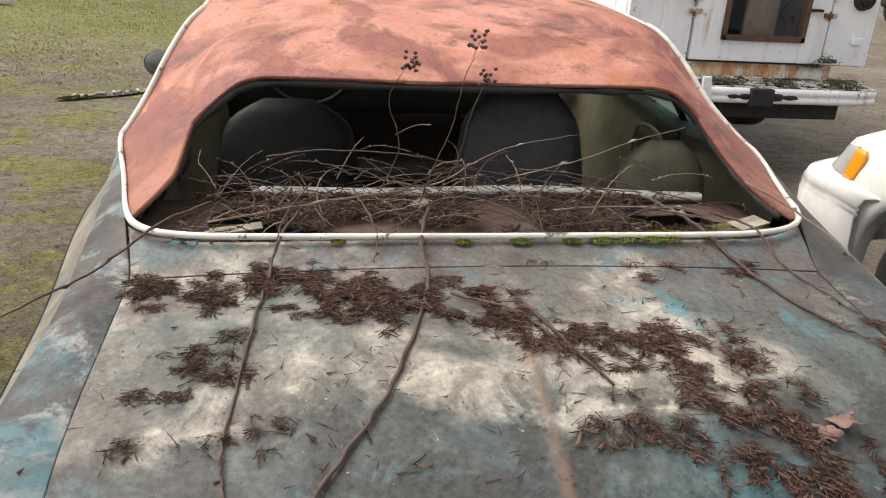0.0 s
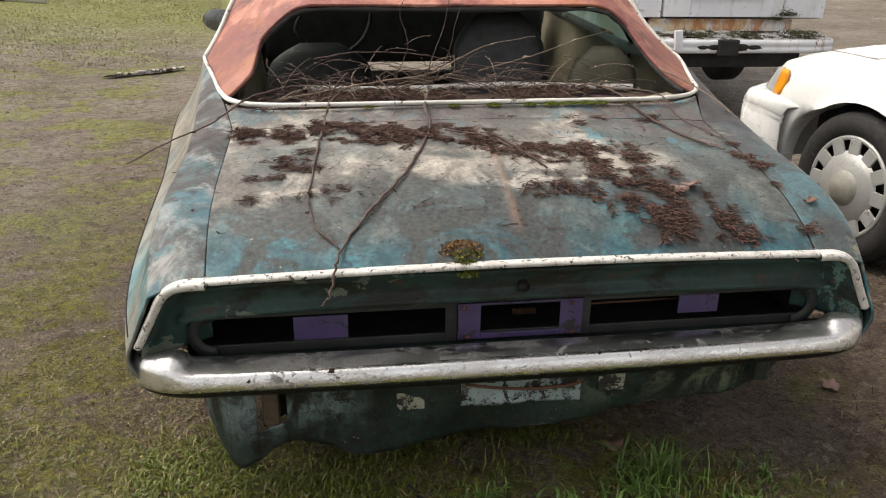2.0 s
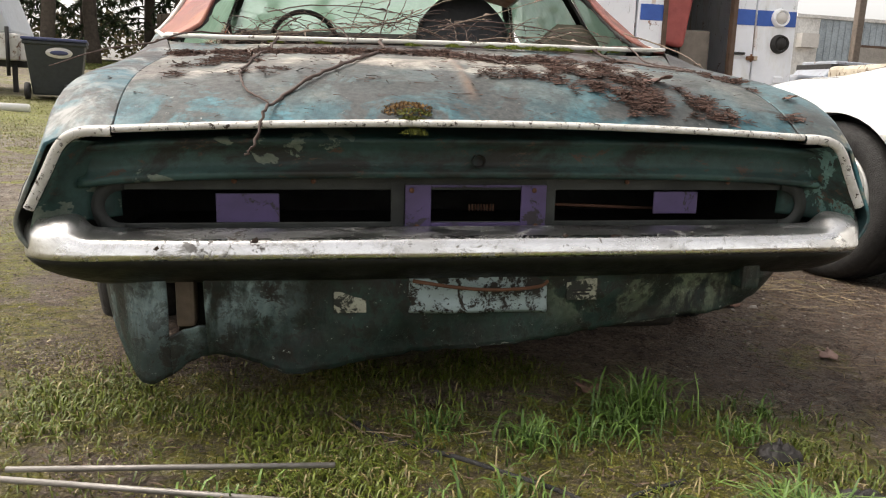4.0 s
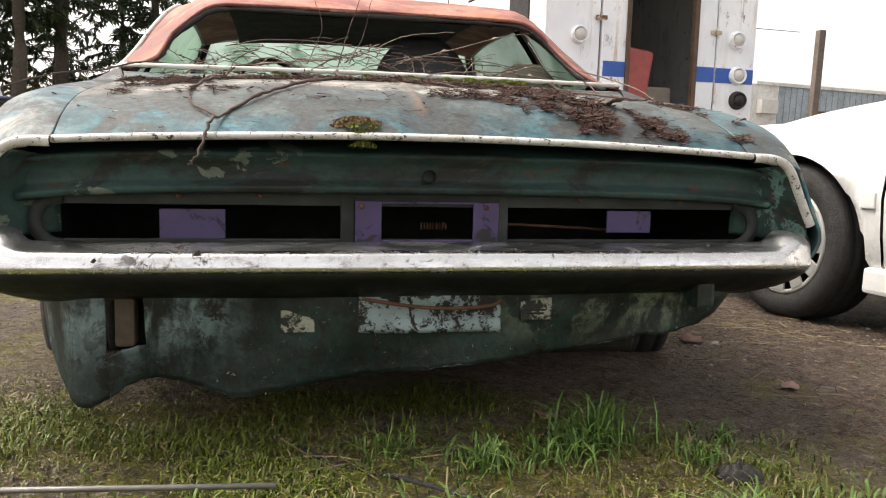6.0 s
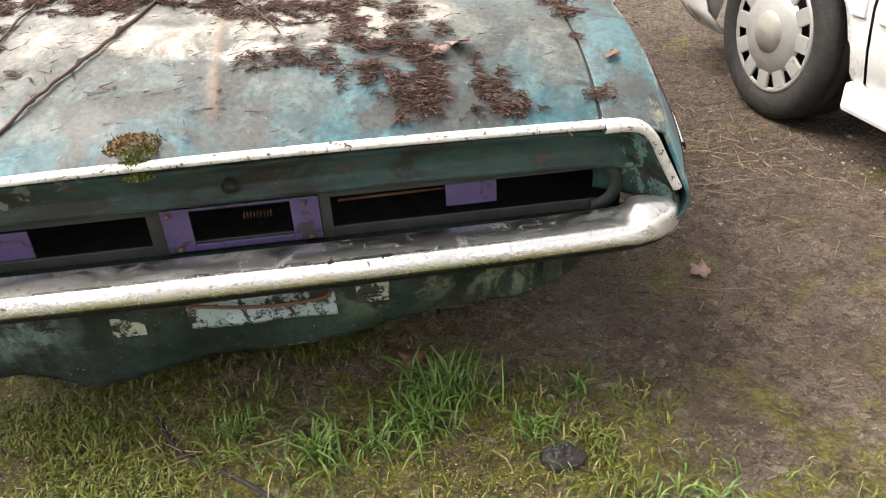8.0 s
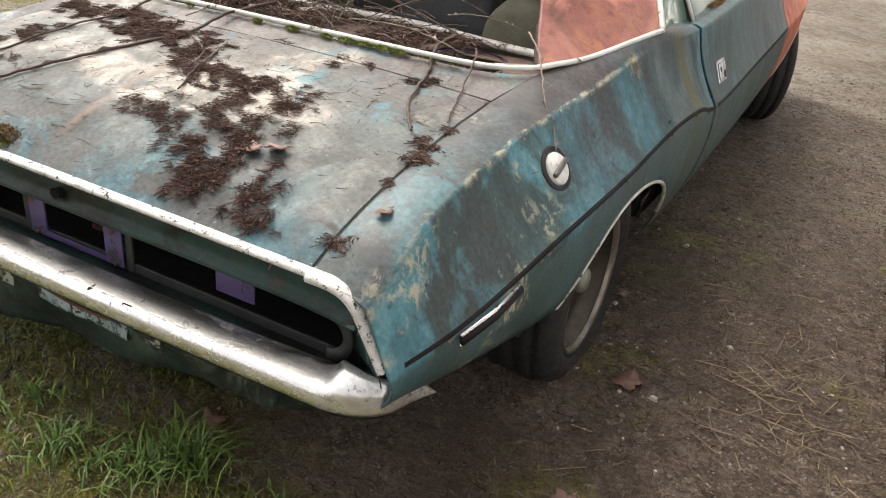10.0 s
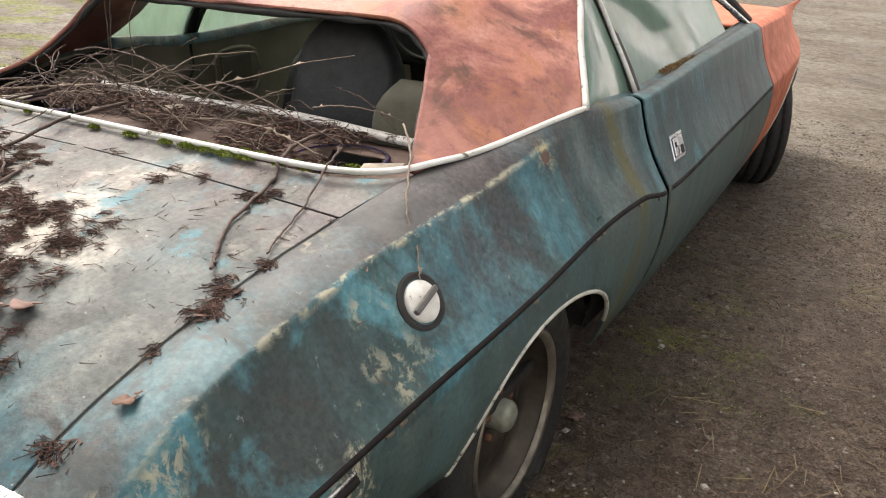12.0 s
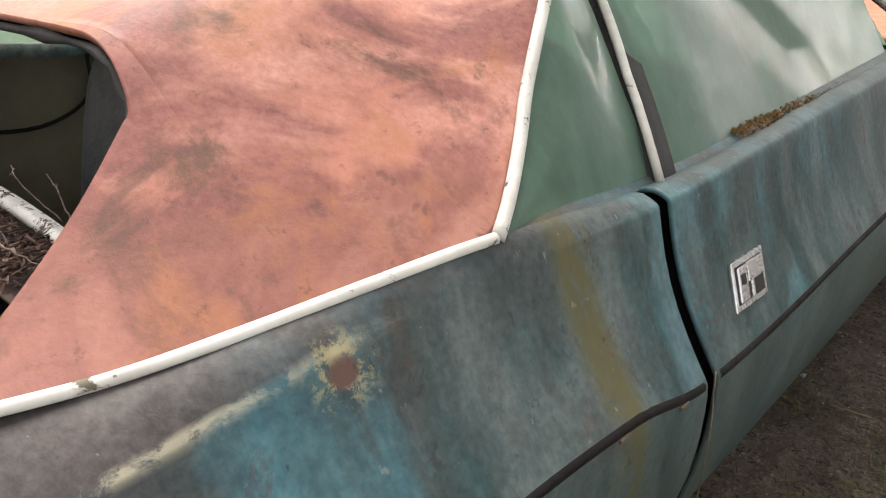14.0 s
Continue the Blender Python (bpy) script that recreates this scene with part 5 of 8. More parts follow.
for size, at, mat, nm in (((0.006, 0.102, 0.066), (0, 0, 0), BRIGHT, "escutcheon"), ((0.004, 0.084, 0.050), (0.0025, 0, 0), BLACK, "recess"), ((0.005, 0.050, 0.026), (0.0045, 0.014, 0.011), BRIGHT, "flap"), ((0.005, 0.026, 0.046), (0.0045, -0.027, 0), BRIGHT, "plate"), ((0.004, 0.010, 0.014), (0.007, -0.027, 0.006), BLACK, "button"), ((0.005, 0.008, 0.024), (0.004, 0.002, -0.012), BRIGHT, "lever")):
    bm = bmesh.new()
    box_bm(bm, size, at, 0.0015)
    for q in bm.verts:
        q.co = hm @ q.co
    part("door_handle_" + nm, bm, mat, CAR, "chrome flush door handle" if nm == "escutcheon" else "")
bx, bz = side_point(1.135, 1.92)
lathe("body_hole", [(0.011, 0.001), (0.009, -0.002), (0.0001, -0.003)], BLACK, CAR, sides=14, axis="x", at=(bx + 0.003, 1.135, bz))

# parcel shelf with its bright front bar
SHELF = plain("rusty_shelf", (0.115, 0.075, 0.060), 0.8, scale=24)
bm = bmesh.new()
rows = [[(x * (0.72 + 0.28 * min(1, max(0, (y - 0.70) / 0.10))), y, 0.700 + 0.014 * max(0, (0.74 - y) / 0.06) + 0.004 * noise.noise((x * 8, y * 8, 0)) - (0.022 if 0.80 < y < 0.93 and 0.30 < abs(x) < 0.5 else 0)) for x in np.linspace(-0.68, 0.68, 50)] for y in np.linspace(0.69, 1.03, 22)]
pts = np.array(rows)
faces = []
R, C = pts.shape[:2]
for i in range(R - 1):
    for j in range(C - 1):
        mx_, my_ = pts[i, j, 0] + 0.013, pts[i, j, 1] + 0.008
        inside = ((mx_ - 0.44) / 0.115) ** 2 + ((my_ - 0.87) / 0.065) ** 2 < 1 or ((mx_ + 0.44) / 0.115) ** 2 + ((my_ - 0.87) / 0.065) ** 2 < 1
        if not inside:
            faces.append((i * C + j, i * C + j + 1, (i + 1) * C + j + 1, (i + 1) * C + j))
part_from("parcel_shelf", pts.reshape(-1, 3), faces, SHELF, CAR, "rusty shelf with speaker holes and purple edges", solid=0.004)
box("shelf_underside", (1.3, 0.34, 0.01), (0, 0.86, 0.62), BLACK, CAR)
for sgn in (1, -1):
    lathe("speaker_hole_rim", [(0.10, 0.0), (0.104, 0.004), (0.096, 0.006)], PURPLE, CAR, "purple painted hole edge", 30, "z", at=(sgn * 0.44, 0.87, 0.703))
SHELFBAR = flaky_white("flaking_bar", (0.12, 0.09, 0.07), 0.5, (0.74, 0.73, 0.70), 30)
strip("shelf_bar", [(x, 1.035 - 0.02 * (x / 0.5) ** 2, 0.722 + 0.004 * math.sin(9 * x)) for x in np.linspace(-0.46, 0.58, 50)], 0.018, 0.011, SHELFBAR, CAR, "flaking white painted bar")

# seats and inner trim
SEATG = plain("grey_seat_vinyl", (0.038, 0.041, 0.044), 0.5, scale=22)
SEATD = plain("dark_seat_vinyl", (0.03, 0.032, 0.036), 0.55, scale=22)
TRIMG = plain("olive_inner_trim", (0.27, 0.238, 0.172), 0.65, scale=9)
# the trim's olive again, darkened to paint the shade of the recess
RECESS = plain("shaded_olive_recess", (0.13, 0.115, 0.082), 0.6, scale=12)


def seat(name, at, w, h, mat, label, lean=12, d=0.13):
    s = thing(name, Matrix(), label, "seat")
    s.parent = CAR
    del s["category"]
    pts = []
    m = Matrix.Translation(at) @ pose(0, 0, 0, -lean, 0, 0)
    for t in np.linspace(0, 1, 22):
        hw = w / 2 * (1 - 0.30 * t**3) * (1 - max(0, (t - 0.80) / 0.2) ** 2 * 0.55)
        th = d / 2 * (1 - 0.55 * t**2) * math.sqrt(max(0.0, 1 - max(0, (t - 0.9) / 0.1) ** 2)) + 0.004
        row = []
        for k in range(28):
            a = 2 * math.pi * k / 28
            c, q = math.cos(a), math.sin(a)
            row.append(m @ Vector((hw * math.copysign(abs(c) ** 0.5, c), th * math.copysign(abs(q) ** 0.6, q), h * t)))
        pts.append(row)
    r, c = len(pts), 28
    vs = [p for row in pts for p in row]
    fs = grid_faces(r, c, wrap=True) + [tuple(range((r - 1) * c, r * c))]
    part_from("backrest", vs, fs, mat, s)
    bm = bmesh.new()
    box_bm(bm, (w, 0.42, 0.16), (at[0], at[1] + 0.26, at[2] + 0.02), 0.05, segs=3)
    part("cushion", bm, mat, s, smooth=True)
    return s


seat("bucket_seat", (0.19, 1.20, 0.34), 0.36, 0.60, SEATG, "grey vinyl high-back bucket seat", 6)
seat("bucket_seat", (-0.42, 1.95, 0.24), 0.50, 0.50, SEATD, "black high-back bucket seat in shade", 8)
seat("side_cushion", (0.50, 1.10, 0.40), 0.26, 0.44, plain("green_grey_vinyl", (0.12, 0.115, 0.082), 0.65, scale=20), "torn green-grey rear side cushion", -4, 0.10)
for sgn in (1, -1):
    rows = []
    for y in np.linspace(1.02, 3.0, 40):
        rows.append([(sgn * (0.80 - 0.09 * (1 - t) + (0.02 if y > 1.6 else 0)), y, 0.24 + (float(seam_z(y)) - 0.02 - 0.24) * t) for t in np.linspace(0, 1, 10)])
    sheet("inner_trim_panel", rows, TRIMG, CAR, "olive grey inner trim with a crank recess painted in shade", flip=sgn > 0)
    box("crank_recess", (0.02, 0.15, 0.13), (sgn * 0.775, 1.80, 0.62), RECESS, CAR, bevel=0.02, segs=3)
    tube("crank_surround", rounded_path([(sgn * 0.772, 1.71, 0.545), (sgn * 0.778, 1.71, 0.69), (sgn * 0.778, 1.90, 0.69), (sgn * 0.772, 1.90, 0.545), (sgn * 0.772, 1.71, 0.545)], 5), 0.008, TRIMG, CAR)
    tube("panel_seam", rounded_path([(sgn * 0.77, 1.25, 0.60), (sgn * 0.768, 1.45, 0.585), (sgn * 0.775, 1.58, 0.64), (sgn * 0.79, 1.60, 0.75)], 5), 0.005, BLACK, CAR)
box("dashboard", (1.45, 0.30, 0.36), (0, 2.80, 0.73), BLACK, CAR, bevel=0.05, segs=3)
lathe("steering_wheel", [(0.185, -0.012), (0.197, 0.0), (0.185, 0.012), (0.173, 0.0)], BLACK, CAR, sides=36, axis="y", closed=True, at=(-0.36, 2.52, 0.80))

# door mirror
stalk = tube("mirror_stalk", [(-0.82, 2.16, 0.775), (-0.835, 2.165, 0.80)], 0.010, BRIGHT, CAR)
rows = []
for t in np.linspace(0, 1, 9):
    r = 0.058 * math.sqrt(max(0, 1 - (t * 0.98) ** 2)) + 0.001
    rows.append([(-0.842 + 1.05 * r * math.cos(a), 2.15 + 0.075 * t, 0.816 + 0.80 * r * math.sin(a)) for a in np.linspace(0, 2 * math.pi, 25)])
sheet("mirror_shell", rows, BRIGHT, CAR, "round chrome door mirror")
v, f = lathe_mesh([(0.0001, 2.147), (0.052, 2.146), (0.058, 2.15)], 24, "y")
part_from("mirror_glass", [(-0.842 + 1.02 * a, b, 0.816 + 0.78 * c) for a, b, c in v], f, plain("dull_mirror", (0.20, 0.21, 0.21), 0.25, 0.6), CAR)


# wheels
def wheel(name, at, radius, width, side, flat, rim_r, mat_rim, label, turn=0.0):
    w = thing(name, Matrix(), label, "wheel")
    w.parent = CAR
    del w["category"]
    prof = [(rim_r, 0.42), (rim_r + 0.012, 0.46), (rim_r + 0.35 * (radius - rim_r), 0.52), (rim_r + 0.72 * (radius - rim_r), 0.50), (radius - 0.010, 0.44),
            (radius, 0.36), (radius + 0.001, 0.28), (radius - 0.007, 0.27), (radius - 0.007, 0.23), (radius + 0.001, 0.22), (radius + 0.002, 0.03), (radius - 0.007, 0.02)]
    prof += [(r, -a) for r, a in prof[::-1]]
    v, f = lathe_mesh([(r, a * width) for r, a in prof], 56, "x")
    m = Matrix.Translation(at) @ pose(0, 0, 0, 0, 0, turn)
    out = []
    for p in v:
        q = m @ Vector(p)
        low = flat - q.z
        if low > 0:
            q.z = flat + 0.004 * noise.noise((q.x * 20, q.y * 20, 0))
            q.x += side * 0.25 * min(low, 0.08) * (1 if p[0] * side > 0 else -1)
        out.append(q)
    part_from("tyre", out, f, RUBBER, w)
    rp = [(rim_r + 0.002, 0.44), (rim_r + 0.008, 0.45), (rim_r + 0.002, 0.43), (rim_r - 0.012, 0.40), (rim_r - 0.022, 0.20), (rim_r - 0.05, 0.14), (rim_r - 0.075, 0.17),
          (rim_r * 0.52, 0.19), (rim_r * 0.36, 0.12), (rim_r * 0.33, 0.10), (0.034, 0.10), (0.032, 0.34), (0.024, 0.37), (0.0001, 0.38)]
    v, f = lathe_mesh([(r, side * a * width) for r, a in rp], 40, "x")
    part_from("rim", [m @ Vector(p) for p in v], f, mat_rim, w, "dirty steel rim with a domed hub")
    v, f = lathe_mesh([(rim_r + 0.004, 0.44), (rim_r + 0.002, 0.472), (rim_r - 0.005, 0.474), (rim_r - 0.011, 0.45), (rim_r - 0.014, 0.40)], 40, "x")
    part_from("trim_ring", [m @ Vector((side * p[0] * width, p[1], p[2])) for p in v], f, RING, w, "rust-pitted bright trim ring")
    v, f = lathe_mesh([(0.036, 0.10), (0.036, 0.33), (0.031, 0.37), (0.024, 0.395), (0.0001, 0.40)], 20, "x")
    part_from("hub_cap", [m @ Vector((side * p[0] * width, p[1], p[2])) for p in v], f, HUBM, w, "pale dented hub cap")
    for k in range(5):
        a = 2 * math.pi * k / 5 + 0.3
        v, f = lathe_mesh([(0.0001, 0.25), (0.009, 0.24), (0.010, 0.17)], 8, "x")
        part_from("lug_nut", [m @ Vector((side * p[0] * width, p[1] + 0.056 * math.cos(a), p[2] + 0.056 * math.sin(a))) for p in v], f, RUST, w)
    return w


RIM = plain("muddy_steel_rim", (0.070, 0.058, 0.046), 0.42, 0.5, 0.75, 16)
RING = plain("dull_trim_ring", (0.26, 0.235, 0.195), 0.38, 0.7, 0.7, 20)
HUBM = plain("pale_hub", (0.30, 0.31, 0.26), 0.5, 0.2, 0.4, 30)
for sgn in (1, -1):
    gz = -0.0305 * 0.75 * sgn
    wheel("wheel", (sgn * 0.752, 0.945, 0.182 + gz * 0.3), 0.300, 0.20, sgn, gz - 0.002, 0.198, RIM, "flat sunken rear wheel with a rusty steel rim")
    wheel("wheel", (sgn * 0.80, 3.80, 0.30 + gz), 0.315, 0.21, sgn, gz - 0.002, 0.185, RIM, "black treaded front tyre on a steel rim", turn=24)


# the driver's side sits a little further in than the passenger's
def draw_in_left():
    k_of = smooth_line([0, 0.25, 0.6, 1.0, 4.7], [0.0, 0.3, 0.85, 1.0, 1.0])
    for o in CAR.children:
        if o.type != "MESH" or "done" in o.data.name or o.name.split(".")[0] in ("parcel_shelf", "headliner", "front_panel", "mirror_shell", "mirror_glass", "mirror_stalk"):
            continue
        for v in o.data.vertices:
            x, y, z = v.co
            if x < -0.15 and y > 0:
                a, b = min(1, max(0, (-x - 0.60) / 0.2)), min(1, max(0, (-x - 0.15) / 0.4))
                h = min(1, max(0, (z - 0.745) / 0.05))
                v.co.x = x + float(k_of(y)) * ((1 - h) * 0.045 * a + h * 0.040 * b)
            elif x > 0.15 and y > 0.7 and z > 0.76:
                v.co.x = x - 0.022 * min(1, (z - 0.76) / 0.14) * min(1, (y - 0.7) / 0.3) * min(1, max(0, (x - 0.15) / 0.4))


draw_in_left()


# ---- the white saloon parked alongside ----
SALOON_WHITE = plain("white_car_paint", (0.72, 0.72, 0.705), 0.25, var=0.05, bump=0.0)
SILVER = plain("silver_wheel_cover", (0.50, 0.50, 0.48), 0.35, 0.4, 0.12)
LAMP = plain("hazed_lamp_lens", (0.60, 0.58, 0.55), 0.12, var=0.15)
AMBER = plain("amber_lens", (0.85, 0.32, 0.015), 0.15, var=0.1)


def saloon():
    car = thing("saloon_car", pose(1.657, 1.286, relief(1.66, 1.3), 0, 0, 6.5), "clean white four-door saloon car parked on the mud", "car")
    top = smooth_line([-4.0, -3.6, -2.9, -1.0, -0.5, 0.0, 0.3, 0.5, 0.62], [0.74, 0.84, 0.88, 0.88, 0.85, 0.795, 0.735, 0.685, 0.645])
    inset = smooth_line([-4.0, -3.8, -3.3, -1.0, 0.0, 0.3, 0.45, 0.55, 0.62], [0.22, 0.10, 0.02, 0.0, 0.0, 0.008, 0.030, 0.075, 0.15])

    def low(y):
        z = 0.20
        for cy in (0.0, -2.69):
            if abs(y - cy) < 0.375:
                z = max(z, 0.27 + 0.39 * math.sqrt(1 - ((y - cy) / 0.375) ** 2) * 0.92)
        return z

    def section(y):
        t, i, b = float(top(y)), float(inset(y)), low(y)
        full = [(0.07, 0.20), (0.02, 0.26), (0.0, 0.36), (-0.012, 0.48), (-0.004, 0.56), (0.012, t - 0.12), (0.030, t - 0.06), (0.075, t - 0.018), (0.20, t + 0.010), (0.45, t + 0.035), (0.88, t + 0.05)]
        out = []
        for x, z in full:
            out.append((x + i * (1 - x / 0.88), max(z, b)))
        return out

    def loft(name, y0, y1, k0, k1, mat, label=""):
        ys = sorted(list(np.linspace(y0, y1, max(4, int((y1 - y0) / 0.05)))) + [c + 0.375 * math.cos(a) for c in (0.0, -2.69) for a in np.linspace(0.01, 3.13, 24) if y0 < c + 0.375 * math.cos(a) < y1])
        for s in (0, 1):
            rows = []
            for y in ys:
                rows.append([((x if not s else 1.76 - x), y, z) for x, z in section(y)[k0:k1]])
            sheet(name, rows, mat, car, label, flip=bool(s) ^ True)

    loft("front_fender", -0.44, 0.62, 0, 9, SALOON_WHITE)
    loft("front_door", -1.62, -0.452, 0, 9, SALOON_WHITE)
    loft("rear_body", -4.0, -1.632, 0, 11, SALOON_WHITE)
    rows = []
    for y in np.linspace(-0.95, 0.62, 30):
        sec = section(y)[8:]
        rows.append([(x, y, z + 0.003) for x, z in sec] + [(1.76 - x, y, z + 0.003) for x, z in sec[-2::-1]])
    sheet("bonnet", rows, SALOON_WHITE, car)
    box("inner_body", (1.5, 4.2, 0.40), (0.88, -1.75, 0.52), BLACK, car, bevel=0.05)
    box("underbody", (1.62, 1.7, 0.10), (0.88, -1.35, 0.24), BLACK, car)
    rows = []
    for u in np.linspace(-1, 1, 40):
        x = 0.88 + 0.905 * math.copysign(abs(math.sin(u * math.pi / 2)) ** 0.55, u)
        f = 0.34 + 0.42 * math.cos(u * math.pi / 2) ** 0.55
        k = 1 if u < 0 else -1
        rows.append([(x + 0.06 * k, f - 0.07, 0.528), (x + 0.02 * k, f - 0.02, 0.522), (x + 0.004 * k, f + 0.012, 0.500), (x, f + 0.026, 0.462), (x + 0.004 * k, f + 0.022, 0.454), (x, f + 0.028, 0.446), (x + 0.004 * k, f + 0.024, 0.432), (x, f + 0.030, 0.424), (x + 0.002 * k, f + 0.024, 0.33), (x + 0.012 * k, f + 0.004, 0.26), (x + 0.05 * k, f - 0.06, 0.20)])
    sheet("front_bumper", rows, SALOON_WHITE, car, "ribbed white plastic bumper", solid=0.01, flip=True)
    rows, amb = [], []
    for s in np.linspace(0, 1, 9):
        y = 0.472 + 0.095 * s
        rows.append([(float(inset(y)) * 0.95 - 0.006 + 0.02 * t, y + 0.012 * (1 - t) - 0.02 * t * s, 0.522 + 0.118 * t - 0.026 * s * t + 0.012 * s) for t in np.linspace(0, 1, 6)])
    sheet("headlamp", rows, plain("hazy_lens", (0.40, 0.40, 0.38), 0.12, 0.0, 0.3, 9), car, "hazy clear headlamp lens", solid=0.01)
    for s in np.linspace(0, 1, 5):
        y = 0.428 + 0.040 * s
        amb.append([(float(inset(y)) * 0.9 - 0.012 + 0.02 * t, y + 0.012 * (1 - t) - 0.010 * math.sin(math.pi * t) * (1 - s), 0.524 + 0.112 * t) for t in np.linspace(0, 1, 6)])
    sheet("corner_lamp", amb, AMBER, car, "amber corner lamp lens", solid=0.01)
    for y0, y1 in ((-1.60, -0.47), (-0.42, -0.36)):
        box("side_strip", (0.014, y1 - y0, 0.055), (-0.012, (y0 + y1) / 2, 0.475), SALOON_WHITE, car, bevel=0.005)
    box("sill", (0.05, 1.9, 0.09), (0.03, -1.33, 0.205), SALOON_WHITE, car, bevel=0.015)
    # cabin
    rows = []
    for y, z, i in ((-0.85, 0.90, 0.10), (-1.45, 1.33, 0.24), (-1.8, 1.38, 0.26), (-2.6, 1.36, 0.26), (-3.3, 0.92, 0.14)):
        rows.append([(i, y, z - 0.06), (i + 0.08, y, z), (0.88, y, z + 0.02), (1.68 - i, y, z), (1.76 - i, y, z - 0.06)])
    sheet("cabin_roof", rows, SALOON_WHITE, car, solid=0.02)
    dark = plain("dark_car_glass", (0.03, 0.035, 0.035), 0.08)
    for s in (0, 1):
        rows = [[((i if not s else 1.76 - i), y, z) for i, z in ((0.08, 0.88), (0.08 + (w - 0.08) * 0.97, z1))] for y, z1, w in ((-0.9, 0.89, 0.10), (-1.45, 1.27, 0.24), (-2.6, 1.30, 0.26), (-3.25, 0.90, 0.14))]
        sheet("side_glass", rows, dark, car, solid=0.01)
    # the nose reaches well ahead of the wheel
    for o in car.children:
        for q in o.data.vertices:
            if q.co.y > 0.2:
                q.co.z += 0.045 * min(1.0, (q.co.y - 0.2) / 0.2) * min(1.0, max(0.0, (q.co.z - 0.2) / 0.2))
                q.co.y = 0.2 + (q.co.y - 0.2) * 1.28
    # wheels
    for cy in (0.0, -2.69):
        for s in (0, 1):
            at, sg = (0.105 if not s else 1.655, cy, 0.298), (-1 if not s else 1)
            w = new("wheel")
            w.parent = car
            m = Matrix.Translation(at)
            prof = [(0.205, 0.095), (0.215, 0.105), (0.245, 0.112), (0.275, 0.108), (0.295, 0.090), (0.300, 0.06), (0.294, 0.055), (0.294, 0.045), (0.300, 0.04), (0.301, 0.01), (0.295, 0.005)]
            prof += [(r, -a) for r, a in prof[::-1]]
            v, f = lathe_mesh(prof, 56, "x")
            part_from("tyre", [m @ Vector(p) for p in v], f, RUBBER, w)
            v, f = lathe_mesh([(0.206, 0.085 * sg), (0.206, 0.100 * sg), (0.196, 0.104 * sg), (0.188, 0.098 * sg)], 48, "x")
            part_from("rim_ring", [m @ Vector(p) for p in v], f, SILVER, w)
            v, f = lathe_mesh([(0.0001, 0.118 * sg), (0.05, 0.116 * sg), (0.085, 0.112 * sg), (0.095, 0.106 * sg), (0.142, 0.103 * sg), (0.146, 0.095 * sg)], 48, "x")
            part_from("wheel_cover", [m @ Vector(p) for p in v], f, SILVER, w, "silver plastic cover with slots")
            v, f = lathe_mesh([(0.0001, 0.060 * sg), (0.195, 0.060 * sg)], 32, "x")
            part_from("brake_shadow", [m @ Vector(p) for p in v], f, BLACK, w)
            for k in range(12):
                a = 2 * math.pi * k / 12
                bm = bmesh.new()
                box_bm(bm, (0.010, 0.056, 0.060), (0.099 * sg, 0, 0.163), 0.004)
                for q in bm.verts:
                    q.co = m @ (Matrix.Rotation(a, 4, "X") @ q.co)
                part("spoke", bm, SILVER, w)
            lathe("centre_badge", [(0.0001, 0.121 * sg), (0.070, 0.117 * sg), (0.073, 0.110 * sg)], plain("tan_grey_cap", (0.30, 0.29, 0.25), 0.45), w, sides=20, at=at)


saloon()

# ---- the white box van ----
def van_paint():
    """Old white enamel: faint chalking, rust weeping from seams, black algae in spots."""
    n = Nodes("rust_streaked_white")
    z = n.axis(2)
    c = n.mix(n.noise(3, 5, 0.6), (0.80, 0.83, 0.88), (0.90, 0.92, 0.95))
    run = n.maths("MULTIPLY", n.noise(9, 6, 0.66, n.mapped((1.6, 1.6, 0.09), (3, 0, 0)), 0.1, 0.56, 0.66), n.noise(2.6, 4, 0.6, None, 0, 0.46, 0.60))
    c = n.mix(n.maths("MULTIPLY", run, 0.75), c, (0.42, 0.23, 0.09))
    c = n.mix(n.maths("MULTIPLY", n.noise(5, 6, 0.66, n.mapped((1, 1, 0.3), (5, 1, 2)), 0.2, 0.54, 0.70), 0.45), c, (0.60, 0.58, 0.50))
    scab = n.noise(8, 9, 0.76, None, 0.3, 0.625, 0.65)
    c = n.mix(scab, c, n.mix(n.noise(40, 5), (0.12, 0.045, 0.02), (0.30, 0.13, 0.055)))
    soot = n.maths("MULTIPLY", n.noise(11, 8, 0.75, n.mapped((1, 1, 0.4), (5, 5, 0)), 0.2, 0.58, 0.66), n.ramp(z, 0.9, 1.7, 0.25, 1.0))
    c = n.mix(n.maths("MULTIPLY", soot, 0.8), c, (0.10, 0.11, 0.09))
    return n.done(c, 0.45, 0, n.noise(40, 5), 0.1)


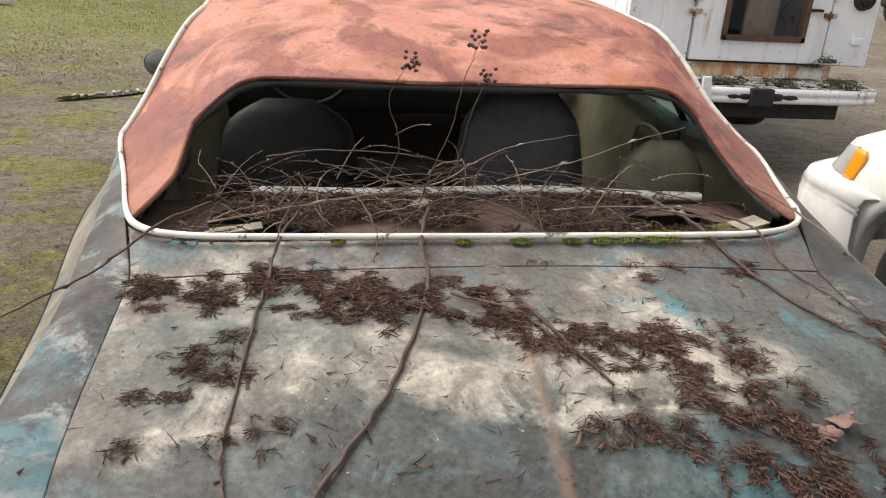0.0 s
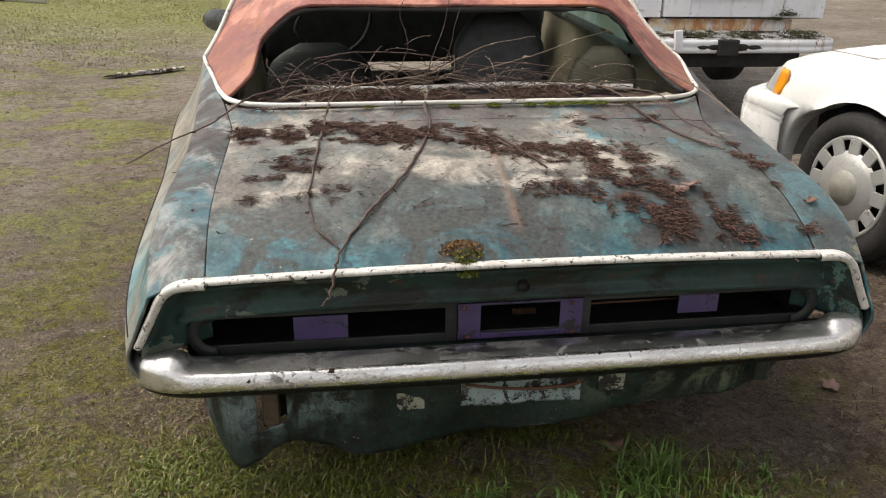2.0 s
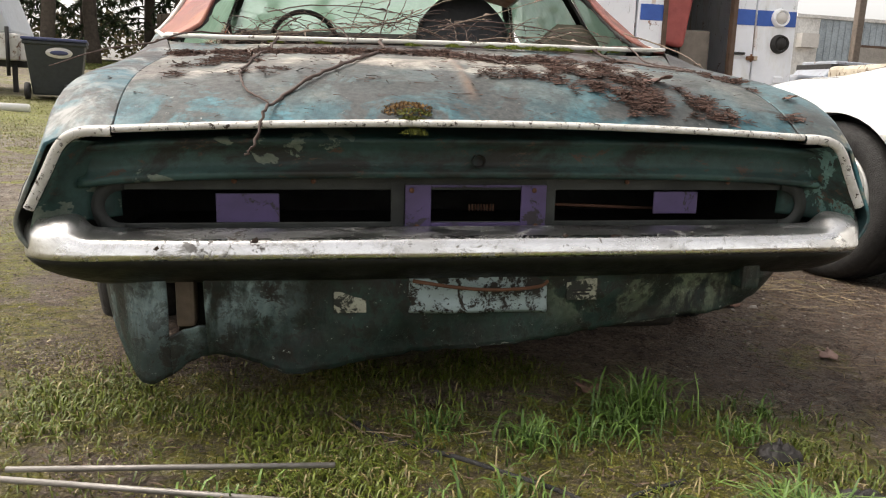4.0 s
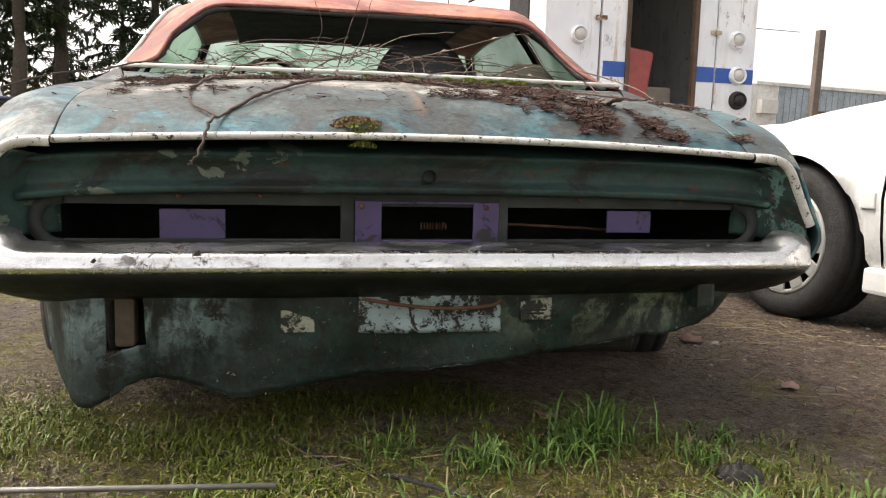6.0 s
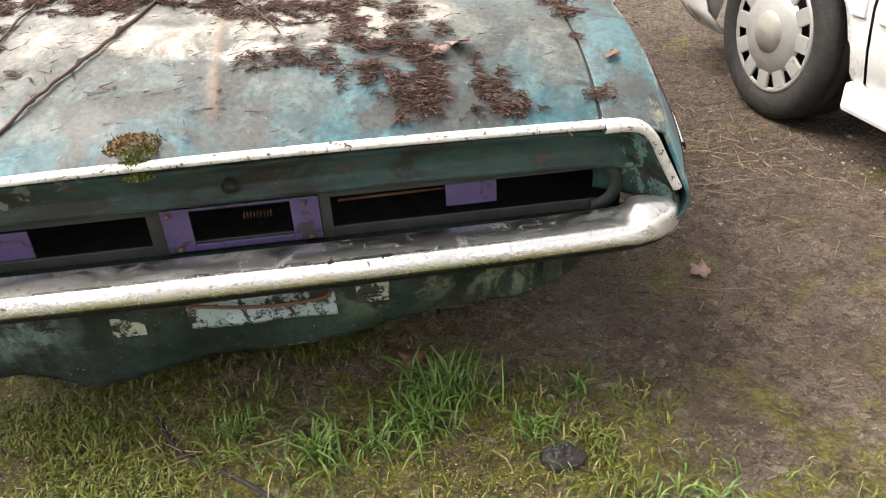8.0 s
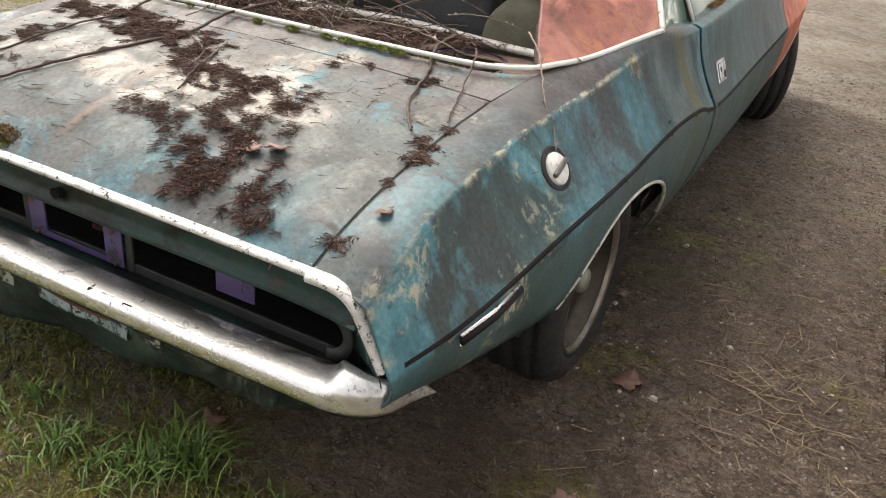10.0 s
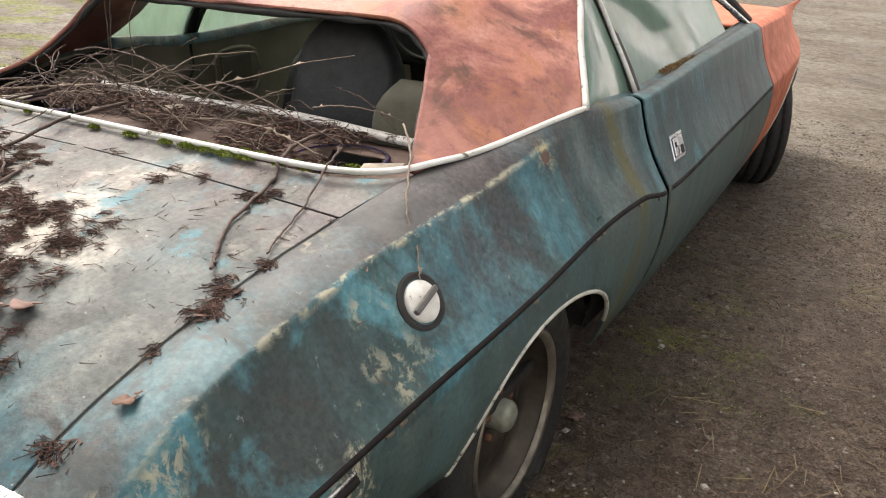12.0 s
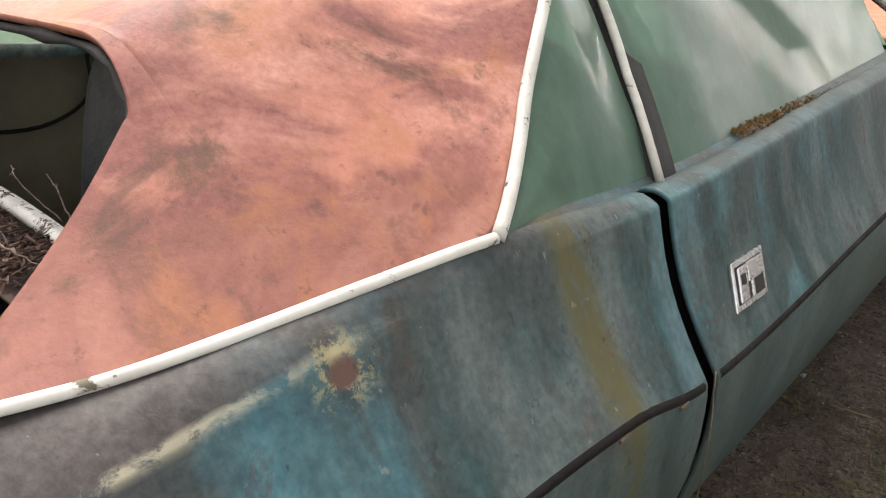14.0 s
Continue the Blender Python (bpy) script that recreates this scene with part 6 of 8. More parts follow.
def sill_paint():
    """White sill weeping orange rust, nearly black along its top seam."""
    n = Nodes("rust_eaten_sill")
    z = n.axis(2)
    c = n.mix(n.noise(6, 6, 0.66, n.mapped((1, 1, 0.5)), 0.3, 0.46, 0.56), (0.66, 0.70, 0.74), (0.62, 0.50, 0.32))
    c = n.mix(n.noise(5, 7, 0.68, n.mapped((1, 1, 0.4), (3, 1, 1)), 0.3, 0.50, 0.60), c, (0.44, 0.20, 0.07))
    seam = n.maths("MULTIPLY", n.ramp(z, 0.585, 0.640), n.noise(9, 7, 0.7, n.mapped((1, 1, 0.5), (1, 6, 2)), 0.3, 0.36, 0.54))
    c = n.mix(seam, c, n.mix(n.noise(30, 5), (0.045, 0.020, 0.012), (0.17, 0.070, 0.030)))
    c = n.mix(n.noise(22, 8, 0.75, n.mapped((1, 1, 1), (4, 4, 4)), 0.3, 0.62, 0.65), c, (0.030, 0.026, 0.018))
    return n.done(c, 0.6, 0, n.noise(40, 5), 0.2)


VAN_WHITE = van_paint()
VAN_SILL = sill_paint()
VAN_RUST = flaky_white("rusty_white_sill", (0.20, 0.085, 0.035), 0.95, (0.58, 0.50, 0.38), 7)
MOSSY = flaky_white("mossy_step", (0.06, 0.055, 0.03), 0.75, (0.62, 0.63, 0.62), 22)
BLUE = plain("blue_stripe", (0.03, 0.10, 0.40), 0.45, var=0.15)
BROWN = plain("brown_timber", (0.10, 0.062, 0.042), 0.8)
REDV = plain("faded_red_vinyl", (0.42, 0.10, 0.09), 0.6, var=0.2)


def van():
    v = thing("box_van", pose(0, 0, 0.0, 0, -1.2, 0), "old white box van with rust and a blue stripe", "van")
    x0, x1, y0 = 1.64, 3.33, 4.1
    # rear wall as panels round the window opening
    for a, b, z0, z1, nm in ((x0, 2.06, 0.64, 2.35, "corner_panel"), (2.075, 2.275, 0.645, 2.35, "door_panel"), (2.82, 2.99, 0.645, 2.35, "door_panel"), (2.275, 2.82, 0.645, 0.79, "door_panel"), (3.005, x1, 0.64, 2.35, "corner_panel"), (2.275, 2.82, 2.05, 2.35, "door_panel")):
        box(nm, (b - a, 0.05, z1 - z0), ((a + b) / 2, y0 + 0.025 - (0.012 if nm == "door_panel" else 0), (z0 + z1) / 2), VAN_WHITE, v, bevel=0.008)
    box("door_sill_gap", (0.95, 0.03, 0.02), (2.53, y0 + 0.02, 0.633), BLACK, v)
    box("rear_sill", (1.10, 0.05, 0.125), (2.53, y0 + 0.015, 0.570), VAN_SILL, v, "rust-eaten white sill", bevel=0.006)
    box("side_wall", (0.05, 3.2, 1.72), (x0 + 0.025, y0 + 1.66, 1.49), VAN_WHITE, v, bevel=0.01)
    box("side_wall", (0.05, 3.2, 1.72), (x1 - 0.025, y0 + 1.66, 1.49), VAN_WHITE, v, bevel=0.01)
    box("roof", (1.74, 3.3, 0.06), (2.485, y0 + 1.64, 2.38), VAN_WHITE, v, bevel=0.02)
    box("front_wall", (1.69, 0.05, 1.72), (2.485, y0 + 3.3, 1.49), BROWN, v)
    box("load_floor", (1.69, 3.2, 0.06), (2.485, y0 + 1.66, 0.66), BROWN, v)
    box("chassis", (1.3, 3.4, 0.18), (2.485, y0 + 1.7, 0.46), BLACK, v)
    for a, b in ((2.09, 2.262), (2.835, 2.985), (3.01, 3.325)):
        box("blue_stripe", (b - a, 0.006, 0.110), ((a + b) / 2, y0 - (0.014 if a < 3 else 0.002), 1.240), BLUE, v, bevel=0.001)
    # window frame and what stands inside
    for a, b, z0, z1 in ((2.262, 2.292, 0.775, 2.07), (2.80, 2.835, 0.775, 2.07), (2.262, 2.835, 0.775, 0.81), (2.262, 2.835, 2.04, 2.07)):
        box("window_frame", (b - a, 0.055, z1 - z0), ((a + b) / 2, y0 - 0.008, (z0 + z1) / 2), BROWN, v, "weathered brown timber frame", bevel=0.005)
    box("inner_board", (0.24, 0.04, 0.40), (2.63, y0 + 0.20, 0.95), plain("grey_board", (0.22, 0.19, 0.16), 0.8), v, bevel=0.02)
    for x, h in ((2.55, 1.3), (2.78, 1.4)):
        box("inner_post", (0.05, 0.05, h), (x, y0 + 1.4, 0.69 + h / 2), BROWN, v)
    box("inner_shelf", (1.2, 0.4, 0.04), (2.4, y0 + 2.2, 1.35), BROWN, v)
    box("red_seat_back", (0.30, 0.10, 0.40), (2.40, y0 + 0.18, 1.23), REDV, v, "faded red vinyl seat back", bevel=0.045, segs=4, m=pose(0, 0, 0, 0, 8, 0))
    # channel bumper that turns forward at both ends, and the flaking tread on top of it
    line = [(1.79, 4.20), (1.775, 4.02), (1.80, 3.91), (1.88, 3.855), (2.05, 3.84), (2.60, 3.835), (3.10, 3.845), (3.25, 3.87), (3.325, 3.93), (3.345, 4.04), (3.33, 4.20)]
    path = rounded_path([(x, y, 0) for x, y in line], 5)
    rows = []
    for i, p in enumerate(path):
        d = (path[min(i + 1, len(path) - 1)] - path[max(i - 1, 0)]).normalized()
        n = Vector((d.y, -d.x, 0))
        rows.append([p + n * o + Vector((0, 0, z)) for o, z in ((-0.045, 0.515), (-0.012, 0.517), (0.000, 0.512), (0.006, 0.500), (0.007, 0.478), (0.000, 0.472), (0.000, 0.462), (0.007, 0.456), (0.006, 0.436), (-0.004, 0.424), (-0.04, 0.422))])
    sheet("rear_bumper", rows, VAN_WHITE, v, "white ribbed channel bumper with rust", solid=0.004)
    DECKM = flaky_white("flaking_tread", (0.10, 0.060, 0.035), 1.0, (0.66, 0.67, 0.66), 9)
    rng = random.Random(4)
    for k in range(5):
        z = 0.522 + 0.007 * k
        rowsd = [[(x, 3.865 + 0.046 * k + t * 0.042 + rng.uniform(-0.002, 0.002), z + rng.uniform(-0.004, 0.005)) for t in (0, 0.5, 1)] for x in np.linspace(1.86, 3.27, 40)]
        sheet("tread_plank", rowsd, DECKM, v, "flaking white tread board", solid=0.006, flip=True)
    moss_v, moss_f = [], []
    for cx, cy, cz, r, cnt in ((2.30, 3.90, 0.532, 0.05, 160), (2.62, 3.89, 0.532, 0.06, 200), (2.98, 3.90, 0.55, 0.05, 220), (3.08, 3.87, 0.53, 0.05, 260), (2.15, 3.92, 0.54, 0.04, 140), (3.02, 4.06, 0.66, 0.045, 240), (2.94, 4.07, 0.63, 0.03, 100)):
        for _ in range(cnt):
            q = Vector((cx + rng.gauss(0, r), cy + rng.gauss(0, 0.4 * r), cz + abs(rng.gauss(0, 0.35 * r))))
            u = Vector((rng.gauss(0, 1), rng.gauss(0, 1), rng.gauss(0, 1))).normalized() * 0.012
            w = u.orthogonal().normalized() * 0.006
            i = len(moss_v)
            moss_v += [q - w, q + w, q + u]
            moss_f.append((i, i + 1, i + 2))
    part_from("bumper_moss", moss_v, moss_f, plain("dark_moss", (0.045, 0.055, 0.016), 0.9), v, "dark green moss on the tread", False)
    box("tow_plate", (0.15, 0.05, 0.11), (2.46, 3.822, 0.465), BLACK, v, "black tow hitch plate", bevel=0.01)
    for cx, w, h in ((2.36, 0.10, 0.040), (2.56, 0.16, 0.055), (2.66, 0.12, 0.035), (2.28, 0.08, 0.030)):
        vs_, fs_ = lathe_mesh([(0.0001, -0.003), (0.7, -0.002), (1.0, 0.004)], 14, "y")
        part_from("grease_stain", [(cx + a * w * 0.5 * (1 + 0.25 * math.sin(9 * c + cx * 40)), 3.8265 + b_, 0.466 + c * h * 0.5) for a, b_, c in vs_], fs_, plain("flaking_grease", (0.022, 0.018, 0.015), 0.8), v, "black flaking patch on the bumper")
    # black beam added for the shade beneath the bumper
    box("underride_shadow_beam", (1.2, 0.10, 0.12), (2.5, 4.0, 0.37), BLACK, v, "black beam standing in for the shade under the van", bevel=0.01)
    box("white_bracket", (0.055, 0.03, 0.135), (2.085, 3.818, 0.515), VAN_WHITE, v, bevel=0.006, m=pose(0, 0, 0, 0, -6, 0))
    box("corner_guard", (0.075, 0.02, 0.34), (1.895, 4.086, 0.86), VAN_WHITE, v, "white painted corner post", bevel=0.008)
    box("guard_cap", (0.13, 0.03, 0.05), (1.895, 4.080, 1.03), VAN_WHITE, v, bevel=0.015)
    box("corner_guard", (0.075, 0.02, 0.05), (3.22, 4.086, 0.80), VAN_WHITE, v, "white painted step bracket", bevel=0.012)
    # round lamps and fittings
    for x, z, m_, ring in ((1.90, 1.47, REDV, True), (3.17, 1.505, LAMP, True), (3.19, 1.245, LAMP, True), (3.205, 1.06, BLACK, False)):
        lamp = lathe("lamp", [(0.0001, 4.055), (0.040, 4.06), (0.046, 4.075)], m_ if m_ is not REDV else LAMP, v, "round lamp", 24, "y", at=(x, 0, z))
        lathe("lamp_ring", [(0.046, 4.07), (0.052, 4.058), (0.060, 4.058), (0.068, 4.085), (0.070, 4.10)], VAN_WHITE if ring else BLACK, v, sides=24, axis="y", at=(x, 0, z))
    for x, z in ((2.055, 1.02), (2.06, 0.94), (2.985, 0.95), (2.06, 1.6), (2.985, 1.55)):
        box("hinge", (0.085, 0.02, 0.030), (x, y0 - 0.022, z), VAN_RUST, v, "rusty strap hinge", bevel=0.004)
        tube("hinge_pin", [(x - 0.012, y0 - 0.034, z - 0.028), (x - 0.012, y0 - 0.034, z + 0.028)], 0.008, VAN_RUST, v)
    box("latch", (0.085, 0.03, 0.018), (2.875, y0 - 0.03, 0.98), BLACK, v, bevel=0.004)
    box("side_window", (0.02, 0.50, 0.72), (x0 - 0.004, y0 + 0.62, 1.80), BLACK, v, "dark side window", bevel=0.004)
    tube("roof_wire", [(x0 - 0.1, y0 + 0.3, 1.90), (x0 - 0.45, y0 + 0.5, 1.74)], 0.008, BLACK, v)
    for cx in (1.80, 3.17):
        lathe("tyre", [(0.19, -0.09), (0.30, -0.10), (0.335, -0.07), (0.335, 0.07), (0.30, 0.10), (0.19, 0.09)], RUBBER, v, sides=40, closed=True, at=(cx, 5.2, 0.34))


van()

# ---- yard and distance ----
def on_ground(x, y):
    return relief(x, y)


BIN_GREY = plain("dark_grey_plastic", (0.020, 0.025, 0.028), 0.5, var=0.2)
BIN_BLUE = plain("blue_plastic_lid", (0.05, 0.06, 0.14), 0.45, var=0.2)


def wheelie_bin(x, y):
    z = on_ground(x, y)
    b = thing("wheeled_bin", pose(x, y, z, 0, 0, 12) @ Matrix.Diagonal((1.16, 1.1, 0.80, 1)), "dark grey wheeled rubbish bin with a blue lid", "bin")
    bm = bmesh.new()
    made = box_bm(bm, (0.72, 0.78, 0.98), (0, 0, 0.56), 0.03)
    for q in made:
        k = 0.78 + 0.22 * (q.co.z - 0.07) / 0.98
        q.co.x, q.co.y = q.co.x * k, q.co.y * k
    part("body", bm, BIN_GREY, b)
    box("rim", (0.76, 0.82, 0.07), (0, 0, 1.03), BIN_GREY, b, bevel=0.02)
    box("lid", (0.78, 0.86, 0.06), (0, 0.0, 1.10), BIN_BLUE, b, bevel=0.025)
    v, f = lathe_mesh([(0.0001, -0.004), (0.97, -0.004), (1.0, 0.0)], 28, "y")
    part_from("label_oval", [(0.05 + 0.16 * x_, -0.388 + y_, 0.86 + 0.10 * z_) for x_, y_, z_ in v], f, LAMP, b, "pale oval emblem")
    part_from("label_mark", [(0.05 + 0.11 * x_, -0.393 + y_, 0.86 + 0.045 * z_) for x_, y_, z_ in v], f, BIN_BLUE, b, "blue printed mark")
    for sx in (-0.30, 0.28):
        lathe("bin_wheel", [(0.03, -0.03), (0.15, -0.03), (0.16, 0.0), (0.15, 0.03), (0.03, 0.03)], BLACK, b, sides=24, closed=True, at=(sx * 0.8 - 0.1, -0.30, 0.14))


wheelie_bin(-4.02, 12.0)


def truck_camper(x, y):
    z = on_ground(x, y)
    c = thing("camper_trailer", pose(x, y, z, 0, 0, 6), "white camper trailer with a pale grey top", "camper")
    grey = plain("pale_grey_shell", (0.50, 0.53, 0.56), 0.5, var=0.1)
    rust_white = flaky_white("rusty_white", (0.2, 0.09, 0.04), 0.5, (0.72, 0.71, 0.68), 4)
    box("lower_body", (3.2, 1.8, 0.42), (-1.6, 0, 0.70), rust_white, c, bevel=0.05, segs=3)
    bm = bmesh.new()
    made = box_bm(bm, (3.0, 1.75, 0.70), (-1.6, 0, 1.25), 0.06, segs=3)
    for q in made:
        if q.co.z > 1.3:
            q.co.x = -1.6 + (q.co.x + 1.6) * 0.86
    part("canopy", bm, grey, c)
    box("window_frame", (0.85, 0.03, 0.34), (-0.90, -0.885, 1.24), LAMP, c, bevel=0.01)
    box("window_pane", (0.77, 0.035, 0.27), (-0.90, -0.890, 1.24), plain("brown_pane", (0.10, 0.085, 0.06), 0.2), c, bevel=0.005)
    box("chassis_rail", (3.4, 0.10, 0.10), (-1.5, -0.7, 0.44), BLACK, c)
    for sx in (-0.1, -0.5, -2.6):
        box("stand", (0.07, 0.07, 0.45), (sx, -0.75, 0.22), BLACK, c)
    tube("jack_post", [(-0.15, -0.95, 0.25), (-0.15, -0.95, 1.0)], 0.03, BLACK, c)
    lathe("wheel", [(0.05, -0.07), (0.24, -0.08), (0.28, 0.0), (0.24, 0.08), (0.05, 0.07)], BLACK, c, sides=28, axis="y", closed=True, at=(-1.8, -0.75, 0.28))


truck_camper(-4.75, 13.2)

pole = thing("white_pole", pose(-3.75, 9.7, on_ground(-3.75, 9.7) + 0.05, 0, 0, 172), "white plastic pole lying on the grass", "pole")
tube("shaft", [(0, 0, 0), (1.8, 0, 0)], 0.055, SALOON_WHITE, pole, sides=12)
box("black_clamp", (0.10, 0.14, 0.14), (0.55, 0, 0), BLACK, pole, bevel=0.01)

WATER = Nodes("puddle_water")
WATER = WATER.done((0.03, 0.026, 0.02), 0.05, 0)


def puddle():
    vs, n = [], 40
    for k in range(n):
        a = 2 * math.pi * k / n
        r = 1 + 0.35 * noise.noise((math.cos(a) * 1.4, math.sin(a) * 1.4, 3.0))
        vs.append((-1.78 + 0.30 * r * math.cos(a), 5.48 + 0.09 * r * math.sin(a) + 0.26 * r * math.cos(a), 0.012))
    ob = part_from("puddle", vs, [tuple(range(n))], WATER)
    return tagged(ob, "narrow dark puddle with pale chips in it", "puddle", kind="structure")


puddle()
CHIP = plain("pale_chip", (0.55, 0.52, 0.46), 0.7)
random.seed(11)
for k in range(9):
    x = -1.98 + 0.055 * k + 0.03 * random.random()
    bm = bmesh.new()
    box_bm(bm, (0.03 + 0.04 * random.random(), 0.02, 0.012), (0, 0, 0), 0.005)
    ob = part("wood_chip", bm, CHIP)
    ob.matrix_world = pose(x, 5.48 + (x + 1.78) * 0.85 + random.uniform(-0.04, 0.04), 0.022, 0, 0, random.uniform(0, 180))
    tagged(ob, "pale wood chip lying in the puddle", "wood chip", "chips in the puddle")


# road and the far side
ROADM = plain("grey_road", (0.28, 0.26, 0.23), 0.9, scale=3)
rows = [[(x, y, on_ground(x, y) + 0.06) for y in (33, 35, 37, 39)] for x in np.linspace(-70, 60, 60)]
tagged(sheet("road", rows, ROADM, flip=True), "pale grey road across the yard's end", "road", kind="structure")

PLANK = plain("weathered_planks", (0.14, 0.115, 0.095), 0.85, scale=9)
fence = thing("plank_shed", pose(-5.1, 27.5, on_ground(-5, 27.5), 0, 0, 0), "weathered grey plank shed beside the road", "shed")
random.seed(3)
for k in range(30):
    h = 1.75 + 0.12 * random.random()
    box("plank", (0.14, 0.03, h), (0.08 + k * 0.155, random.uniform(-0.015, 0.015), h / 2), PLANK, fence, bevel=0.006)
box("rail", (4.6, 0.05, 0.10), (2.3, 0.05, 0.5), PLANK, fence)
box("rail", (4.6, 0.05, 0.10), (2.3, 0.05, 1.4), PLANK, fence)
box("shed_side", (4.5, 2.0, 1.6), (2.35, 1.2, 0.8), BLACK, fence)
cart = thing("timber_stack", pose(-3.0, 26.6, on_ground(-3, 26.6)), "dark low timber stack by the shed", "timber")
for k in range(4):
    box("beam", (2.6, 0.16, 0.14), (0.6, 0.12 * (k % 2), 0.12 + 0.15 * k), PLANK, cart, bevel=0.01)


# conifers
BARK = plain("conifer_bark", (0.075, 0.06, 0.048), 0.9, scale=12, bump=0.5)


def needles_mat():
    n = Nodes("dark_conifer_needles")
    c = n.mix(n.island(), (0.022, 0.038, 0.020), (0.060, 0.085, 0.040))
    return n.done(c, 0.75, spec=0.2)


NEEDLE = needles_mat()


def conifer(name, seed, height, reach, start):
    rng = np.random.RandomState(seed)
    t = thing(name, Matrix(), "tall dark conifer with drooping branches beyond the yard", "tree", "conifers beyond the yard")
    tv, tf = tube_mesh([(0.05 * math.sin(z), 0.05 * math.cos(z * 1.3), z) for z in np.linspace(0, height, 16)], list(np.linspace(0.24, 0.03, 16)), 9)
    part_from("trunk", tv, tf, BARK, t)
    lv, lf, nv, nf = [], [], [], []
    z = start
    while z < height - 0.3:
        k = (z - start) / (height - start)
        span = reach * (1 - k) ** 0.75 * rng.uniform(0.55, 1.1) + 0.25
        a = rng.uniform(0, 2 * math.pi)
        d = np.array([math.cos(a), math.sin(a), 0])
        pts = [np.array([0, 0, z]) + d * span * s + np.array([0, 0, span * (0.10 * s - 0.42 * s * s)]) for s in np.linspace(0, 1, 6)]
        v, f = tube_mesh(pts, list(np.linspace(0.030, 0.006, 6)), 4, False)
        lf += [tuple(i + len(lv) for i in q) for q in f]
        lv += v
        for s in np.linspace(0.18, 1.0, int(8 + 9 * span)):
            base = np.array([0, 0, z]) + d * span * s + np.array([0, 0, span * (0.10 * s - 0.42 * s * s)])
            for _ in range(3):
                u = rng.normal(size=3) * np.array([1, 1, 0.35])
                u /= np.linalg.norm(u) + 1e-6
                ln = rng.uniform(0.16, 0.42)
                tip = base + u * ln + np.array([0, 0, -0.30 * ln - 0.06])
                w = np.cross(u, [0, 0, 1.0])
                w = w / (np.linalg.norm(w) + 1e-6) * rng.uniform(0.03, 0.07)
                mid = (base + tip) / 2 + np.array([0, 0, 0.03])
                i = len(nv)
                nv += [base, mid + w, tip, mid - w]
                nf.append((i, i + 1, i + 2, i + 3))
        z += rng.uniform(0.05, 0.13) * (1 + 0.5 * (1 - k))
    part_from("limb", lv, lf, BARK, t, smooth=False)
    part_from("crown", nv, nf, NEEDLE, t, smooth=False)
    return t


def stand(src, x, y, turn, lean, scale):
    m = pose(x, y, on_ground(x, y) - 0.1, 0, lean, turn)
    src.scale = (scale, scale, scale)
    return copy_thing(src, m)


kinds = [conifer("conifer", 1, 13.0, 2.3, 2.2), conifer("conifer", 2, 12.0, 1.9, 3.2), conifer("conifer", 3, 14.0, 2.6, 1.6)]
places = ((-9.8, 26, 0, 0, 1.1), (-7.9, 25, 40, 1, 1.0), (-7.0, 27, 200, 1, 1.05), (-12.5, 28, 90, 2, 1.0), (-5.7, 30, 150, 2, 0.95), (-4.3, 27.5, 260, 0, 0.82),
          (-2.3, 33, 30, 2, 0.78), (0.2, 38, 70, 0, 0.80), (7.4, 48, 10, 1, 0.80), (-15.5, 27, 120, 0, 1.1), (-10.9, 31, 310, 2, 1.0), (3.4, 60, 310, 0, 0.62), (-8.8, 33, 15, 2, 0.9))
for x, y, turn, k, sc in places:
    stand(kinds[k], x, y, turn, 1.5, sc)
for src in kinds:
    for o in (*src.children, src):
        bpy.data.objects.remove(o)


def brush(seed, x0, x1, y, h, name, label):
    rng = np.random.RandomState(seed)
    nv, nf = [], []
    for _ in range(5200):
        x = rng.uniform(x0, x1)
        top = h * (0.55 + 0.45 * (0.5 + 0.5 * math.sin(x * 1.7) * math.sin(x * 0.63 + 1)))
        yy = y + rng.uniform(-1.5, 1.5)
        b = np.array([x, yy, on_ground(x, yy) + top * rng.uniform(0, 1) ** 0.8])
        u = rng.normal(size=3)
        u /= np.linalg.norm(u)
        w = np.cross(u, rng.normal(size=3))
        w /= np.linalg.norm(w)
        i = len(nv)
        nv += [b - u * 0.22, b + w * 0.09, b + u * 0.22, b - w * 0.09]
        nf.append((i, i + 1, i + 2, i + 3))
    n = Nodes(name + "_leaves")
    m = n.done(n.mix(n.island(), (0.045, 0.050, 0.022), (0.13, 0.105, 0.060)), 0.85, spec=0.2)
    return tagged(part_from(name, nv, nf, m, smooth=False), label, "brush", kind="stuff")


brush(4, -34, 4, 43, 2.6, "roadside_brush", "brown and green brush on the far roadside")
brush(9, 4, 40, 47, 2.0, "far_brush", "low brown brush along the far boundary")

# power lines
for k, (za, zb) in enumerate(((7.6, 7.0), (8.1, 7.4), (5.9, 4.9))):
    pts = [(-16 + 34 * s, 22 + 2 * s, za + (zb - za) * s + 1.0 - 1.4 * math.sin(math.pi * s) * 0.4) for s in np.linspace(0, 1, 24)]
    tagged(tube("power_line", pts, 0.012, BLACK, sides=5), "thin black overhead power line", "power line", "overhead lines")

